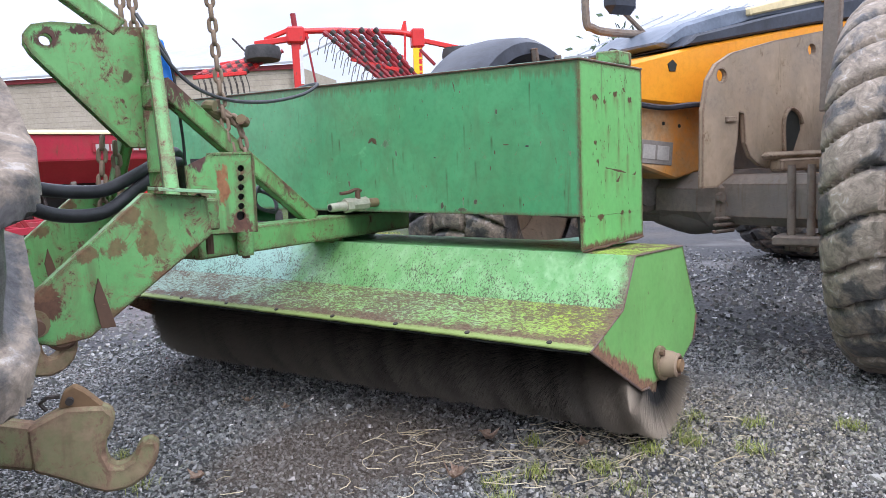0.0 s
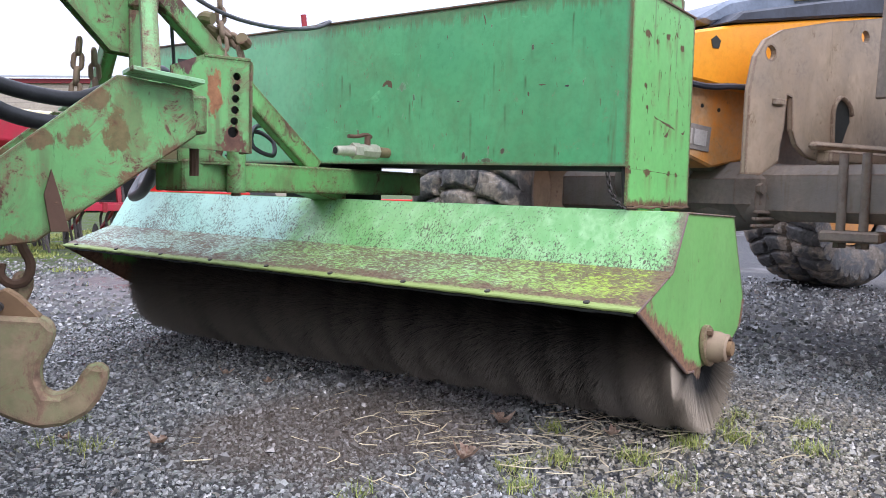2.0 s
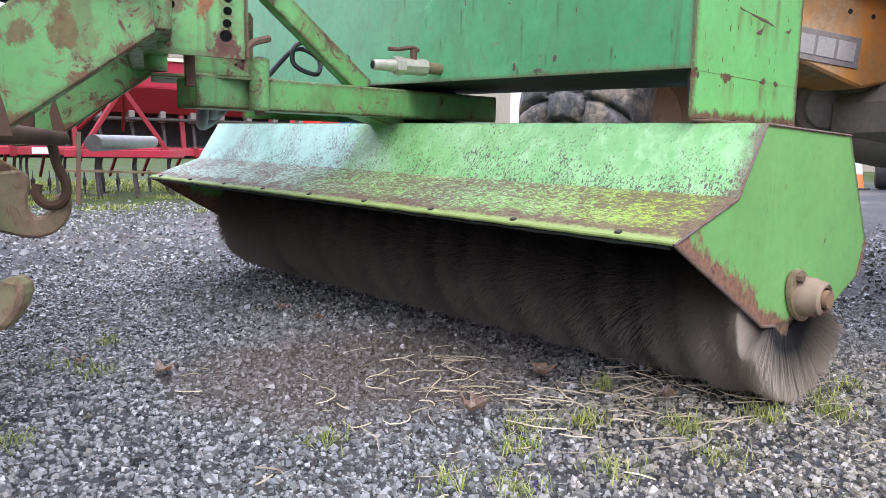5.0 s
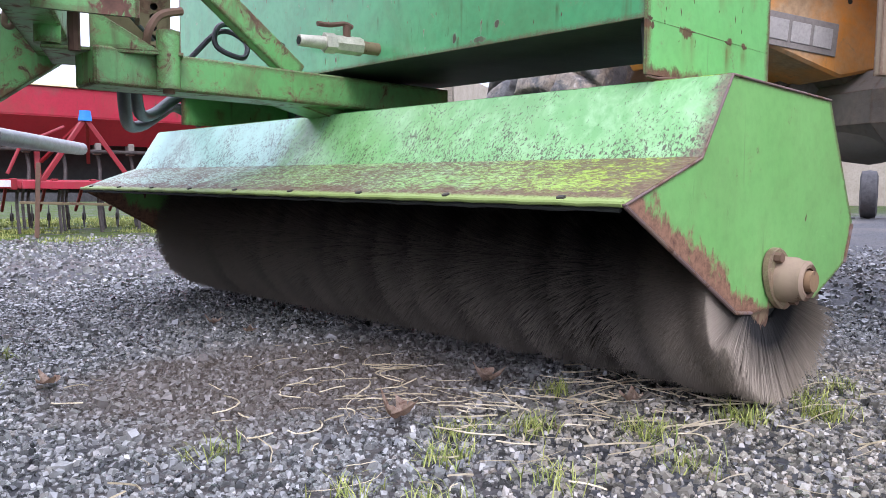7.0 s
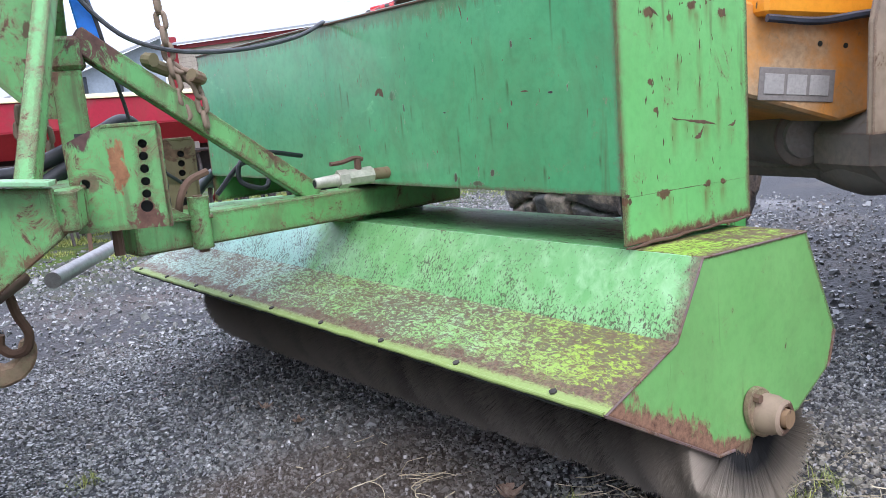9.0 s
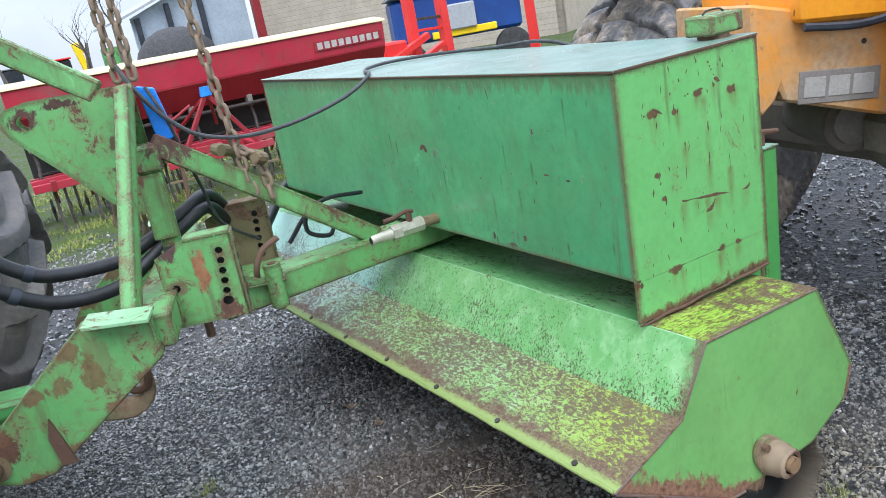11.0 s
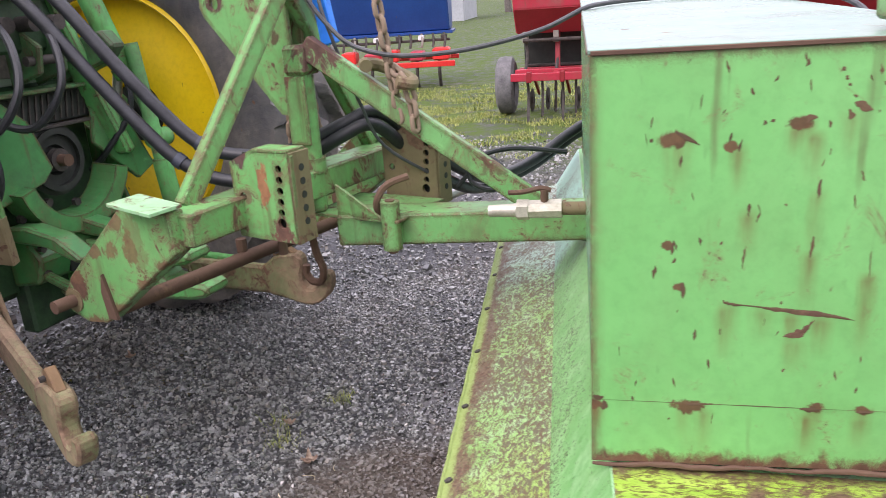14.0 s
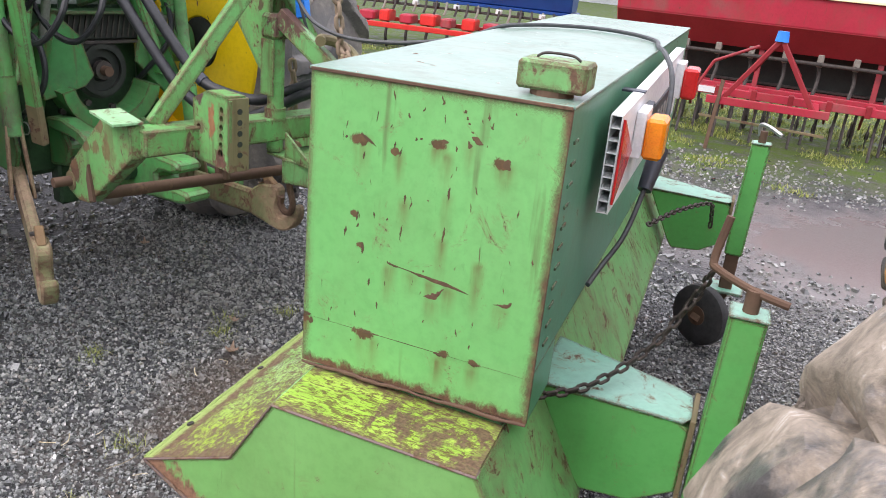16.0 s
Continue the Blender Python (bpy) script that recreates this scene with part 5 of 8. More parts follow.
scar([(-0.0005, 0.98, 0.42), (-0.0005, 1.0, 0.44), (-0.0005, 1.03, 0.43)], 0.010, b, 400)
scar([(-0.0005, 0.30, 0.40), (-0.0005, 0.33, 0.40)], 0.0026, b, 401)
scar([(-0.0005, 0.55, 0.62), (-0.0005, 0.56, 0.66)], 0.0030, b, 402)
tagged(part("rust_blistering", moved(b, MT), RUST_SCAR, tank), kind="stuff")

# filler box on the tank top
f = box((0.435, 0.04, TH + 0.018), (0.575, 0.14, TH + 0.075), 0.006)
fb = part("filler_box", moved(f, MT), GREEN_FRAME, tank, "small green filler box on the tank top")
part("neck", moved(rod((0.50, 0.09, TH + 0.004), (0.50, 0.09, TH + 0.02), 0.045, 18), MT), RUST, fb)
part("wire_handle", moved(tube(smooth_path([(0.46, 0.09, TH + 0.077), (0.48, 0.09, TH + 0.086), (0.53, 0.09, TH + 0.086), (0.55, 0.09, TH + 0.077)], 6), 0.003, 6), MT), DULL_IRON, fb)

# drain valve at the foot of the tank front
vx, vy, vz = 2.745, 2.235, 0.952
valve = part("drain_valve", rod((vx, vy, vz), (vx - 0.10, vy + 0.002, vz), 0.020, 14), RUST_PALE, sweeper, "brass drain valve with a lever", smooth=True)
part("ball_body", rod((vx - 0.07, vy, vz), (vx - 0.175, vy + 0.004, vz - 0.002), 0.029, 8, 0.027), BRASS, valve, smooth=True)
part("hex_nut", rod((vx - 0.165, vy, vz - 0.002), (vx - 0.20, vy + 0.004, vz - 0.003), 0.031, 6), BRASS, valve)
part("spout", rod((vx - 0.19, vy, vz - 0.003), (vx - 0.285, vy + 0.006, vz - 0.006), 0.021, 14, 0.017), BRASS, valve, smooth=True)
part("spout_bore", rod((vx - 0.2855, vy + 0.006, vz - 0.006), (vx - 0.287, vy + 0.006, vz - 0.006), 0.012, 14), DARK_STEEL_SHADE, valve)
part("stem", rod((vx - 0.12, vy, vz + 0.02), (vx - 0.12, vy, vz + 0.058), 0.012, 10), RUST, valve, smooth=True)
part("lever", tube(smooth_path([(vx - 0.10, vy, vz + 0.055), (vx - 0.13, vy, vz + 0.062), (vx - 0.18, vy, vz + 0.052), (vx - 0.225, vy, vz + 0.050)], 5), 0.008, 6), RUST, valve, smooth=True)

# castor arms, jacks and castor wheels behind the hood
for y, dz, up in ((1.515, 0.0, 1.020), (3.63, 0.015, 1.035)):
    top = [(3.27, y, 0.722 + dz), (3.63, y, 0.716 + dz), (3.655, y, 0.70 + dz), (3.655, y, 0.52 + dz), (3.55, y, 0.455 + dz), (3.42, y, 0.445 + dz), (3.40, y, 0.47 + dz)]
    arm = part("castor_arm", prism(top, (0, 0.16, 0), 0.004), GREEN_CLEAN, sweeper, "boxed green castor arm with a faded top")
    part("top_plate", prism([(3.265, y - 0.006, 0.7235 + dz), (3.64, y - 0.006, 0.7175 + dz), (3.66, y + 0.03, 0.7175 + dz), (3.65, y + 0.14, 0.7175 + dz), (3.60, y + 0.17, 0.718 + dz), (3.265, y + 0.28, 0.7235 + dz)],
                            (0, 0, 0.005), 0.001), GREEN_PALE, arm, "pale blue-green worn top plate")
    part("end_flange", box((3.655, y - 0.005, 0.50 + dz), (3.668, y + 0.15, 0.73 + dz), 0.002), RUST_PALE, arm)
    jack = part("jack_tube", bar((3.715, y + 0.03, 0.47 + dz), (3.725, y + 0.03, up), 0.082, 0.082, 0.006, up=(0, 1, 0)), GREEN_CLEAN, sweeper, "square green jack tube with a crank")
    part("top_cap", box((3.68, y - 0.016, up), (3.77, y + 0.076, up + 0.006), 0.002), GREEN_PALE, jack)
    part("screw", rod((3.725, y + 0.03, up), (3.725, y + 0.03, up + 0.06), 0.018, 12), RUST, jack, smooth=True)
    if y < 2:
        cr = smooth_path([(3.80, y + 0.01, up + 0.045), (3.725, y + 0.03, up + 0.055), (3.64, y + 0.10, up + 0.065), (3.625, y + 0.12, up + 0.085), (3.64, y + 0.13, up + 0.19)], 6)
    else:
        cr = smooth_path([(3.71, y + 0.03, up + 0.035), (3.705, y + 0.03, up + 0.085), (3.74, y + 0.01, up + 0.085), (3.80, y - 0.03, up + 0.06)], 6)
    part("crank", tube(cr, 0.010, 8), RUST if y < 2 else STEEL, jack, "bent steel crank", smooth=True)
    part("slide", bar((3.715, y + 0.03, 0.30), (3.715, y + 0.03, 0.48 + dz), 0.062, 0.062, 0.004, up=(0, 1, 0)), RUST, jack)
    part("swivel_plate", box((3.63, y - 0.05, 0.295), (3.80, y + 0.11, 0.307), 0.002), GREEN_PALE, jack)
    wc = Vector((3.63, y - 0.04, 0.158))
    castor = part("castor_wheel", moved(lathe([(0.05, -0.030), (0.13, -0.036), (0.152, -0.024), (0.158, 0), (0.152, 0.024), (0.13, 0.036), (0.05, 0.030)], 28), Matrix.Translation(wc) @ Matrix.Rotation(radians(-35), 4, "Z")), RUBBER, sweeper, "solid black castor wheel", smooth=True)
    part("hub", moved(lathe([(0.0, -0.036), (0.05, -0.034), (0.05, 0.034), (0.0, 0.036)], 20), Matrix.Translation(wc) @ Matrix.Rotation(radians(-35), 4, "Z")), RUST, castor, smooth=True)
    side = Matrix.Rotation(radians(-35), 4, "Z") @ Vector((0, 0.047, 0))
    for s in (1, -1):
        part("fork_leg", bar(wc + s * side + Vector((0, 0, -0.02)), Vector((3.70, y + 0.02, 0.295)) + s * side, 0.05, 0.010, 0.002, up=side), RUST, castor)

# light board hung behind the tank
brd = thing("light_board", "white plastic trailer light board with red and amber lamps", "light board", base=(3.36, 2.1, 1.2))
RB = Matrix.Translation((3.342, 1.545, 1.185)) @ Matrix.Rotation(radians(3.0), 4, "X")
LBH, LBL, CELLS = 0.235, 1.25, 8
cell = (LBH - 0.003) / CELLS
b = bmesh.new()
lines = [[b.verts.new((x_, y_, z_)) for x_ in (0.0, 0.003, 0.025, 0.028)] for y_ in (0.0, LBL) for k in range(CELLS + 1) for z_ in (k * cell, k * cell + 0.003)]
half = len(lines) // 2
for i_ in range(half - 1):
    near, far = (lines[i_], lines[i_ + 1]), (lines[half + i_], lines[half + i_ + 1])
    web = i_ % 2 == 0
    for c_ in range(3):
        if c_ != 1 or web:
            b.faces.new((near[0][c_], near[0][c_ + 1], near[1][c_ + 1], near[1][c_]))
            b.faces.new((far[0][c_ + 1], far[0][c_], far[1][c_], far[1][c_ + 1]))
    for c_ in (0, 3) if web else (0, 1, 2, 3):
        b.faces.new((near[0][c_], near[1][c_], far[1][c_], far[0][c_]))
for i_ in range(half):
    for c_ in range(3):
        if c_ == 1 or i_ in (0, half - 1):
            b.faces.new((lines[i_][c_], lines[i_][c_ + 1], lines[half + i_][c_ + 1], lines[half + i_][c_]))
bmesh.ops.recalc_face_normals(b, faces=b.faces[:])
part("board", moved(b, RB), WHITE_PVC, brd, "hollow white plastic plank with open cells")
part("reflector", moved(prism([(0.0285, 0.012, 0.02), (0.0285, 0.012, 0.225), (0.0285, 0.20, 0.11)], (0.006, 0, 0), 0.001), RB), RED_LENS, brd, "red triangular reflector")
for y, mat, nm in ((0.26, AMBER_LENS, "amber_lens"), (1.12, RED_LENS, "red_lens")):
    part("lamp_body", moved(box((0.0285, y - 0.045, 0.085), (0.055, y + 0.055, 0.205), 0.003), RB), WHITE_PVC, brd)
    part(nm, moved(box((0.056, y - 0.045, 0.085), (0.105, y + 0.045, 0.19), 0.008), RB), mat, brd, "orange indicator lens" if "amber" in nm else "red tail lamp lens")
part("number_plate", moved(box((0.0285, 0.46, 0.03), (0.033, 0.98, 0.15), 0.001), RB), BLACK_PLASTIC, brd)
for k in range(6):
    part("plate_bar", moved(box((0.0335, 0.50 + k * 0.075, 0.06), (0.0345, 0.545 + k * 0.075, 0.12), 0), RB), PATCH_GREY, brd)
part("plug_holder", moved(box((0.029, 0.335, 0.115), (0.05, 0.40, 0.20), 0.004), RB), BLACK_PLASTIC, brd)
part("strap", moved(box((-0.03, 0.30, 0.232), (0.03, 0.33, 0.238), 0.001), RB), BLACK_PLASTIC, brd)

# cable from the light board over the tank to the mast
cb = tube(smooth_path([(3.336, 1.66, 0.955), (3.352, 1.74, 0.985), (3.385, 1.82, 1.05), (3.405, 1.90, 1.15), (3.415, 1.97, 1.25), (3.42, 2.03, 1.37), (3.405, 2.10, 1.46), (3.36, 2.25, 1.503), (3.31, 2.50, 1.500), (3.27, 2.72, 1.502), (3.16, 2.87, 1.505),
                       (3.02, 2.92, 1.506), (2.88, 2.83, 1.505), (2.80, 2.70, 1.503), (2.742, 2.56, 1.496), (2.62, 2.52, 1.445), (2.45, 2.49, 1.408), (2.30, 2.47, 1.392), (2.15, 2.46, 1.395), (2.02, 2.47, 1.432), (1.94, 2.49, 1.50), (1.885, 2.50, 1.575),
                       (1.85, 2.52, 1.645), (1.835, 2.55, 1.70)], 6), 0.0075, 8)
cable = solid("cable", cb, CABLE, "grey electric cable trailing over the tank to the mast", "cable", smooth=True)
part("plug", rod((3.420, 1.985, 1.27), (3.408, 1.91, 1.165), 0.026, 14, 0.020), BLACK_PLASTIC, cable, "black moulded plug", smooth=True)
cb = tube(smooth_path([(1.90, 2.53, 1.62), (1.93, 2.50, 1.52), (1.96, 2.52, 1.40), (2.00, 2.56, 1.25), (2.06, 2.62, 1.08), (2.25, 2.70, 0.93)], 6), 0.006, 8)
solid("cable", cb, CABLE, "dark cable hanging down beside the mast", "cable", smooth=True)

# ---------------------------------------------------------------- headstock of the sweeper
MH = pose(1.70, 2.45, -0.028, 0, 0, -20)


def hd(b):
    return moved(b, MH)


VC = 0.07


part("cross_beam", hd(box((0.03, -0.50, 0.965), (0.15, 0.64, 1.062), 0.006)), GREEN_FRAME, sweeper, "green box-section headstock beam with rust")
DOG = [(-0.425, 0.705), (-0.435, 0.765), (-0.395, 0.825), (-0.075, 1.092), (0.105, 1.072), (0.112, 0.955), (-0.255, 0.690), (-0.345, 0.680)]
for v, th in ((-0.535, 0.06), (0.615, 0.06)):
    dl = part("lower_arm", hd(prism([(x, v, z) for x, z in DOG], (0, th, 0), 0.004)), GREEN_FRAME, sweeper, "angled green lower arm plate, rust-stained")
    part("hitch_pin", hd(rod((-0.392, v - 0.075, 0.750), (-0.392, v + th + 0.03, 0.750), 0.021, 14)), RUST, dl, "rusted hitch pin", smooth=True)
    part("pin_collar", hd(rod((-0.392, v - 0.006, 0.750), (-0.392, v - 0.001, 0.750), 0.040, 14)), RUST_PALE, dl, smooth=True)
    # the pad's pale tone is its wet sky reflection, painted in
    part("pad", hd(prism([(-0.055, v - 0.065, 1.098), (0.115, v - 0.065, 1.080), (0.115, v + 0.05, 1.080), (-0.055, v + 0.05, 1.098)], (0, 0, 0.010), 0.001)), GREEN_EDGE, dl, "worn top pad with rusted edges, wet sky reflection put into its pale colour")
    part("tab", hd(prism([(-0.225, v - 0.012, 0.715), (-0.185, v - 0.012, 0.715), (-0.205, v - 0.012, 0.80), (-0.222, v - 0.012, 0.86), (-0.238, v - 0.012, 0.80)], (0, 0.012, 0), 0.001)), RUST, dl)
tb = hd(rod((-0.247, -0.475, 0.724), (-0.20, 0.60, 0.712), 0.025, 16))
tie = part("tie_tube", tb, RUST, sweeper, "rusted cross tube between the lower arms", smooth=True)
part("bore", hd(rod((-0.2470, -0.4745, 0.724), (-0.2471, -0.476, 0.724), 0.018, 14)), DARK_STEEL_SHADE, tie)
part("ram_rod", rod((1.80, 3.01, 0.670), (2.31, 3.835, 0.676), 0.030, 16, 0.027), STEEL, tie, "bare steel ram rod reaching past the far arm", smooth=True)
part("hook_stud", hd(rod((-0.235, 0.05, 0.74), (-0.235, 0.05, 0.79), 0.02, 10)), RUST, tie)
HOLES = [(0.300 - 0.0018 * k, 1.152 - 0.0324 * k, 0.0115) for k in range(5)] + [(0.289, 0.990, 0.016), (0.150, 1.062, 0.013)]
PLT = [(0.118, 0.938), (0.340, 0.932), (0.345, 0.945), (0.350, 1.190), (0.338, 1.203), (0.205, 1.206), (0.112, 1.165)]
for v, du, dz, mat in ((-0.285, 0.0, 0.0, GREEN_FRAME), (0.375, 0.09, -0.05, RUST_PALE)):
    md = Matrix.Translation((du, v, dz))
    hp_ = part("hole_plate", hd(moved(plate_with_holes(PLT, HOLES, 0.012), md)), mat, sweeper, "green adjusting plate with a row of holes and rust patches" if du == 0 else "dull olive adjusting plate with a row of holes, browned by rust")
    part("hole_backing", hd(moved(box((0.14, 0.030, 0.95), (0.325, 0.034, 1.19), 0), md)), DARK_STEEL_SHADE, hp_)
    part("side_flange", hd(moved(box((0.335, 0, 0.93), (0.347, 0.085, 1.20), 0.002), md)), RUST_PALE, hp_, "rusted side flange with holes")
    part("top_strip", hd(moved(box((0.205, -0.002, 1.198), (0.342, 0.075, 1.208), 0.002), md)), mat, hp_)
    for k in range(5):
        part("flange_hole", hd(moved(rod((0.3472, 0.045, 1.152 - 0.040 * k), (0.3485, 0.045, 1.152 - 0.040 * k), 0.011, 10), md)), DARK_STEEL_SHADE, hp_)
for s in (-1, 1):
    a = VC + s * 0.475
    part("mast_post", hd(bar((0.035, a, 1.055), (0.112, VC + s * 0.012 - 0.02, 1.655), 0.046, 0.056, 0.003)), GREEN_FRAME, sweeper, "slanting green mast post with a worn edge")
MAST = [(-0.262, 1.660), (-0.285, 1.635), (-0.288, 1.60), (-0.27, 1.565), (0.02, 1.245), (0.09, 1.240), (0.09, 1.668), (-0.20, 1.672)]
for v in (0.075, 0.135):
    mp_ = part("mast_plate", hd(moved(plate_with_holes(MAST, [(-0.222, 1.612, 0.021)], 0.012), Matrix.Translation((0, v, 0)))), GREEN_FRAME, sweeper, "green mast plate with a pin hole and flaking paint")
mt = part("mast_tube", hd(rod((0.115, VC + 0.02, 0.92), (0.115, VC + 0.02, 1.40), 0.034, 18)), GREEN_FRAME, sweeper, smooth=True)
part("collar", hd(box((0.072, VC - 0.030, 1.375), (0.160, VC + 0.070, 1.47), 0.012)), GREEN_FRAME, mt)
part("collar_low", hd(rod((0.115, VC + 0.02, 1.05), (0.115, VC + 0.02, 1.10), 0.044, 18)), GREEN_FRAME, mt, smooth=True)
part("mast_gusset", hd(box((0.070, VC - 0.024, 1.150), (0.152, VC - 0.014, 1.372), 0.002)), GREEN_FRAME, mt)
part("brace", bar((1.860, 2.480, 1.440), (2.60, 2.500, 0.885), 0.052, 0.072, 0.004), GREEN_FRAME, sweeper, "green brace from mast to sweeper, rusted near the top")
MC = Matrix.Translation((1.93, 2.405, -0.014)) @ Matrix.Rotation(radians(2.5), 4, "Z")
cbm = part("centre_beam", moved(box((0, 0, 0.800), (1.32, 0.15, 0.904), 0.006), MC), GREEN_FRAME, sweeper, "green box-section beam carrying the sweeper")
part("deck_plate", hd(box((0.10, 0.06, 0.904), (0.46, 0.36, 0.914), 0.002)), GREEN_FRAME, cbm)
part("gusset", hd(prism([(0.22, 0.06, 0.914), (0.40, 0.06, 0.914), (0.22, 0.06, 1.02)], (0, 0.012, 0), 0.001)), GREEN_FRAME, cbm)
part("sleeve", rod((2.122, 2.380, 0.784), (2.122, 2.380, 0.945), 0.032, 16), GREEN_FRAME, cbm, smooth=True)
part("sleeve_pin", rod((2.122, 2.380, 0.772), (2.122, 2.380, 0.950), 0.016, 12), RUST, cbm, smooth=True)
part("shackle", hd(tube(smooth_path([(0.36, 0.10, 0.915), (0.37, 0.08, 0.97), (0.40, 0.10, 1.02), (0.46, 0.14, 1.045)], 5), 0.012, 7)), RUST, cbm, smooth=True)
part("mount_block", box((2.86, 2.66, 0.742), (3.20, 2.95, 0.952), 0.004), DARK_STEEL_SHADE, cbm)
part("gusset", prism([(2.58, 2.52, 0.80), (2.80, 2.51, 0.80), (2.80, 2.51, 0.745)], (0, 0.14, 0), 0.002), GREEN_FRAME, cbm)
part("bolt_stub", hd(rod((0.20, -0.20, 0.86), (0.20, -0.20, 0.965), 0.014, 8)), RUST, cbm)

tag_b = hd(prism([(0.130, 0.150, 1.655), (0.185, 0.150, 1.640), (0.215, 0.150, 1.468), (0.155, 0.150, 1.455)], (0, 0.03, 0), 0.004))
solid("blue_marker", tag_b, BLUE_TAPE, "bright blue plastic flap hanging on the mast", "marker")

# lift chains
chain("lift_chain", [(2.00, 2.410, 2.692), (2.05, 2.430, 2.142), (2.10, 2.460, 1.692), (2.135, 2.480, 1.362), (2.16, 2.470, 1.172)], 0.066, 0.0088, 0.043, "rusty lifting chain hooked onto the brace", CHAIN_MAT)
chain("lift_chain", [(2.135, 2.490, 1.362), (2.195, 2.460, 1.292), (2.215, 2.450, 1.142)], 0.066, 0.0088, 0.043, "short rusty chain tail hanging from the hook", CHAIN_MAT)
chain("lift_chain", [(1.80, 2.630, 2.692), (1.83, 2.650, 2.142), (1.85, 2.670, 1.642)], 0.066, 0.0088, 0.043, "rusty lifting chain at the mast top", CHAIN_MAT)
chain("lift_chain", [(1.87, 2.650, 2.692), (1.89, 2.660, 2.142), (1.90, 2.670, 1.642)], 0.066, 0.0088, 0.043, "rusty lifting chain doubled at the mast top", CHAIN_MAT)
chain("hanging_chain", [(1.72, 2.650, 1.262), (1.71, 2.660, 1.092), (1.70, 2.650, 0.962)], 0.066, 0.0088, 0.043, "rusty chain hanging behind the mast plate", CHAIN_MAT)
chain("hanging_chain", [(1.79, 2.690, 1.242), (1.80, 2.700, 1.092), (1.79, 2.690, 0.962)], 0.066, 0.0088, 0.043, "rusty chain hanging behind the mast plate", CHAIN_MAT)
hk = tube(smooth_path([(2.07, 2.440, 1.367), (2.06, 2.470, 1.372), (2.09, 2.520, 1.362), (2.15, 2.520, 1.337), (2.205, 2.480, 1.312), (2.205, 2.435, 1.307), (2.17, 2.415, 1.317)], 6), 0.021, 10)
solid("chain_hook", hk, RUST_PALE, "pale rusted chain hook on the lifting chain", "hook", smooth=True)
chain("castor_chain", [(3.29, 1.42, 0.735), (3.40, 1.52, 0.745), (3.52, 1.64, 0.83), (3.60, 1.69, 0.97), (3.63, 1.64, 1.075)], 0.040, 0.0048, 0.026, "thin dark chain looped to the jack crank", CHAIN_DARK)
chain("castor_chain", [(3.36, 2.80, 0.80), (3.45, 3.10, 0.80), (3.56, 3.40, 0.775), (3.58, 3.50, 0.70), (3.585, 3.52, 0.62)], 0.040, 0.0048, 0.026, "thin dark chain lying over the castor arm", CHAIN_DARK)

# hydraulic hoses from the tractor to the sweeper
hose_a = solid("hydraulic_hose", tube(smooth_path([(0.55, 2.60, 1.95), (0.80, 2.60, 1.76), (0.94, 2.60, 1.63), (1.11, 2.60, 1.41), (1.285, 2.60, 1.205), (1.39, 2.60, 1.11), (1.485, 2.60, 1.075), (1.66, 2.60, 1.062), (1.765, 2.60, 1.095), (1.92, 2.62, 1.16), (2.03, 2.66, 1.195), (2.12, 2.76, 1.10), (2.22, 2.95, 0.95), (2.32, 3.18, 0.83), (2.42, 3.40, 0.80), (2.54, 3.58, 0.83), (2.66, 3.70, 0.90), (2.78, 3.82, 0.94), (2.92, 3.93, 0.88)], 7), 0.024, 12),
      HOSE, "thick black hydraulic hose looping from tractor to sweeper", "hose", group="hydraulic hoses", smooth=True)
hose_b = solid("hydraulic_hose", tube(smooth_path([(0.50, 2.54, 1.92), (0.74, 2.54, 1.73), (0.88, 2.54, 1.60), (1.05, 2.54, 1.38), (1.22, 2.54, 1.175), (1.33, 2.54, 1.065), (1.46, 2.55, 0.995), (1.64, 2.56, 0.985), (1.78, 2.58, 1.05), (1.92, 2.60, 1.125), (2.02, 2.63, 1.155), (2.10, 2.73, 1.06), (2.18, 2.92, 0.91), (2.27, 3.16, 0.79), (2.37, 3.40, 0.755), (2.50, 3.60, 0.78), (2.62, 3.73, 0.84), (2.74, 3.84, 0.89), (2.90, 3.94, 0.83)], 7), 0.024, 12),
      HOSE, "thick black hydraulic hose looping from tractor to sweeper", "hose", group="hydraulic hoses", smooth=True)
for c_, d_, h_ in (((1.39, 2.60, 1.11), (0.10, 0.0, -0.065), hose_a), ((1.33, 2.54, 1.065), (0.10, 0.0, -0.08), hose_b)):
    part("clamp", rod(Vector(c_) - 0.12 * Vector(d_), Vector(c_) + 0.12 * Vector(d_), 0.028, 14), BLACK_PLASTIC, h_, smooth=True)
solid("thin_hose", tube(smooth_path([(2.68, 2.72, 1.02), (2.50, 2.66, 1.05), (2.38, 2.60, 1.03), (2.36, 2.58, 0.96), (2.44, 2.56, 0.93), (2.47, 2.60, 0.99), (2.40, 2.64, 1.02), (2.30, 2.66, 0.92)], 7), 0.009, 8),
      HOSE, "thin black hose coiled behind the brace", "hose", smooth=True)

# ---------------------------------------------------------------- green tractor
MTR = pose(1.571, 2.437, 0, 0, 0, -12.5)


def tr(b):
    return moved(b, MTR)


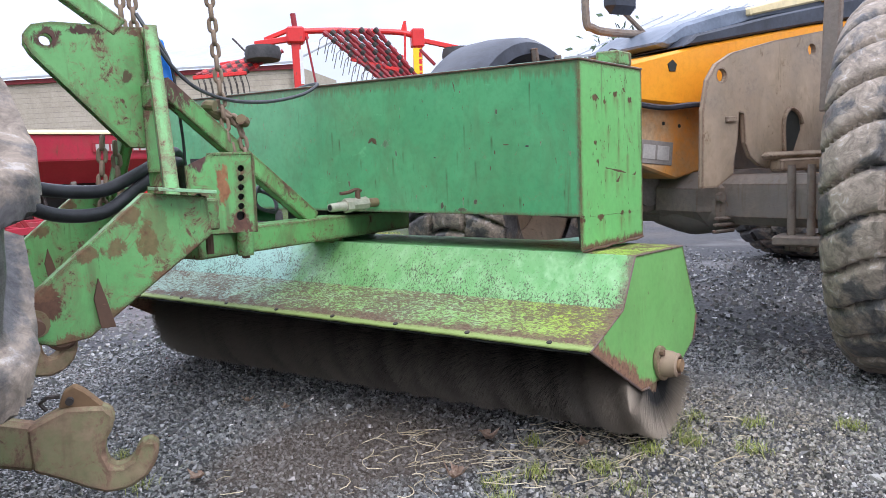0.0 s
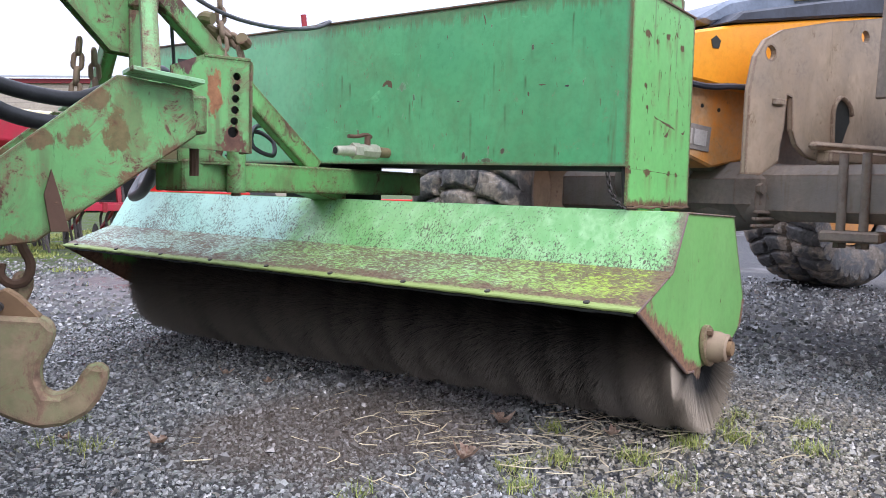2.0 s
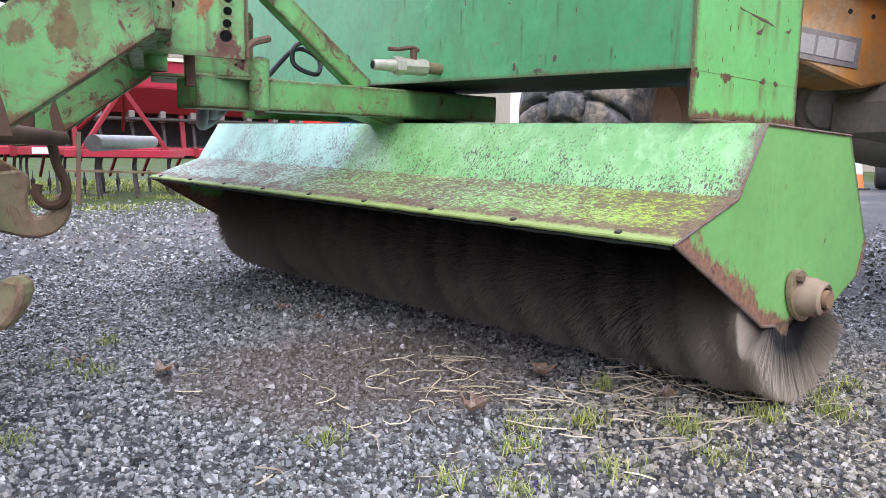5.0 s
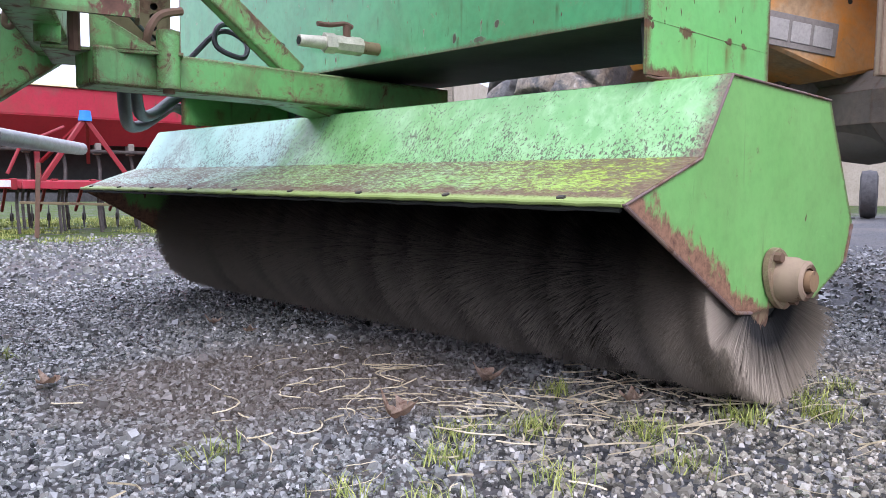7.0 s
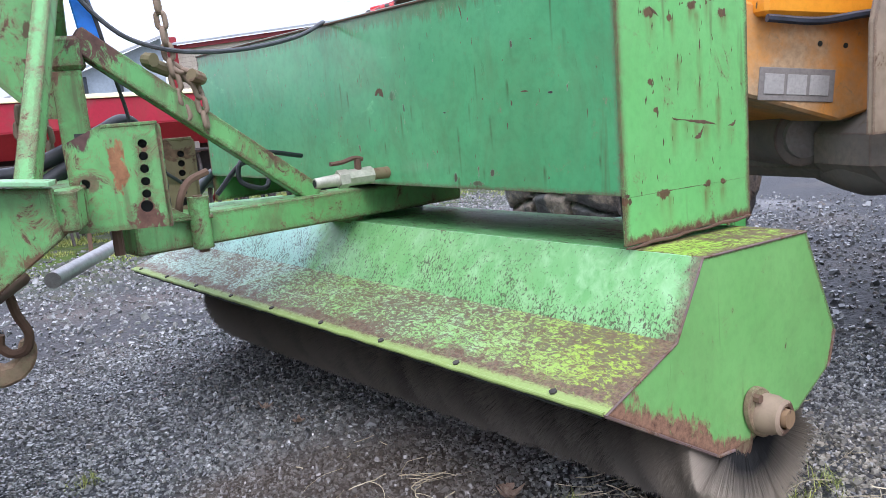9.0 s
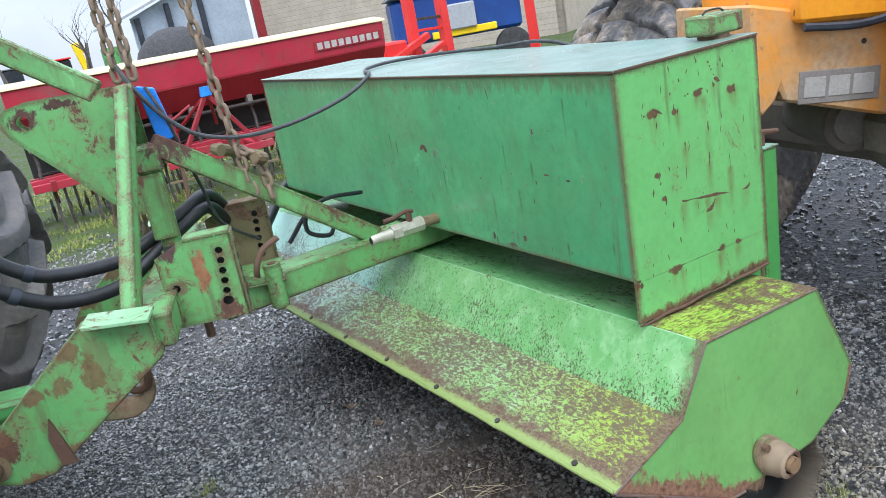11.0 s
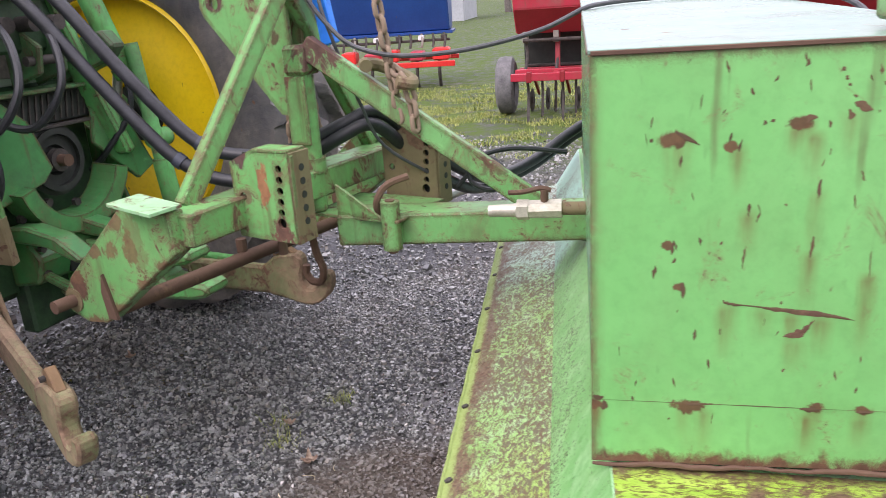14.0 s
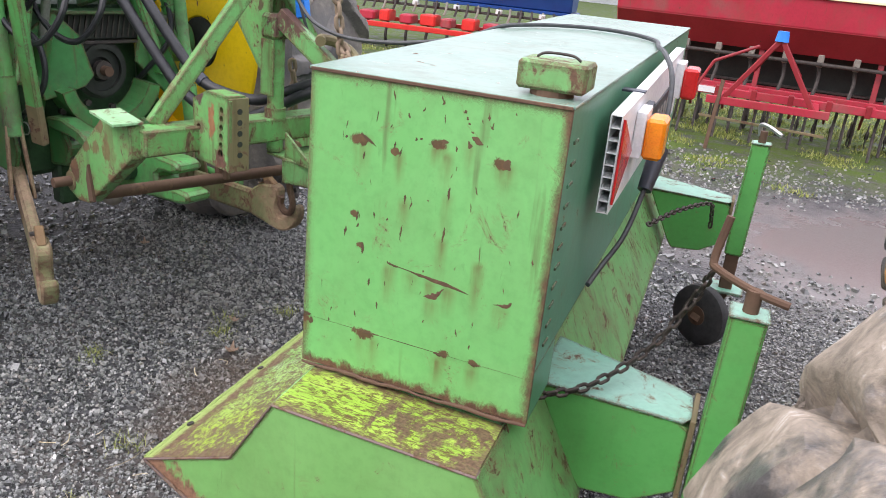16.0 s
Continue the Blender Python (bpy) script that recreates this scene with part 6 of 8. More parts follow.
tractor = thing("tractor", "green farm tractor with yellow wheels, its rear linkage lowered", "tractor", base=(0.6, 2.9, 0))
WZ, WR = 1.08, 1.08
for WU, v, nm in ((-1.395, 1.20, "far"), (-1.575, -1.15, "near")):
    wh = part("wheel", tr(moved(lathe([(0.58, -0.20), (0.595, -0.22), (0.615, -0.20), (0.60, -0.10), (0.58, 0.0), (0.60, 0.10), (0.615, 0.20), (0.595, 0.22), (0.58, 0.20)], 48), Matrix.Translation((WU, v, WZ)))), YELLOW_RIM, tractor, "yellow rear wheel with a muddy tyre", smooth=True)
    s = -1 if v > 0 else 1
    o = s * 0.09 if v > 0 else -s * 0.15
    part("disc", tr(moved(lathe([(0.0, o), (0.14, o), (0.16, o + s * 0.03), (0.34, o + s * 0.06), (0.50, o + s * 0.03), (0.585, o + s * 0.02), (0.585, o - s * 0.01), (0.0, o - s * 0.03)], 40), Matrix.Translation((WU, v, WZ)))), YELLOW_RIM, wh, smooth=True)
    ty = tyre_part(wh, (0, 0, 0), WR, 0.54, 0.60, 0.060, 20, "ag", RUBBER_TRACTOR if v > 0 else RUBBER_MUD)
    bmx = Matrix.Translation((-BASES[tractor])) @ MTR @ Matrix.Translation((WU, v, WZ)) @ Matrix.Translation(BASES[tractor])
    ty.matrix_basis = bmx
    part("axle_flange", tr(rod((WU, v + o, WZ), (WU, v + s * 0.12, WZ), 0.15, 24)), DARK_STEEL_SHADE, wh, smooth=True)
WU = -1.53
# rear housing and axle
hsg = part("rear_housing", tr(box((-1.62, -0.28, 0.55), (-0.98, 0.36, 1.34), 0.03)), TRACTOR_DARK, tractor, "rear transmission housing with green castings, deep shade put into its dark colour")
part("axle_tube", tr(rod((WU, -1.10, WZ), (WU, 1.05, WZ), 0.13, 20)), TRACTOR_SHADED, hsg, smooth=True)
PT = Matrix.Translation((-0.93, 0.085, 1.05)) @ Matrix.Rotation(radians(90), 4, "Z")
part("pto_ring", tr(moved(lathe([(0.100, 0.0), (0.112, 0.0), (0.118, -0.02), (0.122, -0.05), (0.100, -0.05), (0.100, 0.0)], 32), PT)), DARK_STEEL_SHADE, hsg, "casting round the power take-off, shade put into its near-black colour", smooth=True)
part("pto_recess", tr(moved(lathe([(0.0, -0.01), (0.05, -0.01), (0.06, -0.03), (0.14, -0.03)], 28), PT)), DARK_STEEL_SHADE, hsg, smooth=True)
part("pto_shaft", tr(rod((-0.95, 0.085, 1.05), (-0.83, 0.085, 1.05), 0.024, 12)), RUST, hsg, smooth=True)
part("pto_collar", tr(rod((-0.90, 0.085, 1.05), (-0.87, 0.085, 1.05), 0.045, 14)), DULL_IRON, hsg, smooth=True)
part("grille_plate", tr(box((-0.93, -0.09, 1.19), (-0.91, 0.33, 1.31), 0.004)), DARK_STEEL_SHADE, hsg)
part("grille_lip", tr(box((-1.00, -0.13, 1.31), (-0.86, 0.37, 1.325), 0.004)), TRACTOR_SHADED, hsg)
part("grille_lip", tr(box((-0.95, -0.11, 1.17), (-0.89, 0.35, 1.185), 0.003)), DULL_IRON, hsg)
for k in range(14):
    part("grille_bar", tr(bar((-0.905, -0.075 + k * 0.029, 1.20), (-0.905, -0.055 + k * 0.029, 1.30), 0.007, 0.006, 0)), DULL_IRON, hsg)
part("wing_plate", tr(prism([(-0.90, -0.14, 1.32), (-0.86, -0.05, 1.22), (-0.84, 0.0, 1.04), (-0.85, -0.04, 0.99), (-0.89, -0.22, 0.93), (-0.93, -0.30, 1.20)], (0.016, 0.004, 0), 0.002)), TRACTOR_SHADED, hsg)
part("wing_plate", tr(prism([(-0.90, 0.31, 1.33), (-0.86, 0.37, 1.28), (-0.82, 0.50, 0.95), (-0.84, 0.42, 0.90), (-0.90, 0.27, 1.08)], (0.016, 0.004, 0), 0.002)), TRACTOR_SHADED, hsg)
arc = [(-0.93, 0.085 + 0.27 * math.cos(radians(a)), 1.05 + 0.27 * math.sin(radians(a))) for a in range(195, 346, 10)]
arc += [(-0.93, 0.085 + 0.205 * math.cos(radians(a)), 1.05 + 0.205 * math.sin(radians(a))) for a in range(345, 194, -10)]
part("pto_shield", tr(prism(arc, (0.13, 0, -0.01), 0)), TRACTOR_SHADED, hsg, "curved green guard under the power take-off")
part("hitch_block", tr(prism([(-0.98, -0.16, 0.60), (-0.84, -0.16, 0.62), (-0.80, -0.16, 0.72), (-0.86, -0.16, 0.80), (-0.98, -0.16, 0.84)], (0, 0.46, 0), 0.012)), TRACTOR_SHADED, hsg)
part("hitch_pocket", tr(box((-0.84, -0.02, 0.63), (-0.815, 0.18, 0.71), 0.004)), DARK_STEEL_SHADE, hsg)
for v_ in (-0.13, 0.27):
    for z_ in (0.66, 0.76):
        part("bolt", tr(bolt((-0.825, v_, z_), 0.016, 0.016, (1, 0, 0))), DULL_IRON, hsg)
for k, (v0_, v1_) in enumerate(((-0.20, -0.24), (-0.05, -0.10), (0.30, 0.36))):
    part("steel_pipe", tr(tube(smooth_path([(-0.95, v0_, 1.74), (-0.90, v0_, 1.55), (-0.93, (v0_ + v1_) / 2, 1.40), (-0.92, v1_, 1.20), (-0.95, v1_, 0.95)], 5), 0.010, 7)), TRACTOR_DARK, hsg, smooth=True)
part("lift_ram", tr(rod((-0.86, 0.33, 1.74), (-0.80, 0.43, 1.34), 0.044, 16)), TRACTOR_GREEN, hsg, smooth=True)
part("ram_collar", tr(rod((-0.805, 0.42, 1.37), (-0.797, 0.435, 1.33), 0.050, 16)), TRACTOR_GREEN, hsg, smooth=True)
part("lift_rod_steel", tr(rod((-0.80, 0.43, 1.34), (-0.76, 0.51, 1.08), 0.021, 14)), STEEL, hsg, smooth=True)
part("ram_eye", tr(rod((-0.76, 0.46, 1.06), (-0.76, 0.56, 1.06), 0.040, 16)), TRACTOR_GREEN, hsg, smooth=True)
part("rock_arm", tr(bar((-0.92, 0.16, 1.78), (-0.84, 0.38, 1.02), 0.05, 0.11, 0.012, up=(1, 0, 0))), TRACTOR_GREEN, hsg)
part("rock_arm", tr(bar((-0.92, -0.18, 1.78), (-0.85, -0.36, 1.02), 0.05, 0.11, 0.012, up=(1, 0, 0))), TRACTOR_GREEN, hsg)
part("top_eye", tr(rod((-0.90, 0.26, 1.76), (-0.90, 0.42, 1.76), 0.055, 18)), TRACTOR_GREEN, hsg, smooth=True)
part("top_link_bracket", tr(prism([(-0.98, 0.03, 1.33), (-0.82, 0.03, 1.38), (-0.80, 0.03, 1.48), (-0.98, 0.03, 1.60)], (0, 0.025, 0), 0.006)), TRACTOR_SHADED, hsg)
part("top_link_bracket", tr(prism([(-0.98, 0.14, 1.33), (-0.82, 0.14, 1.38), (-0.80, 0.14, 1.48), (-0.98, 0.14, 1.60)], (0, 0.025, 0), 0.006)), TRACTOR_SHADED, hsg)
part("bracket_pin", tr(rod((-0.84, 0.0, 1.43), (-0.84, 0.20, 1.43), 0.018, 12)), DULL_IRON, hsg, smooth=True)
jaw = [(-1.0, 0.47), (-0.62, 0.505), (-0.32, 0.520), (-0.255, 0.535), (-0.235, 0.562), (-0.255, 0.585), (-0.32, 0.590), (-0.42, 0.582), (-0.465, 0.600), (-0.470, 0.630), (-0.44, 0.652), (-0.36, 0.655), (-0.31, 0.668), (-0.298, 0.695), (-0.33, 0.718), (-0.48, 0.726), (-0.60, 0.715), (-0.75, 0.735), (-1.0, 0.74)]
part("hitch_hook", tr(prism([(u_, 0.055, z_) for u_, z_ in jaw], (0, 0.14, 0), 0.016)), TRACTOR_GREEN, hsg, "green pick-up hitch with an open jaw")
part("hook_boss", tr(rod((-0.66, 0.02, 0.62), (-0.66, 0.23, 0.62), 0.055, 18)), TRACTOR_DARK, hsg, smooth=True)
part("hook_pin", tr(rod((-0.66, 0.0, 0.62), (-0.66, 0.25, 0.62), 0.022, 12)), DULL_IRON, hsg, smooth=True)
part("hitch_frame", tr(box((-1.02, -0.14, 0.40), (-0.94, 0.20, 0.66), 0.012)), TRACTOR_DARK, hsg)
for v in (-0.30, 0.32):
    part("side_plate", tr(prism([(-1.10, v * 1.25, 0.62), (-0.90, v * 1.25, 0.60), (-0.86, v * 1.25, 0.72), (-0.92, v * 1.25, 0.90), (-1.0, v * 1.25, 1.10), (-1.10, v * 1.25, 1.15)], (0, 0.02, 0), 0.004)), TRACTOR_SHADED, hsg)
    part("rock_shaft_arm", tr(prism([(-1.25, v - 0.05, 1.34), (-1.12, v - 0.05, 1.44), (-0.74, v - 0.05, 1.52), (-0.68, v - 0.05, 1.46), (-0.74, v - 0.05, 1.40), (-1.08, v - 0.05, 1.28), (-1.20, v - 0.05, 1.24)], (0, 0.07, 0), 0.01)), TRACTOR_SHADED, hsg)
    part("assist_ram", tr(rod((-1.05, v + 0.09, 0.66), (-0.86, v + 0.09, 1.22), 0.040, 16)), TRACTOR_SHADED, hsg, smooth=True)
    part("ram_rod", tr(rod((-0.86, v + 0.09, 1.22), (-0.80, v + 0.09, 1.42), 0.020, 14)), STEEL, hsg, smooth=True)
part("valve_block", tr(box((-1.10, -0.24, 1.46), (-0.88, 0.22, 1.76), 0.012)), TRACTOR_DARK, hsg)
for k in range(4):
    part("coupler", tr(rod((-0.88, -0.18 + k * 0.11, 1.56), (-0.80, -0.18 + k * 0.11, 1.56), 0.028, 14)), DULL_IRON, hsg, smooth=True)
    part("coupler", tr(rod((-0.88, -0.18 + k * 0.11, 1.67), (-0.80, -0.18 + k * 0.11, 1.67), 0.028, 14)), DULL_IRON, hsg, smooth=True)
# latch levers, ball ends and small castings under the power take-off
ball = [(0.04 * math.sin(radians(a_)), -0.04 * math.cos(radians(a_))) for a_ in range(0, 181, 20)]
for u_, v_, z_, r_ in ((-0.60, -0.16, 0.60, 1.0), (-0.66, -0.05, 0.50, 1.2), (-0.70, 0.22, 0.78, 0.8), (-0.62, 0.30, 0.66, 0.9)):
    part("ball_end", tr(moved(lathe(ball, 14), Matrix.Translation((u_, v_, z_)) @ Matrix.Scale(r_, 4))), GREY_AXLE, hsg, smooth=True)
    part("ball_stem", tr(rod((u_, v_, z_), (u_ - 0.22, v_ + 0.03, z_ + 0.05), 0.020, 10)), TRACTOR_SHADED, hsg, smooth=True)
for v_, z_ in ((-0.20, 0.84), (0.06, 0.80)):
    part("latch_lever", tr(prism([(-0.90, v_, z_ - 0.04), (-0.72, v_, z_ - 0.05), (-0.58, v_, z_ - 0.10), (-0.55, v_, z_ - 0.085), (-0.66, v_, z_ - 0.01), (-0.80, v_, z_ + 0.02), (-0.92, v_, z_ + 0.01)], (0, 0.09, 0), 0.008)), TRACTOR_SHADED, hsg)
for k in range(5):
    part("bolt", tr(bolt((-0.90, -0.26 + 0.13 * k, 0.90 - 0.03 * (k % 2)), 0.017, 0.02, (1, 0, 0))), DULL_IRON, hsg)
for k, (v_, z_) in enumerate(((-0.30, 0.98), (0.36, 1.16), (-0.28, 1.40))):
    part("hose_stub", tr(tube(smooth_path([(-0.95, v_, z_ + 0.30), (-0.80, v_ + 0.03, z_ + 0.22), (-0.76, v_ + 0.02, z_ + 0.05), (-0.86, v_ - 0.05, z_ - 0.12), (-0.96, v_ - 0.06, z_ - 0.20)], 6), 0.013, 8)), HOSE, hsg, smooth=True)
# cab rear wall and fenders above
cab = part("cab", tr(box((-2.9, -0.62, 1.80), (-1.45, 0.66, 2.02), 0.03)), TRACTOR_DARK, tractor, "dark cab floor and rear panel")
part("rear_window_frame", tr(box((-1.53, -0.62, 2.02), (-1.47, 0.66, 2.10), 0.01)), BLACK_PLASTIC, cab)
part("rear_glass", tr(box((-1.515, -0.60, 2.10), (-1.505, 0.64, 2.85), 0)), GLASS_DARK, cab)
part("roof", tr(box((-2.95, -0.66, 2.86), (-1.40, 0.70, 2.98), 0.05)), TRACTOR_GREEN, cab)
for v in (-0.70, 0.72):
    part("pillar", tr(bar((-1.50, v * 0.85, 2.0), (-1.50, v * 0.85, 2.9), 0.06, 0.06, 0.01)), BLACK_PLASTIC, cab)
for v0, v1, fr, fa in ((0.72, 1.52, 1.30, 38), (-1.00, -0.76, 1.15, 62)):
    arcs = [[(WU + r * math.cos(radians(fa + k * (152 - fa) / 16)), v0, WZ + r * math.sin(radians(fa + k * (152 - fa) / 16))) for k in range(17)] for r in (fr, fr - 0.025)]
    fen = part("fender", tr(prism(arcs[0] + arcs[1][::-1], (0, v1 - v0, 0), 0.004)), GREY_PLASTIC, cab, "smooth grey rear mudguard, sky reflection put into its bluish colour", smooth=True)
    ca, sa = math.cos(radians(fa)), math.sin(radians(fa))
    part("rolled_lip", tr(rod((WU + (fr - 0.02) * ca, v0, WZ + (fr - 0.02) * sa), (WU + (fr - 0.02) * ca, v1, WZ + (fr - 0.02) * sa), 0.028, 14)), GREY_PLASTIC, fen, smooth=True)
part("bonnet", tr(box((-4.9, -0.42, 1.15), (-2.6, 0.46, 1.95), 0.06)), TRACTOR_GREEN, tractor)
for v in (-1.0, 1.0):
    fw = part("front_wheel", tr(moved(lathe([(0.0, 0.03), (0.33, 0.05), (0.36, 0.0), (0.33, -0.05), (0.0, -0.03)], 28), Matrix.Translation((-4.2, v, 0.68)))), YELLOW_RIM, tractor, smooth=True)
    ty = tyre_part(fw, (0, 0, 0), 0.68, 0.42, 0.36, 0.045, 16, "ag", RUBBER_MUD, 40)
    ty.matrix_basis = Matrix.Translation((-BASES[tractor])) @ MTR @ Matrix.Translation((-4.2, v, 0.68)) @ Matrix.Translation(BASES[tractor])

# lower links with claw hooks and lift rods


def lower_link(p0, p1, share, lift, label):
    """A lower link from the tractor at p0 to its claw at p1, with the lift rod's top at lift."""
    p0, p1 = Vector(p0), Vector(p1)
    d = (p1 - p0).normalized()
    side = d.cross(Vector((0, 0, 1))).normalized()
    up = side.cross(d).normalized()
    lk = part("lower_link", bar(p0, p1 - d * 0.15 - up * 0.025, 0.050, 0.125, 0.012), LINK_MUD, tractor, label)

    def at(a, h):
        return p1 + d * a + up * h - side * 0.026
    claw = [at(a, h) for a, h in ((-0.136, 0.070), (-0.106, 0.091), (-0.015, 0.105), (0.011, 0.087), (0.015, 0.050), (0.003, 0.014), (0.007, -0.023), (0.027, -0.053), (0.054, -0.051),
                                  (0.079, -0.028), (0.084, 0.007), (0.099, 0.025), (0.129, 0.027), (0.140, 0.007), (0.137, -0.035), (0.119, -0.076), (0.080, -0.110), (0.030, -0.125),
                                  (-0.016, -0.118), (-0.080, -0.100), (-0.157, -0.085), (-0.190, 0.027))]
    claw = [q - side * 0.006 for q in claw]
    part("claw", prism(claw, side * 0.064, 0.009), LINK_MUD, lk, "claw end with a rusted latch")
    part("latch", prism([at(a, h) + side * 0.010 for a, h in ((-0.125, 0.085), (-0.120, 0.130), (-0.098, 0.149), (-0.070, 0.138), (-0.018, 0.104), (-0.050, 0.088))], side * 0.034, 0.004), RUST_FLAKE, lk, "orange-rusted latch")
    part("latch_pin", rod(at(-0.10, 0.11) - side * 0.006, at(-0.10, 0.11) + side * 0.060, 0.010, 10), DULL_IRON, lk, smooth=True)
    part("spring_clip", tube([at(-0.155, 0.062) - side * 0.004, at(-0.175, 0.078) - side * 0.004, at(-0.160, 0.098), at(-0.130, 0.105)], 0.006, 6), DULL_IRON, lk, smooth=True)
    for a, h in ((-0.035, 0.055), (-0.052, 0.009), (-0.085, 0.085), (-0.260, -0.007)):
        part("rivet_hole", rod(at(a, h) - side * 0.0005, at(a, h) - side * 0.002, 0.008, 10), DARK_STEEL_SHADE, lk)
    joint = p0 + (p1 - p0) * share
    top = Vector(lift)
    e = (top - joint).normalized()
    lr = part("lift_rod", rod(joint + e * 0.34, top, 0.030, 14), TRACTOR_GREEN, tractor, "green lift rod with a yoke and a spring pin", smooth=True)
    part("lower_barrel", rod(joint + e * 0.24, joint + e * 0.50, 0.040, 14), TRACTOR_GREEN, lr, smooth=True)
    for s in (-1, 1):
        part("yoke_leg", bar(joint + e * 0.29 + side * s * 0.026, joint - e * 0.045 + side * s * 0.046, 0.058, 0.016, 0.005, up=side), LINK_MUD, lr)
    part("yoke_pin", rod(joint - side * 0.070, joint + side * 0.070, 0.018, 10), DULL_IRON, lr, smooth=True)
    part("spring_pin", ring_plate(joint + e * 0.27 - side * 0.045, 0.030, 0.025, 0.005), STEEL, lr, smooth=True)
    return lk


def tw(u, v, z):
    return MTR @ Vector((u, v, z))


lower_link((0.45, 2.40, 0.64), (1.200, 1.866, 0.412), 0.33, (0.63, 2.23, 1.66), "muddy lower link with an open claw hook, swung outwards")
lower_link(tw(-1.25, 0.40, 0.50), (1.565, 2.965, 0.475), 0.52, tw(-0.74, 0.42, 1.46), "muddy lower link with an open claw hook")
part("check_bar", bar((0.756, 2.294, 0.777), (0.851, 2.115, 1.758), 0.035, 0.07, 0.006), TRACTOR_GREEN, tractor, "green check bar with a rusty foot")
part("bar_foot", bar((0.755, 2.295, 0.769), (0.773, 2.262, 0.952), 0.038, 0.073, 0.006), RUST_PALE, tractor)
part("stabiliser", tr(rod((-1.15, 0.52, 0.55), (-0.45, 0.56, 0.50), 0.022, 12)), TRACTOR_GREEN, tractor, smooth=True)
part("top_link", hd(bar((0.02, 0.10, 1.660), (-0.366, 0.10, 1.947), 0.055, 0.075, 0.006)), GREEN_FRAME, sweeper, "green bar rising from the mast towards the tractor")
hook_chain = hd(tube(smooth_path([(-0.215, 0.42, 0.70), (-0.20, 0.42, 0.62), (-0.175, 0.42, 0.555), (-0.19, 0.42, 0.50), (-0.235, 0.42, 0.49), (-0.265, 0.42, 0.52), (-0.262, 0.42, 0.56)], 6), [0.016] * 37, 8))
part("hanging_hook", hook_chain, RUST, tie, "rusted hook hanging from the cross tube", smooth=True)
for a in (-0.05, 0.12):
    solid("control_hose", tr(tube(smooth_path([(-0.80, a - 0.10, 1.60), (-0.62, a - 0.18, 1.50), (-0.55, a - 0.25, 1.35), (-0.66, a - 0.30, 1.22), (-0.82, a - 0.34, 1.28), (-0.92, a - 0.38, 1.50), (-0.95, a - 0.4, 1.80)], 7), 0.014, 8)),
          HOSE, "looping black hydraulic hose at the tractor's rear", "hose", group="tractor hoses", smooth=True)

# ---------------------------------------------------------------- orange loading machine
MJ = pose(4.48, 1.54, 0, 0, 0, -25)


def jc(b):
    return moved(b, MJ)


loader = thing("loading_machine", "big dirty orange loading machine with heavy tyres", "vehicle", base=(5.6, 1.2, 0))
WHEELS = [(4.49, 0.20, -1.0), (5.10, 3.00, 0.0), (7.65, -0.75, -25.0), (8.75, 1.75, -25.0)]
for x, y, turn in WHEELS:
    R = 0.915 if y < 1 and x < 5 else 0.84
    mw = pose(x, y, R, 0, 0, turn)
    wh = part("wheel", moved(lathe([(0.0, 0.05), (0.26, 0.06), (0.34, 0.16), (0.44, 0.26), (0.46, 0.0), (0.44, -0.26), (0.34, -0.16), (0.26, -0.06), (0.0, -0.05)], 36), mw), GREY_PLATE if y > 2 else ORANGE, loader, "orange wheel with a worn muddy block-tread tyre", smooth=True)
    ty = tyre_part(wh, (0, 0, 0), R, 0.80, 0.45, 0.052, 29, "block", RUBBER_CAKED if y < 1 else RUBBER_MUD, 72)
    ty.matrix_basis = Matrix.Translation(-BASES[loader]) @ mw @ Matrix.Translation(BASES[loader])
axl = part("front_axle", bar((4.55, 0.62, 0.84), (5.05, 2.62, 0.84), 0.26, 0.28, 0.05), GREY_AXLE, loader, "dusty grey axle housing")
part("axle_block", jc(box((0.08, -0.20, 0.69), (1.05, 0.30, 1.00), 0.09)), GREY_AXLE, axl)
part("lower_rib", jc(box((0.30, -0.215, 0.80), (0.62, -0.19, 0.88), 0.006)), GREY_AXLE, axl)
dif = moved(lathe([(0.0, -0.30), (0.13, -0.27), (0.16, -0.12), (0.175, 0.0), (0.16, 0.12), (0.13, 0.27), (0.0, 0.30)], 24), Matrix.Translation((0.27, 0.08, 0.80)))
part("differential", jc(dif), GREY_AXLE, axl, smooth=True)
part("nose_casting", jc(rod((0.06, 0.26, 0.896), (0.12, 0.7, 0.896), 0.13, 22)), GREY_AXLE, axl, smooth=True)
part("hub_cap", jc(rod((0.057, 0.235, 0.896), (0.06, 0.262, 0.896), 0.092, 24)), PATCH_GREY, axl, smooth=True)
for k in range(3):
    part("casting_rib", jc(box((0.10 + 0.01 * k, -0.225, 0.66 + 0.035 * k), (0.26, -0.195, 0.68 + 0.035 * k), 0.006)), GREY_AXLE, axl)
part("drain_plug", jc(rod((0.16, -0.225, 0.86), (0.16, -0.195, 0.86), 0.03, 6)), GREY_AXLE, axl)
for x_, y_ in ((4.475, 0.90), (4.455, 0.80)):
    part("u_bolt", rod((x_, y_, 0.66), (x_, y_, 1.03), 0.021, 12), GREY_AXLE, axl, smooth=True)
    part("nut", rod((x_, y_, 0.585), (x_, y_, 0.612), 0.031, 6), GREY_AXLE, axl)
part("bolt_plate", box((4.40, 0.72, 0.612), (4.60, 0.98, 0.665), 0.01), GREY_AXLE, axl)
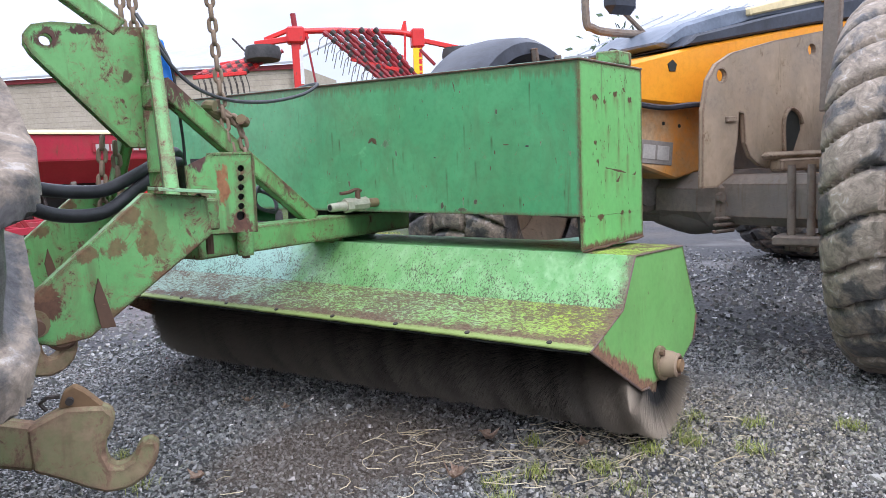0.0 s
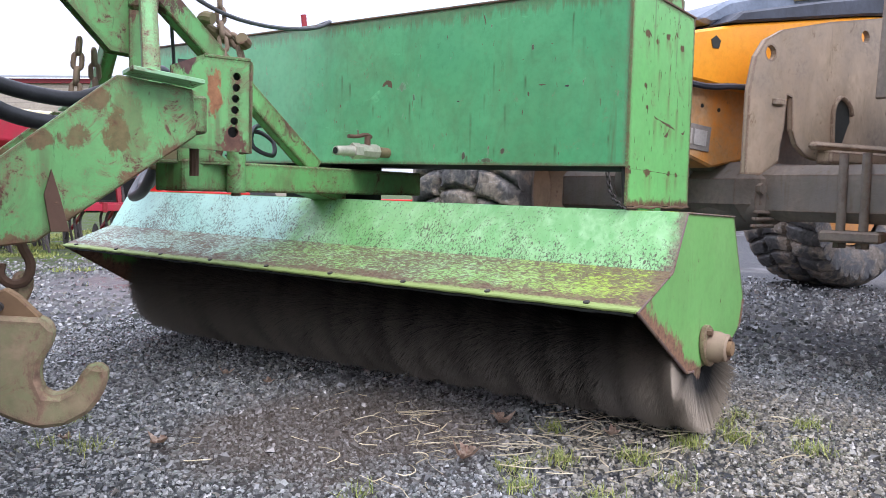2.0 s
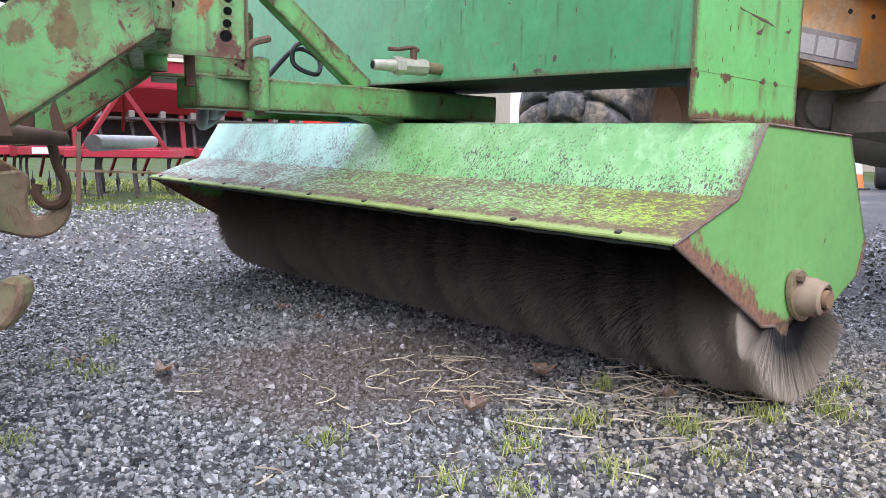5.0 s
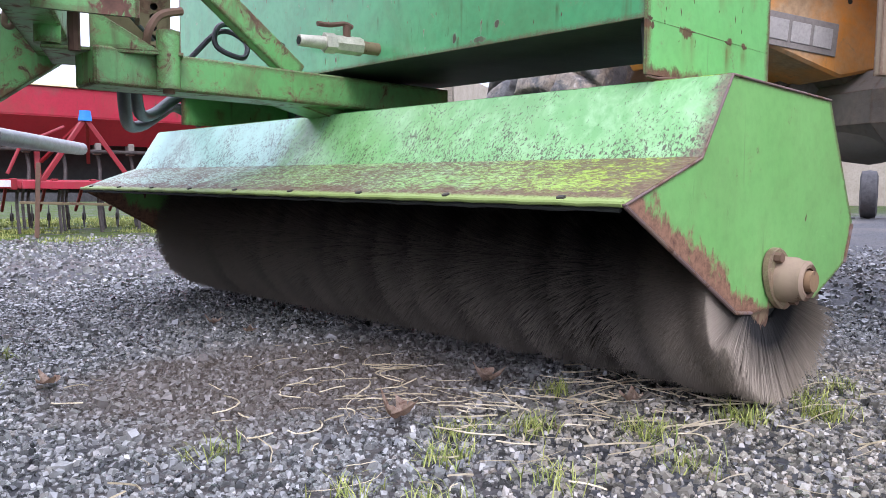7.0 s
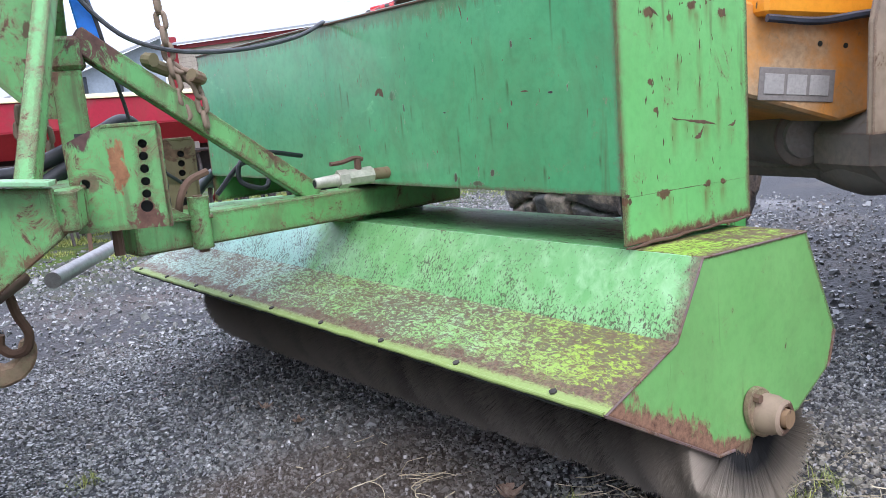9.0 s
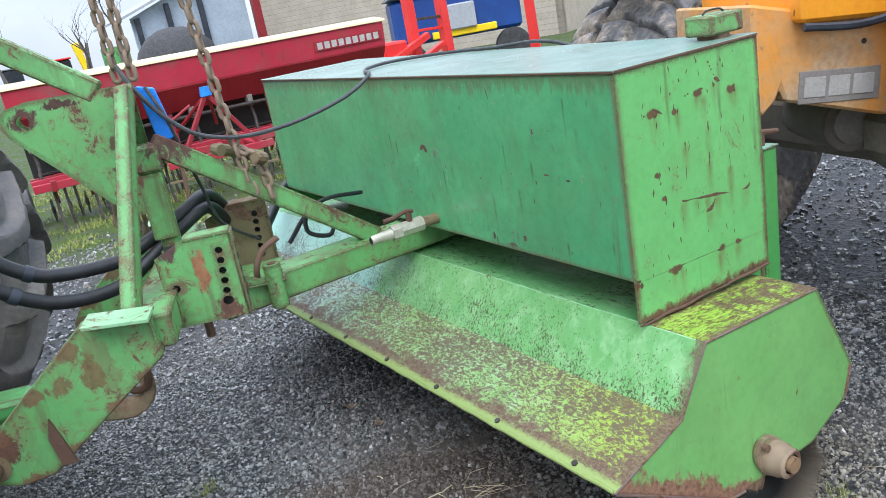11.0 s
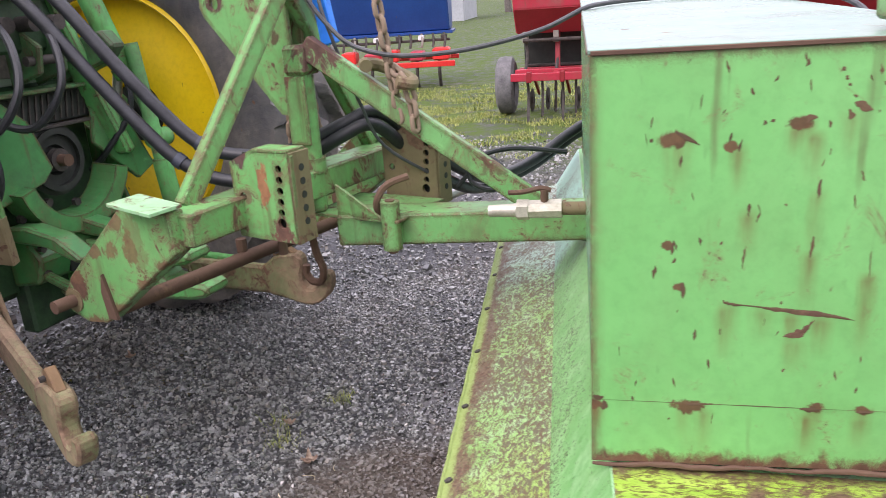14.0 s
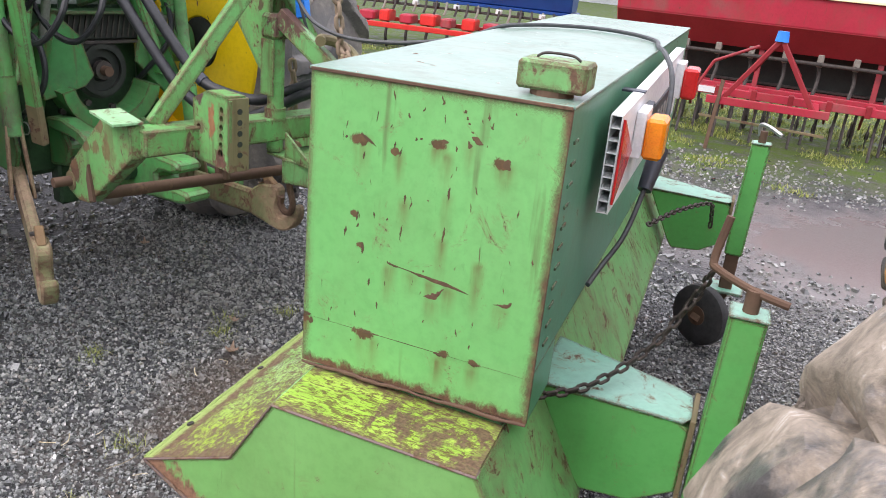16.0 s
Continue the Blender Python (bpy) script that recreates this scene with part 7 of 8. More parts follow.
# side plate with its hook slot
SP = [(-0.105, 0.900), (-0.10, 1.30), (-0.065, 1.46), (0.0, 1.545), (0.12, 1.605), (0.45, 1.68), (1.15, 1.80), (1.15, 1.04), (0.42, 0.985), (0.33, 1.005), (0.255, 1.055), (0.215, 1.13), (0.205, 1.285), (0.165, 1.295), (0.155, 1.14),
      (0.135, 1.06), (0.122, 0.965), (0.0, 0.900)]
KEY = [(0.565, 1.14, 0.045), (0.035, 1.485, 0.036), (0.75, 1.64, 0.034)]
sp = part("side_plate", jc(moved(plate_with_holes(SP, KEY, 0.03), Matrix.Translation((0, -0.33, 0.024)))), GREY_PLATE, loader, "thick mud-splashed steel side plate with a hook slot")
part("plate_hook", jc(box((0.06, -0.345, 1.265), (0.135, -0.325, 1.295), 0.004)), GREY_PLATE, sp)
part("slot_dark", jc(prism([(0.52, -0.3325, 1.10), (0.60, -0.3325, 1.10), (0.655, -0.3325, 1.22), (0.64, -0.3325, 1.30), (0.58, -0.3325, 1.33), (0.52, -0.3325, 1.29)], (0, 0.002, 0), 0)), DARK_STEEL_SHADE, sp)
part("slot_lip", jc(tube(smooth_path([(0.515, -0.34, 1.10), (0.512, -0.34, 1.27), (0.56, -0.34, 1.335), (0.63, -0.34, 1.31), (0.665, -0.34, 1.25)], 5), 0.012, 6)), GREY_PLATE, sp, smooth=True)
part("ledge", jc(box((0.40, -0.42, 0.99), (0.98, -0.33, 1.06), 0.012)), GREY_PLATE, sp)
part("mud_cake", jc(box((0.30, -0.40, 1.055), (0.95, -0.345, 1.10), 0.02)), GREY_PLATE, sp)
# nose panel with its lettering patch
npn = part("nose_panel", jc(prism([(-0.53, 0, 1.10), (-0.52, 0, 1.50), (-0.30, 0, 1.44), (0.30, 0, 1.37), (0.30, 0, 1.02), (0.20, 0, 1.00), (0.03, 0, 0.965), (-0.40, 0, 1.10), (-0.415, 0, 1.155), (-0.44, 0, 1.105), (-0.50, 0, 1.055)], (0, 0.70, 0), 0.012)), ORANGE, loader, "dirty orange nose panel")
MS = MJ @ Matrix.Translation((-0.170, 0, 1.126)) @ Matrix.Rotation(radians(6), 4, "Y")
part("letter_patch", moved(box((-0.175, -0.006, -0.065), (0.175, -0.002, 0.065), 0.002), MS), PATCH_GREY, npn)
for k in range(3):
    part("mark_block", moved(box((-0.152 + k * 0.104, -0.0095, -0.040), (-0.062 + k * 0.104, -0.0065, 0.040), 0.0012), MS), BAR_GREY, npn)
for u, z in ((0.06, 1.265), (-0.06, 1.28)):
    part("bolt_hole", jc(rod((u, -0.001, z), (u, -0.003, z), 0.011, 10)), DARK_STEEL_SHADE, npn)
hd2 = part("bonnet", jc(prism([(-0.36, -0.08, 1.40), (-0.36, -0.08, 1.60), (0.11, -0.08, 1.70), (1.10, -0.08, 1.86), (2.2, -0.08, 2.0), (2.2, -0.08, 1.35), (0.0, -0.08, 1.37)], (0, 0.85, 0), 0.015)), ORANGE_CLEAN, loader, "orange engine bonnet with a blue-black top")
part("black_strip", jc(prism([(0.0, -0.095, 1.69), (0.10, -0.095, 1.76), (0.75, -0.095, 1.90), (1.6, -0.095, 2.06), (2.2, -0.095, 2.16), (2.2, -0.095, 2.01), (1.10, -0.095, 1.865), (0.11, -0.095, 1.705)], (0, 0.88, 0), 0.012)), BLACK_PLASTIC, hd2)
part("top_cowl", jc(prism([(-0.10, 0.02, 1.72), (0.12, 0.02, 1.84), (0.50, 0.02, 1.94), (1.1, 0.02, 2.04), (1.7, 0.02, 2.16), (1.7, 0.02, 2.05), (0.75, 0.02, 1.89), (0.0, 0.02, 1.70)], (0, 0.62, 0), 0.02)), BLUE_GREY, hd2)
part("pale_deck", jc(prism([(0.62, -0.02, 1.95), (1.35, -0.02, 2.12), (1.35, -0.02, 2.04), (0.62, -0.02, 1.90)], (0, 0.6, 0), 0.01)), CREAM, hd2)
part("orange_deck", jc(prism([(1.3, -0.03, 2.10), (2.2, -0.03, 2.28), (2.2, -0.03, 2.16), (1.3, -0.03, 2.02)], (0, 0.6, 0), 0.01)), ORANGE_CLEAN, hd2)
part("vent_hole", jc(rod((-0.07, -0.081, 1.585), (-0.07, -0.085, 1.585), 0.035, 5)), DARK_STEEL_SHADE, hd2)
part("seam_hose", jc(tube(smooth_path([(-0.36, -0.085, 1.385), (-0.15, -0.10, 1.36), (0.05, -0.10, 1.375), (0.25, -0.09, 1.38)], 5), 0.016, 7)), BLACK_PLASTIC, hd2, smooth=True)
part("flap_bracket", jc(bar((0.50, -0.62, 1.30), (0.55, -0.62, 2.3), 0.10, 0.03, 0.006)), GREY_AXLE, loader)
part("chassis", jc(box((0.10, 0.05, 0.95), (4.2, 0.68, 1.38), 0.03)), GREY_AXLE, loader)
part("cab", jc(box((2.2, -0.45, 1.4), (3.8, 1.2, 3.0), 0.08)), BLACK_PLASTIC, loader)
# mudguards
for x, y, a0, a1, rr, zc, w, nm in ((5.10, 3.00, 48, 132, 1.05, 0.93, 0.52, "far"),):
    b = bmesh.new()
    rows = []
    for k in range(15):
        a = radians(a0 + k * (a1 - a0) / 14)
        rows.append([b.verts.new((x + r_ * math.cos(a), y + w * 0.5 * q_, zc + r_ * math.sin(a)))
                     for q_, r_ in [(-1.0, rr - 0.13), (-0.93, rr - 0.05), (-0.7, rr - 0.012), (0.0, rr), (0.7, rr - 0.012), (0.93, rr - 0.05), (1.0, rr - 0.13),
                                    (0.97, rr - 0.13), (0.90, rr - 0.07), (0.68, rr - 0.036), (0.0, rr - 0.025), (-0.68, rr - 0.036), (-0.90, rr - 0.07), (-0.97, rr - 0.13)]])
    for p_, q_ in zip(rows, rows[1:]):
        for i_ in range(14):
            b.faces.new((p_[i_], p_[(i_ + 1) % 14], q_[(i_ + 1) % 14], q_[i_]))
    for r_ in (rows[0], rows[-1]):
        for i_ in range(6):
            b.faces.new((r_[i_], r_[i_ + 1], r_[12 - i_], r_[13 - i_]))
    fd = part("mudguard", b, BLACK_PLASTIC, loader, "dull grey-black mudguard", smooth=True)
    part("guard_stay", bar((5.12, 2.72, 1.30), (5.02, 2.72, 1.88), 0.05, 0.03, 0.006), GREY_AXLE, fd)
    part("guard_stay", bar((5.40, 2.72, 1.30), (5.36, 2.72, 1.86), 0.05, 0.03, 0.006), GREY_AXLE, fd)
mir = part("mirror_arm", jc(tube(smooth_path([(0.44, 0.40, 1.80), (0.20, 0.40, 1.835), (-0.10, 0.40, 1.84), (-0.22, 0.40, 1.86), (-0.27, 0.40, 1.92), (-0.265, 0.40, 2.35)], 6), 0.024, 10)), GREY_AXLE, loader, "bent grey mirror arm", smooth=True)
part("mirror", jc(box((-0.14, 0.34, 1.945), (0.10, 0.44, 2.25), 0.045)), BLACK_PLASTIC, mir)
part("mirror_stay", jc(rod((0.02, 0.40, 1.96), (0.30, 0.40, 1.76), 0.014, 8)), GREY_AXLE, mir, smooth=True)

# ---------------------------------------------------------------- seed drill behind
MD = pose(4.32, 10.15, 0, 0, 0, -3) @ Matrix.Diagonal((1, 0.75, 0.885, 1))


def dr(b):
    return moved(b, MD)


drill = thing("seed_drill", "long red seed drill with a cream lid and rows of tines", "seed drill", base=(4.32, 10.15, 0))
HX = 2.42
hop = part("hopper", dr(prism([(-HX, -0.42, 1.86), (-HX, 0.42, 1.86), (-HX, 0.36, 1.50), (-HX, 0.08, 1.16), (-HX, -0.08, 1.16), (-HX, -0.38, 1.50)], (2 * HX, 0, 0), 0.01)), RED_PAINT, drill, "long red hopper, shade put into the darker colour below")
# darker red sheet on the down-facing slope, shade put into its colour
part("lower_slope_shade", dr(prism([(-HX + 0.02, -0.384, 1.49), (-HX + 0.02, -0.39, 1.485), (-HX + 0.02, -0.10, 1.15), (-HX + 0.02, -0.07, 1.15)], (2 * HX - 0.04, 0, 0), 0)), RED_DARK, hop)
part("lid", dr(prism([(-HX - 0.03, -0.46, 1.865), (-HX - 0.03, 0.46, 1.865), (-HX - 0.03, 0.44, 1.90), (-HX - 0.03, 0.0, 1.95), (-HX - 0.03, -0.44, 1.90)], (2 * HX + 0.06, 0, 0), 0.006)), CREAM, drill, "cream lid along the hopper")
part("name_patch", dr(box((HX - 1.06, -0.426, 1.60), (HX - 0.05, -0.42, 1.74), 0.002)), RED_DARK, hop)
for k in range(9):
    part("letter_bar", dr(box((HX - 1.02 + k * 0.105, -0.430, 1.62), (HX - 0.945 + k * 0.105, -0.4265, 1.72), 0)), BAR_GREY, hop)
for k in range(13):
    x = -HX + 0.12 + k * 0.385
    part("metering_unit", dr(box((x - 0.035, -0.16, 1.02), (x + 0.035, 0.02, 1.18), 0.008)), PALE_TUBE, drill)
    part("seed_tube", dr(tube(smooth_path([(x, -0.07, 1.03), (x + 0.02, -0.10, 0.85), (x, -0.2, 0.66)], 4), 0.022, 6)), DULL_IRON, drill, smooth=True)
for y, z in ((-0.30, 0.62), (0.25, 0.60)):
    part("frame_rail", dr(box((-HX, y - 0.05, z - 0.05), (HX, y + 0.05, z + 0.05), 0.006)), RED_PAINT, drill, "red frame rail")
part("front_rail", dr(box((-HX, -0.92, 0.56), (HX, -0.82, 0.66), 0.006)), RED_PAINT, drill)
part("rear_board", dr(box((-HX + 0.05, 0.44, 0.50), (HX - 0.05, 0.47, 1.22), 0.004)), DARK_STEEL_SHADE, drill, "dark board behind the seed tubes")
part("drive_shaft", dr(rod((-HX + 0.1, -0.20, 1.06), (HX - 0.1, -0.20, 1.06), 0.025, 10)), DULL_IRON, drill, smooth=True)
part("step_board", dr(box((-HX + 0.1, 0.30, 0.66), (HX - 0.1, 0.42, 0.69), 0.004)), DULL_IRON, drill)
disc_b = lathe([(0.0, -0.012), (0.05, -0.02), (0.06, -0.006), (0.17, -0.003), (0.17, 0.003), (0.06, 0.006), (0.05, 0.02), (0.0, 0.012)], 20)
moved(disc_b, Matrix.Rotation(radians(84), 4, "Z"))
disc_mesh = finish(disc_b, "coulter_disc", DULL_IRON, True)
for k in range(23):
    ob = new("coulter_disc", disc_mesh)
    ob.parent = drill
    ob.matrix_basis = Matrix.Translation(-BASES[drill]) @ MD @ Matrix.Translation((-HX + 0.15 + k * 0.2, 0.30 + 0.12 * (k % 2), 0.17))
for k in range(12):
    x = -HX + 0.22 + k * 0.4
    part("tine_clamp", dr(box((x - 0.03, -0.94, 0.54), (x + 0.03, -0.80, 0.68), 0.006)), RED_DARK, drill)
    part("drag_arm", dr(bar((x, -0.28, 0.60), (x + 0.02, 0.34, 0.26), 0.03, 0.05, 0.004)), RED_DARK, drill)
tine = None
for row, y in enumerate((-0.87, -0.3, 0.25)):
    for k in range(11):
        x = -HX + 0.2 + k * 0.42 + 0.13 * row
        if tine is None:
            b = tube(smooth_path([(0, 0, 0.55), (0.0, 0.10, 0.42), (0.0, 0.06, 0.22), (0, -0.05, 0.0)], 4), 0.018, 5)
            tine_mesh = finish(b, "tine", DULL_IRON, True)
            tine = True
        ob = new("tine", tine_mesh)
        ob.parent = drill
        ob.matrix_basis = Matrix.Translation(-BASES[drill]) @ MD @ Matrix.Translation((x, y, 0))
for x in (-1.9, -0.65, 0.65, 1.9):
    part("support", dr(bar((x, -0.15, 0.62), (x, -0.02, 1.20), 0.06, 0.06, 0.005)), RED_DARK, drill)
    part("cross_member", dr(bar((x, -0.88, 0.61), (x, 0.25, 0.61), 0.07, 0.07, 0.005)), RED_PAINT, drill)
hx = -0.42
for s in (-1, 1):
    part("hitch_leg", dr(bar((hx + s * 0.48, -1.85, 0.58), (hx + 0.02 * s, -1.75, 1.36), 0.05, 0.05, 0.005)), RED_DARK, drill)
    part("hitch_arm", dr(bar((hx + s * 0.48, -1.85, 0.58), (hx + s * 0.48, -0.87, 0.60), 0.07, 0.07, 0.005)), RED_PAINT, drill)
    part("hitch_brace", dr(bar((hx + 0.02 * s, -1.75, 1.36), (hx + s * 0.25, -0.5, 0.9), 0.04, 0.04, 0.005)), RED_DARK, drill)
part("hitch_rail", dr(bar((hx - 0.62, -1.85, 0.60), (hx + 0.62, -1.85, 0.60), 0.08, 0.09, 0.005)), RED_PAINT, drill)
part("tool_bar", dr(bar((hx - 0.66, -1.92, 0.40), (hx + 0.62, -1.92, 0.36), 0.03, 0.03, 0.003)), RUST_PALE, drill)
part("parking_leg", dr(bar((hx - 0.52, -1.95, 0.0), (hx - 0.48, -1.90, 0.85), 0.05, 0.04, 0.004)), RUST, drill)
part("blue_cap", dr(rod((hx, -1.75, 1.36), (hx, -1.75, 1.48), 0.07, 14, 0.055)), BLUE_TAPE, drill, smooth=True)
part("hitch_rod", dr(rod((hx - 0.62, -1.80, 1.05), (hx - 0.20, -1.70, 1.28), 0.018, 8)), RED_DARK, drill, smooth=True)
part("hitch_rod", dr(rod((hx - 0.75, -1.85, 0.72), (hx - 0.62, -1.80, 1.05), 0.018, 8)), RED_DARK, drill, smooth=True)
part("sign_plate", dr(box((-1.22, -0.927, 0.575), (-1.02, -0.921, 0.655), 0)), WHITE_PVC, drill)
for x in (-2.58, 2.58):
    wh = part("wheel", dr(moved(lathe([(0.0, -0.04), (0.2, -0.06), (0.22, 0.0), (0.2, 0.06), (0.0, 0.04)], 24), Matrix.Translation((x, 0.1, 0.42)) @ Matrix.Rotation(radians(90), 4, "Z"))), RED_PAINT, drill, smooth=True)
    part("tyre", dr(moved(lathe([(0.21, -0.08), (0.33, -0.12), (0.40, -0.09), (0.42, 0), (0.40, 0.09), (0.33, 0.12), (0.21, 0.08)], 32), Matrix.Translation((x, 0.1, 0.42)) @ Matrix.Rotation(radians(90), 4, "Z"))), RUBBER_GREY, wh, smooth=True)

# ---------------------------------------------------------------- further machines
MB = pose(-2.0, 14.2, 0, 0, 0, 5) @ Matrix.Diagonal((1, 1, 0.76, 1))
blue = thing("seed_drill", "blue hopper machine with a bright red frame, parked on the grass", "seed drill", base=(-2.0, 14.2, 0))


def mb(b):
    return moved(b, MB)


part("hopper", mb(prism([(-2.4, -0.6, 2.3), (-2.4, 0.6, 2.3), (-2.4, 0.35, 1.25), (-2.4, -0.35, 1.25)], (4.8, 0, 0), 0.03)), BLUE_PAINT, blue, "dark blue hopper")
part("hopper_rim", mb(box((-2.45, -0.40, 1.18), (2.45, 0.40, 1.25), 0.01)), BLUE_PAINT, blue)
for k in range(12):
    x = -2.2 + k * 0.4
    part("red_unit", mb(box((x - 0.10, -0.75, 0.62), (x + 0.10 + 0.05 * (k % 3), -0.35, 0.84 + 0.05 * (k % 2)), 0.03)), RED_BRIGHT if k % 2 else RED_PAINT, blue)
    part("coulter", mb(tube(smooth_path([(x, -0.5, 0.6), (x, -0.6, 0.3), (x, -0.5, 0.0)], 3), 0.03, 6)), DULL_IRON, blue, smooth=True)
part("red_rail", mb(box((-2.5, -0.95, 0.50), (2.5, -0.85, 0.62), 0.01)), RED_BRIGHT, blue)
part("red_rail", mb(box((-2.5, 0.2, 0.55), (2.5, 0.3, 0.65), 0.01)), RED_BRIGHT, blue)
for k in range(24):
    x = -2.3 + k * 0.2
    part("seed_tube", mb(tube(smooth_path([(x, -0.40, 1.20), (x + 0.02, -0.50, 1.05), (x, -0.55, 0.90)], 3), 0.022, 6)), DULL_IRON if k % 3 else PALE_TUBE, blue, smooth=True)
    if k % 2:
        part("metering_box", mb(box((x - 0.06, -0.46, 1.06), (x + 0.05, -0.36, 1.17), 0.01)), WHITE_PVC if k % 4 == 1 else DULL_IRON, blue)
part("pipe", mb(box((-2.4, -0.42, 1.02), (2.4, -0.36, 1.08), 0.01)), DULL_IRON, blue)

MR = pose(9.8, 8.9, 0, 0, 0, -42)
rake = thing("hay_rake", "bright red folded rotary hay rake with tine arms", "hay rake", base=(9.8, 8.9, 0))


def mr(b):
    return moved(b, MR)


part("main_post", mr(bar((-0.85, 0, 0.4), (-0.91, 0, 3.30), 0.15, 0.15, 0.01)), RED_BRIGHT, rake)
part("post_sticker", mr(box((-0.86, -0.085, 2.45), (-0.80, -0.079, 3.0), 0)), WHITE_PVC, rake)
part("hub", mr(box((-1.05, -0.14, 3.10), (-0.76, 0.14, 3.36), 0.03)), RED_BRIGHT, rake)
part("upright_pin", mr(rod((-0.90, 0, 3.30), (-0.93, 0, 3.58), 0.045, 10)), RED_DARK, rake, smooth=True)
part("left_beam", mr(bar((-1.56, 0, 3.10), (-0.70, 0, 3.22), 0.10, 0.09, 0.01)), RED_BRIGHT, rake)
part("left_beam", mr(bar((-1.40, 0.2, 3.20), (-0.95, 0.1, 3.36), 0.08, 0.07, 0.01)), RED_BRIGHT, rake)
part("top_beam", mr(tube(smooth_path([(-0.80, 0, 3.30), (-0.25, 0, 3.31), (0.30, 0, 3.29), (0.80, 0, 3.27), (1.12, 0, 3.19)], 6), 0.048, 10)), RED_BRIGHT, rake, smooth=True)
part("second_post", mr(bar((1.04, 0, 0.4), (1.10, 0, 3.32), 0.14, 0.14, 0.01)), RED_BRIGHT, rake)
part("post_cap", mr(box((0.99, -0.11, 3.02), (1.20, 0.11, 3.32), 0.02)), RED_BRIGHT, rake)
wb = part("warning_board", mr(box((1.00, -0.095, 1.9), (1.15, -0.082, 3.0), 0)), YELLOW_RIM, rake, "yellow warning strip")
for k in range(6):
    part("strip_bar", mr(box((1.095, -0.099, 2.30 + k * 0.11), (1.14, -0.0955, 2.38 + k * 0.11), 0)), RED_BRIGHT, wb)
part("end_arm", mr(bar((1.15, 0, 3.14), (1.85, 0, 2.99), 0.075, 0.075, 0.008)), RED_BRIGHT, rake)
part("end_arm", mr(bar((1.12, -0.06, 2.98), (1.36, -0.1, 2.72), 0.09, 0.05, 0.008)), RED_DARK, rake)
part("fin", mr(prism([(0.80, 0, 3.24), (0.93, 0, 3.24), (0.92, 0, 3.46), (0.88, 0, 3.46)], (0, 0.04, 0), 0.004)), RED_BRIGHT, rake)
part("stay_rod", mr(rod((0.88, -0.05, 3.24), (0.85, -0.05, 2.3), 0.018, 8)), RED_BRIGHT, rake)
part("stay_rod", mr(rod((-0.74, -0.08, 3.2), (-0.60, -0.08, 2.3), 0.018, 8)), RED_DARK, rake)
part("marker_rod", mr(rod((-1.90, 0, 3.20), (-1.70, 0, 2.98), 0.014, 6)), DULL_IRON, rake)
part("chassis_beam", mr(box((-2.0, -0.1, 0.5), (2.0, 0.1, 0.7), 0.01)), RED_BRIGHT, rake)
part("side_beam", mr(bar((-2.12, 0.05, 2.78), (-1.30, 0.05, 2.90), 0.08, 0.09, 0.01)), RED_BRIGHT, rake)
for k in range(8):
    # folded rotor arms with their tine carriers
    p, q = Vector((-0.46 + k * 0.115, -0.12 - 0.03 * k, 3.27 + 0.012 * (k % 3))), Vector((0.52 + k * 0.075, -0.30, 2.40 + 0.01 * k))
    ar = part("tine_arm", mr(rod(p, q, 0.032, 8)), RED_DARK, rake, smooth=True)
    for j in range(7):
        c_ = p + (q - p) * (0.04 + 0.13 * j)
        d_ = (q - p).normalized()
        part("tine_holder", mr(rod(c_ - d_ * 0.035, c_ + d_ * 0.035, 0.046, 8)), DULL_IRON if (j + k) % 2 else RED_DARK, ar)
        if k < 3:
            part("tine", mr(tube([c_, c_ + Vector((-0.10, -0.06, -0.10)), c_ + Vector((-0.16, -0.05, -0.34))], 0.007, 4)), DULL_IRON, ar)
    p, q = Vector((-1.12 - k * 0.055, -0.1, 2.98 - 0.01 * k)), Vector((-1.80 - k * 0.095, -0.28, 2.60))
    ar = part("tine_arm", mr(rod(p, q, 0.030, 8)), RED_DARK, rake, smooth=True)
    for j in range(4):
        c_ = p + (q - p) * (0.2 + 0.22 * j)
        d_ = (q - p).normalized()
        part("tine_holder", mr(rod(c_ - d_ * 0.03, c_ + d_ * 0.03, 0.043, 8)), DULL_IRON if (j + k) % 2 else RED_BRIGHT, ar)
    part("tine", mr(tube([q, q + Vector((0.04, -0.02, -0.16)), q + Vector((0.06, 0, -0.36))], 0.008, 4)), DULL_IRON, ar)
    part("tine", mr(tube([q + Vector((0.07, 0, 0.02)), q + Vector((0.12, -0.02, -0.16)), q + Vector((0.14, 0, -0.38))], 0.008, 4)), DULL_IRON, ar)
part("end_rail", mr(bar((-2.52, -0.28, 2.56), (-1.70, -0.28, 2.62), 0.05, 0.06, 0.008)), RED_BRIGHT, rake)
part("rotor_rail", mr(bar((0.10, -0.2, 3.0), (0.80, -0.32, 2.82), 0.05, 0.06, 0.008)), RED_BRIGHT, rake)
part("rotor_rail", mr(bar((-0.05, -0.2, 2.82), (0.72, -0.32, 2.62), 0.05, 0.06, 0.008)), RED_BRIGHT, rake)
part("gauge_wheel", mr(moved(lathe([(0.0, -0.06), (0.16, -0.11), (0.26, -0.10), (0.285, 0), (0.26, 0.10), (0.16, 0.11), (0.0, 0.06)], 26), Matrix.Translation((-1.43, -0.35, 2.90)) @ Matrix.Rotation(radians(86), 4, "X"))), RUBBER, rake, smooth=True)
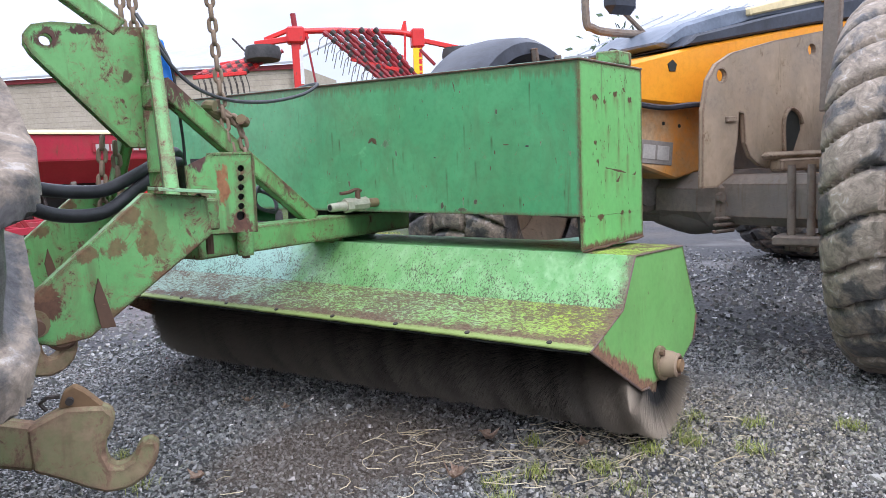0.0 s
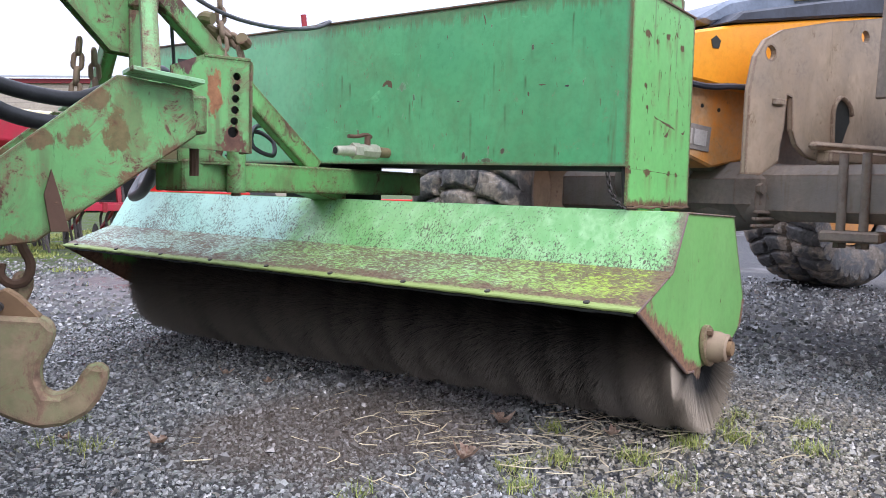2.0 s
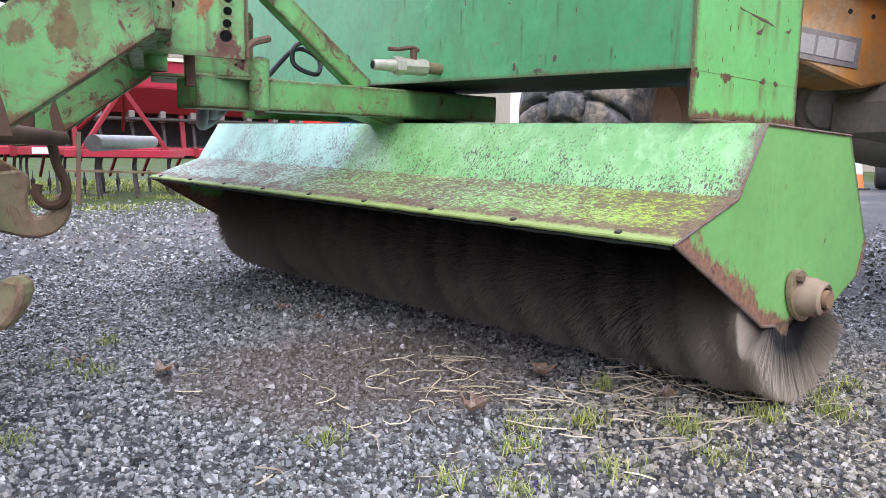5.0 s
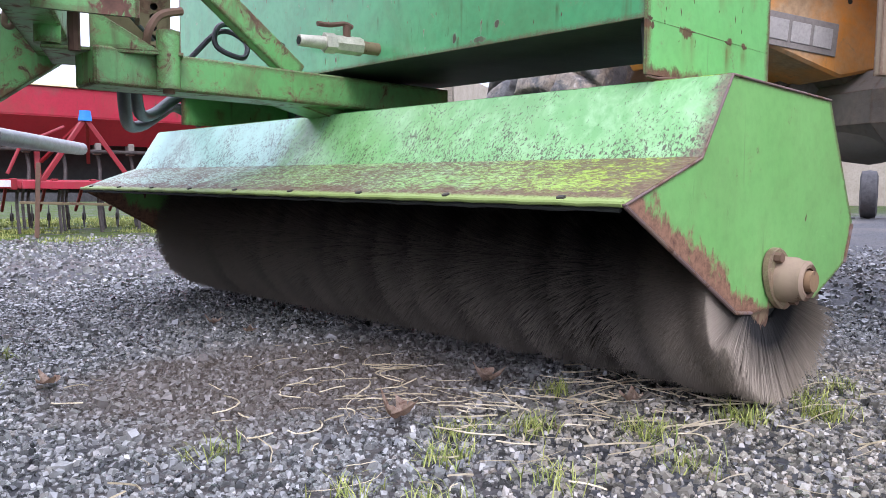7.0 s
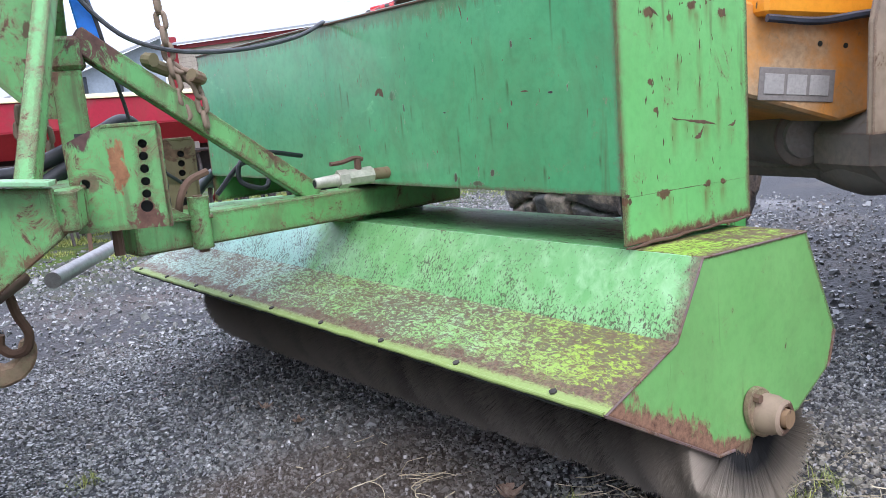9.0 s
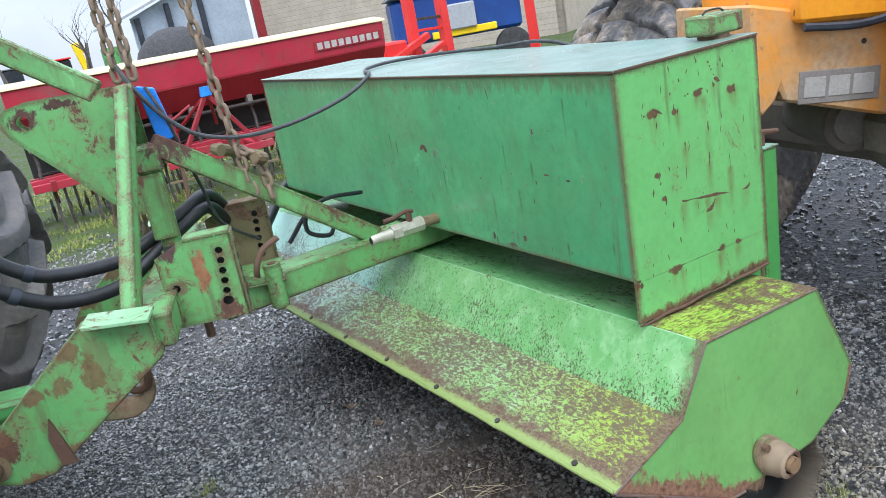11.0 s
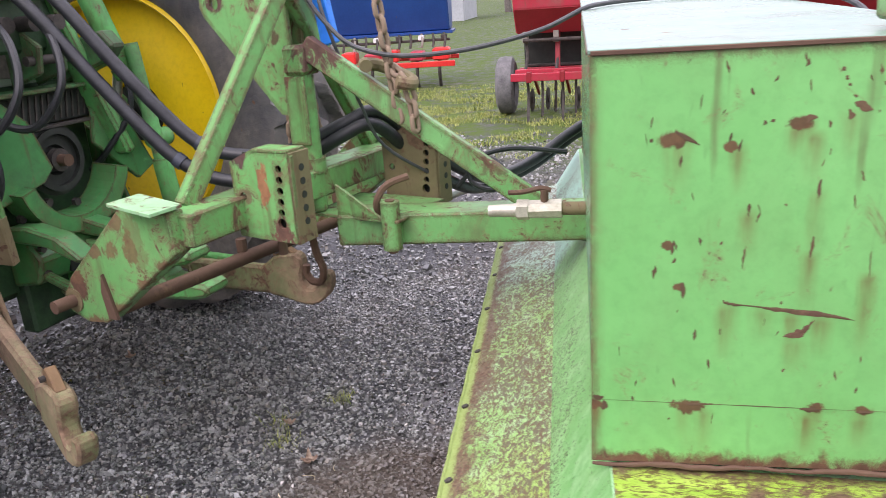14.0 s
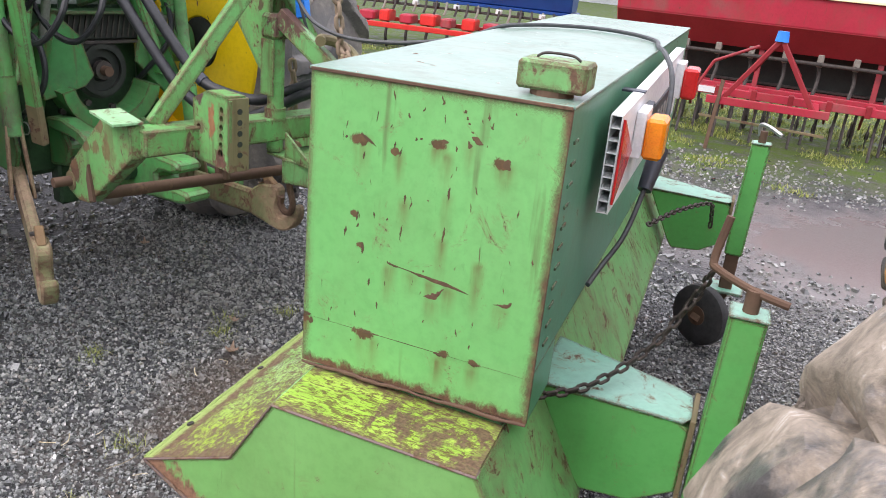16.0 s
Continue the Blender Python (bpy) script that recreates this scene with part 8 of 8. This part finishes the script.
part("gauge_wheel", mr(moved(lathe([(0.0, -0.06), (0.16, -0.11), (0.26, -0.10), (0.285, 0), (0.26, 0.10), (0.16, 0.11), (0.0, 0.06)], 26), Matrix.Translation((1.72, -0.35, 2.84)) @ Matrix.Rotation(radians(86), 4, "X"))), RUBBER, rake, smooth=True)
for x in (-1.6, 1.6):
    part("wheel", mr(moved(lathe([(0.0, -0.08), (0.2, -0.12), (0.30, -0.1), (0.32, 0), (0.30, 0.1), (0.2, 0.12), (0.0, 0.08)], 24), Matrix.Translation((x, -0.2, 0.32)))), RUBBER, rake, smooth=True)

MP = pose(12.7, 17.0, 0, 0, 0, -25)
plough = thing("implement", "dark blue implement with yellow and black parts parked by the barn", "implement", base=(12.7, 17.0, 0))
part("body", moved(box((-1.6, -0.8, 0.9), (1.6, 0.8, 2.0), 0.08), MP), BLUE_PAINT, plough)
part("hood", moved(prism([(-1.7, -0.9, 2.0), (1.7, -0.9, 2.0), (1.3, -0.9, 2.5), (-1.2, -0.9, 2.4)], (0, 1.8, 0), 0.03), MP), BLACK_PLASTIC, plough)
part("yellow_rail", moved(box((-0.7, -1.0, 0.95), (0.9, -0.86, 1.12), 0.02), MP), YELLOW_RIM, plough)
part("pale_box", moved(box((-0.3, -1.1, 1.1), (0.4, -0.85, 1.7), 0.03), MP), ROOF_GREY, plough)
for x in (-1.3, 1.3):
    part("wheel", moved(lathe([(0.0, -0.1), (0.3, -0.14), (0.44, -0.12), (0.46, 0), (0.44, 0.12), (0.3, 0.14), (0.0, 0.1)], 24), MP @ Matrix.Translation((x, -0.7, 0.46))), RUBBER, plough, smooth=True)
red2 = thing("implement", "low red implement frame beside the rake", "implement", base=(8.4, 12.2, 0))
part("frame", box((7.3, 12.1, 0.55), (10.2, 12.25, 0.75), 0.01), RED_BRIGHT, red2)
part("frame", box((7.3, 12.9, 0.55), (10.2, 13.05, 0.75), 0.01), RED_BRIGHT, red2)
part("gearbox", box((8.0, 12.2, 0.7), (8.5, 12.8, 1.25), 0.04), RED_BRIGHT, red2)
for x in (8.75, 9.45):
    part("tower", bar((x, 12.4, 0.7), (x + 0.05, 12.5, 2.3), 0.20, 0.16, 0.01), RED_BRIGHT, red2)
for k in range(2):
    part("guard_bar", bar((8.85, 12.4, 1.35 + 0.2 * k), (9.40, 12.42, 1.33 + 0.2 * k), 0.05, 0.05, 0.006), DULL_IRON if k % 2 else RED_BRIGHT, red2)
part("draft_arm", bar((7.5, 12.0, 0.72), (9.0, 12.3, 1.25), 0.12, 0.12, 0.01), RED_BRIGHT, red2)
part("draft_arm", bar((8.1, 11.8, 0.70), (9.3, 12.3, 1.05), 0.10, 0.10, 0.01), RED_BRIGHT, red2)
for k in range(6):
    part("leg", bar((7.4 + k * 0.55, 12.2, 0.6), (7.4 + k * 0.55, 12.1, 0.0), 0.07, 0.07, 0.01), DULL_IRON, red2)

# distant parked machines at the yard's end
for x, y, mat, nm, lab in ((10.1, 70.0, RED_BRIGHT, "parked_tractor", "small red tractor with a yellow arm far across the yard"), (6.6, 72.0, ROOF_GREY, "parked_tractor", "pale parked tractor far across the yard"), (14.3, 70.0, TRACTOR_GREEN, "storage_tank", "green plastic tank far across the yard")):
    if nm == "parked_tractor":
        tt = thing(nm, lab, "tractor", base=(x, y, 0))
        part("bonnet", box((x - 0.6, y - 1.2, 0.8), (x + 0.6, y + 0.8, 1.7), 0.08), mat, tt)
        part("cab", box((x - 0.75, y + 0.6, 1.2), (x + 0.75, y + 2.2, 2.9), 0.12), GLASS_DARK, tt)
        part("roof", box((x - 0.85, y + 0.5, 2.9), (x + 0.85, y + 2.3, 3.05), 0.06), mat, tt)
        for sx in (-0.95, 0.95):
            part("wheel", moved(lathe([(0, -0.2), (0.6, -0.24), (0.8, -0.2), (0.82, 0), (0.8, 0.2), (0.6, 0.24), (0, 0.2)], 24), Matrix.Translation((x + sx, y + 1.2, 0.82)) @ Matrix.Rotation(radians(90), 4, "Z")), RUBBER, tt, smooth=True)
        if mat is RED_BRIGHT:
            part("loader_arm", bar((x + 1.7, y - 0.5, 1.4), (x + 1.2, y - 0.5, 4.0), 0.45, 0.5, 0.03), YELLOW_RIM, tt)
            part("loader_arm", bar((x + 1.2, y - 0.5, 3.9), (x + 2.0, y - 0.5, 3.2), 0.40, 0.4, 0.03), YELLOW_RIM, tt)
    else:
        solid(nm, rod((x, y, 0), (x, y, 3.2), 1.1, 28), mat, lab, "tank", smooth=True)

# ---------------------------------------------------------------- buildings


BA, BB = Vector((13.9, 34.0, 0)), Vector((20.7, 22.0, 0))
BD = (BB - BA).normalized()
BN = Vector((-BD.y, BD.x, 0))
barn = thing("barn", "long cream block barn with a grey sheet roof and red trim", "barn", base=(18, 30, 0))


def quad(p, q, z0, z1, th, w=0):
    n = Vector((-(q - p).y, (q - p).x, 0)).normalized() * th
    return prism([p + Vector((0, 0, z0)), q + Vector((0, 0, z0)), q + Vector((0, 0, z1)), p + Vector((0, 0, z1))], n, w)


wall_b = part("wall", quad(BA, BB, 0, 4.75, 0.25), BLOCK_WALL, barn, "cream concrete-block wall")
for k in range(23):
    part("mortar_line", quad(BA - BN * 0.004, BB - BN * 0.004, 0.2 + k * 0.2, 0.212 + k * 0.2, 0.003), PATCH_GREY, wall_b)
part("red_gutter", quad(BA - BN * 0.12, BB - BN * 0.12, 4.75, 4.92, 0.12), RED_DARK, barn, "dark red eaves board")
roof = prism([BA - BN * 0.3 + Vector((0, 0, 4.93)), BB - BN * 0.3 + Vector((0, 0, 4.93)), BB + BN * 6 + Vector((0, 0, 6.6)), BA + BN * 6 + Vector((0, 0, 6.6))], (0, 0, 0.08), 0)
part("roof", roof, ROOF_GREY, barn, "grey corrugated roof")
part("corner_post", bar(BA - BN * 0.05, BA - BN * 0.05 + Vector((0, 0, 5.3)), 0.35, 0.35, 0.02), RED_DARK, barn, "red steel corner post")
part("end_wall", quad(BB, BB + BN * 6, 0, 4.9, 0.25), BLOCK_WALL, barn)
LA = Vector((8.6, 34.2, 0))
shed = thing("lean_to", "pale blue sheeted lean-to with dark posts", "shed", base=(9.5, 34.5, 0))
part("wall", prism([LA, BA + Vector((-0.4, 0.2, 0)), BA + Vector((-0.4, 0.2, 5.3)), LA + Vector((0, 0, 3.4))], (0, 0.15, 0), 0), SHEET_BLUE, shed, "pale blue metal sheeting")
part("roof", prism([LA + Vector((-0.5, -0.6, 3.35)), BA + Vector((-0.3, -0.4, 5.35)), BA + Vector((-0.3, 6, 5.35)), LA + Vector((-0.5, 6, 3.35))], (0, 0, 0.1), 0), ROOF_GREY, shed)
for x in (8.8, 10.1, 11.5):
    part("post", bar((x, 34.05, 0), (x, 34.05, 3.3 + (x - 8.6) * 0.32), 0.22, 0.2, 0.02), BLACK_PLASTIC, shed)
solid("black_tarpaulin", moved(lathe([(0.0, 2.75), (0.5, 2.70), (1.0, 2.45), (1.4, 2.0), (1.65, 1.3), (1.75, 0.0)], 28), Matrix.Translation((9.4, 31.6, 0)) @ Matrix.Rotation(radians(90), 4, "X")), RUBBER, "black tarpaulin drawn over a round heap beside the barn", "tarpaulin", smooth=True)

hall = thing("farm_building", "low white-roofed farm building beyond the loading machine", "building", base=(36, 12, 0))
part("wall", box((34, -10, 0), (34.3, 17, 5.6), 0), BLOCK_WALL, hall)
part("roof", prism([(33.5, -10.5, 5.6), (33.5, 17.5, 5.6), (44, 17.5, 8.6), (44, -10.5, 8.6)], (0, 0, 0.12), 0), ROOF_GREY, hall, "pale corrugated roof")
for k in range(30):
    part("roof_rib", bar((33.5, -10.2 + k * 0.93, 5.74), (44, -10.2 + k * 0.93, 8.74), 0.10, 0.06, 0), ROOF_GREY, hall)
shed2 = thing("shed", "small grey shed far across the yard", "shed", base=(-8, 48, 0))
part("wall", box((-10, 46, 0), (-4, 52, 4.6), 0), ROOF_GREY, shed2)
part("roof", prism([(-10.4, 45.6, 4.6), (-3.6, 45.6, 4.6), (-3.6, 45.6, 4.9), (-10.4, 45.6, 5.6)], (0, 6.8, 0), 0), DULL_IRON, shed2)
part("window", box((-6.6, 45.95, 1.6), (-5.4, 46.0, 3.2), 0.01), GLASS_DARK, shed2)

# ---------------------------------------------------------------- traffic cone
cone = thing("traffic_cone", "orange and white traffic cone at the yard's edge", "cone", base=(17.0, 6.5, 0))
part("base_plate", box((16.8, 6.3, 0), (17.2, 6.7, 0.04), 0.01), RUBBER, cone)
part("lower_cone", rod((17, 6.5, 0.04), (17, 6.5, 0.30), 0.15, 20, 0.105), CONE_ORANGE, cone, smooth=True)
part("white_sleeve", rod((17, 6.5, 0.30), (17, 6.5, 0.58), 0.107, 20, 0.058), WHITE_PVC, cone, smooth=True)
part("tip", rod((17, 6.5, 0.58), (17, 6.5, 0.75), 0.056, 20, 0.025), CONE_ORANGE, cone, smooth=True)
for x, y in ((17.8, 6.3), (18.4, 6.0)):
    solid("loose_tyre", moved(lathe([(0.25, -0.12), (0.36, -0.16), (0.46, -0.13), (0.48, 0), (0.46, 0.13), (0.36, 0.16), (0.25, 0.12), (0.25, -0.12)], 28), Matrix.Translation((x, y, 0.48)) @ Matrix.Rotation(radians(20), 4, "Z")), RUBBER,
          "old tyre standing beside the cone", "tyre", smooth=True)


# ---------------------------------------------------------------- trees
def tree(x, y, h, seed, leafy, label):
    rng = random.Random(seed)
    th = thing("tree", label, "tree", base=(x, y, 0))
    b = bmesh.new()
    tips = []

    def grow(p, d, ln, r, lvl):
        pts, rad = [p.copy()], [r]
        q = p.copy()
        dd = d.copy()
        for i in range(4):
            dd = (dd + Vector((rng.uniform(-0.18, 0.18), rng.uniform(-0.18, 0.18), rng.uniform(-0.05, 0.14)))).normalized()
            q = q + dd * ln / 4
            pts.append(q.copy())
            rad.append(r * (1 - 0.16 * (i + 1)))
        tube(pts, rad, 6 if lvl < 2 else 4, b)
        if lvl >= 5 or r < 0.008:
            tips.append(pts[-1])
            return
        for _ in range(rng.choice((2, 3, 3))):
            k = rng.choice((1, 2, 3, 4))
            nd = (dd + Vector((rng.uniform(-0.9, 0.9), rng.uniform(-0.9, 0.9), rng.uniform(-0.2, 0.6)))).normalized()
            grow(pts[k], nd, ln * rng.uniform(0.6, 0.8), rad[k] * 0.62, lvl + 1)
    grow(Vector((x, y, 0)), Vector((0, 0, 1)), h * 0.30, h * 0.024, 0)
    part("trunk", b, BARK, th, smooth=True)
    if leafy:
        c = bmesh.new()
        for p in tips:
            for _ in range(26):
                o = Vector((rng.gauss(0, 0.45), rng.gauss(0, 0.45), rng.gauss(0, 0.4)))
                u = Vector((rng.uniform(-1, 1), rng.uniform(-1, 1), rng.uniform(-1, 1))).normalized() * 0.16
                w = u.orthogonal().normalized() * 0.09
                c.faces.new([c.verts.new(p + o + s) for s in (-u, w, u, -w)])
        part("crown", c, LEAF_GREEN, th)


tree(2.6, 60, 11, 11, False, "bare winter tree at the far end of the yard")
tree(5.6, 64, 10, 12, False, "bare winter tree at the far end of the yard")
tree(-2.5, 58, 12, 13, False, "bare winter tree beyond the yard")
tree(10.6, 60, 12, 14, False, "bare winter tree beyond the lean-to")
tree(13.2, 61, 15, 17, False, "tall bare winter tree beyond the lean-to")
tree(25.5, 7.4, 7.4, 15, True, "evergreen tree beyond the loading machine")
tree(24.5, 11.2, 7.2, 16, True, "evergreen tree beyond the mudguard")

# ---------------------------------------------------------------- litter on the gravel


def litter():
    rng = random.Random(21)
    b = bmesh.new()

    def straw(x, y, ln, a):
        p = Vector((x, y, 0.012 + rng.uniform(0, 0.012)))
        d = Vector((math.cos(a), math.sin(a), rng.uniform(-0.02, 0.08)))
        c = rng.gauss(0, 0.9)
        kink = rng.randrange(1, 6) if rng.random() < 0.55 else 9
        pts = [p]
        for i in range(6):
            cc = c / 6 + (rng.uniform(-0.9, 0.9) if i == kink else rng.uniform(-0.22, 0.22))
            ca, sa = math.cos(cc), math.sin(cc)
            d = Vector((d.x * ca - d.y * sa, d.x * sa + d.y * ca, d.z * 0.7 + rng.uniform(-0.05, 0.05)))
            q = pts[-1] + d * ln / 6
            q.z = min(max(q.z, 0.013), 0.030)
            pts.append(q)
        tube(pts, rng.choice((0.0007, 0.0010, 0.0014, 0.0021)), 3, b)
    # two drifts of straw in front of the brush, and a thin scatter
    for _ in range(46):
        straw(rng.gauss(2.36, 0.14), rng.gauss(1.80, 0.16), rng.uniform(0.05, 0.20), rng.uniform(0, 6.28))
    for _ in range(110):
        straw(rng.gauss(2.55, 0.28), rng.gauss(1.34, 0.15), rng.uniform(0.04, 0.16), rng.uniform(0, 6.28))
    for _ in range(46):
        straw(rng.gauss(2.95, 0.25), rng.gauss(0.98, 0.16), rng.uniform(0.05, 0.20), rng.uniform(-0.6, 0.4))
    for _ in range(90):
        straw(rng.uniform(1.6, 4.0), rng.uniform(0.5, 2.4), rng.uniform(0.02, 0.08), rng.uniform(0, 6.28))
    me = finish(b, "straw", STRAW)
    tagged(new("straw", me), "bleached straw scattered on the gravel", "straw", kind="stuff")
    b = bmesh.new()
    spots = [(2.18, 1.26, 22), (2.44, 1.28, 26), (2.60, 1.10, 30), (2.85, 1.02, 36), (3.02, 0.93, 36), (2.30, 1.36, 20), (2.70, 1.45, 18), (1.95, 1.22, 14), (1.86, 1.56, 12), (3.35, 0.78, 22),
             (2.02, 1.10, 18), (1.62, 2.42, 16), (1.75, 2.75, 18), (3.15, 1.02, 18), (2.25, 1.05, 14), (3.5, 0.45, 26), (3.3, 1.0, 16), (1.30, 1.98, 16), (2.5, 0.95, 16), (3.05, 0.70, 26), (1.55, 2.55, 10)]

    def blade(x, y, h, lean):
        a = rng.uniform(0, 6.28)
        d = Vector((math.cos(a), math.sin(a), 0))
        w = Vector((-d.y, d.x, 0)) * rng.uniform(0.0007, 0.0016)
        p = Vector((x, y, 0.002))
        q = p + d * lean * 0.4 + Vector((0, 0, h * 0.65))
        r = p + d * lean + Vector((0, 0, h))
        b.faces.new([b.verts.new(v) for v in (p - w, p + w, q + w * 0.8, q - w * 0.8)])
        b.faces.new([b.verts.new(v) for v in (q - w * 0.8, q + w * 0.8, r)])
    for x, y, n in spots:
        for _ in range(n * 4):
            blade(x + rng.gauss(0, 0.030), y + rng.gauss(0, 0.030), rng.uniform(0.012, 0.048), rng.uniform(0.010, 0.055))
    me = finish(b, "grass_tufts", GRASS)
    tagged(new("grass_tufts", me), "small tufts of grass growing through the gravel", "grass", kind="stuff")
    # verge
    rg = np.random.default_rng(9)
    n = 190000
    x = rg.uniform(-3.5, 9.5, n)
    y = 6.1 + 7.8 * rg.beta(1.4, 1.8, n)
    clump = np.sin(x * 3.1 + 1.3 * np.sin(y * 2.7)) * np.sin(y * 3.6 + np.sin(x * 2.1)) + 0.6 * np.sin(x * 7.3 + 2.0 * np.sin(y * 5.1)) * np.sin(y * 8.3) + 0.30 * (y - 9.9)
    ok = rg.uniform(-0.1, 0.8, n) < clump
    x, y = x[ok], y[ok]
    n = len(x)
    h = rg.uniform(0.010, 0.055, n)
    a = rg.uniform(0, 6.283, n)
    w = 0.005
    lean = rg.uniform(0.0, 0.045, n)
    p = np.zeros((n, 3, 3))
    p[:, 0, 0], p[:, 0, 1] = x - w * np.sin(a), y + w * np.cos(a)
    p[:, 1, 0], p[:, 1, 1] = x + w * np.sin(a), y - w * np.cos(a)
    p[:, 2, 0], p[:, 2, 1], p[:, 2, 2] = x + lean * np.cos(a), y + lean * np.sin(a), h
    me = bpy.data.meshes.new("verge_grass")
    me.from_pydata(p.reshape(-1, 3), [], np.arange(3 * n).reshape(n, 3))
    me.materials.append(GRASS)
    tagged(new("verge_grass", me), "rough grass along the verge under the seed drill", "grass", kind="stuff")


litter()


def leaf(x, y, s, a, curl, tone_label, z=0.014):
    rr = random.Random(int(x * 1000 + y * 77))
    b = bmesh.new()
    n = 9
    out = []
    for i in range(n + 1):
        t = i / n
        w = s * 0.42 * math.sin(math.pi * min(1, t * 0.94 + 0.03)) ** 0.7 * (1 + 0.35 * math.sin(11 * t + s * 50)) * rr.uniform(0.75, 1.15)
        zc = curl * s * (0.5 - t) ** 2
        out.append([b.verts.new((s * (t - 0.5) + s * 0.05 * k * math.sin(9 * t), k * w * (1 + 0.2 * math.sin(5 * i)), zc + curl * s * 0.5 * (k * w / s) ** 2 * 4 + s * rr.uniform(-0.05, 0.07) + 0.10 * s * abs(math.sin(3 * k + 4 * t))))
                    for k in (-1, -0.6, -0.25, 0, 0.25, 0.6, 1)])
    for p, q in zip(out, out[1:]):
        for k in range(6):
            b.faces.new((p[k], p[k + 1], q[k + 1], q[k]))
    res = bmesh.ops.solidify(b, geom=b.faces[:], thickness=0.0012)
    moved(b, Matrix.Translation((x, y, z)) @ Matrix.Rotation(a, 4, "Z") @ Matrix.Rotation(0.15, 4, "X"))
    solid("dry_leaf", b, DRY_LEAF, tone_label, "leaf", group="fallen leaves", smooth=True)


leaf(2.245, 1.49, 0.075, 0.4, 1.3, "pale curled dry leaf on the gravel", 0.016)
leaf(2.62, 1.60, 0.085, 1.1, 1.0, "crumpled red-brown leaf on the gravel", 0.018)
leaf(2.75, 1.25, 0.055, 2.2, 1.4, "curled brown leaf on the gravel", 0.016)
leaf(1.765, 2.30, 0.060, 0.2, 0.6, "flat pale leaf on the gravel", 0.014)
leaf(1.60, 2.54, 0.045, 2.0, 0.8, "small brown leaf on the gravel", 0.014)
leaf(2.47, 2.88, 0.050, 1.0, 0.8, "small dry leaf near the brush", 0.014)
leaf(2.49, 2.63, 0.045, 2.6, 0.9, "small dry leaf near the brush", 0.014)
leaf(0.60, 3.08, 0.05, 0.7, 0.8, "small pale leaf on the gravel", 0.014)
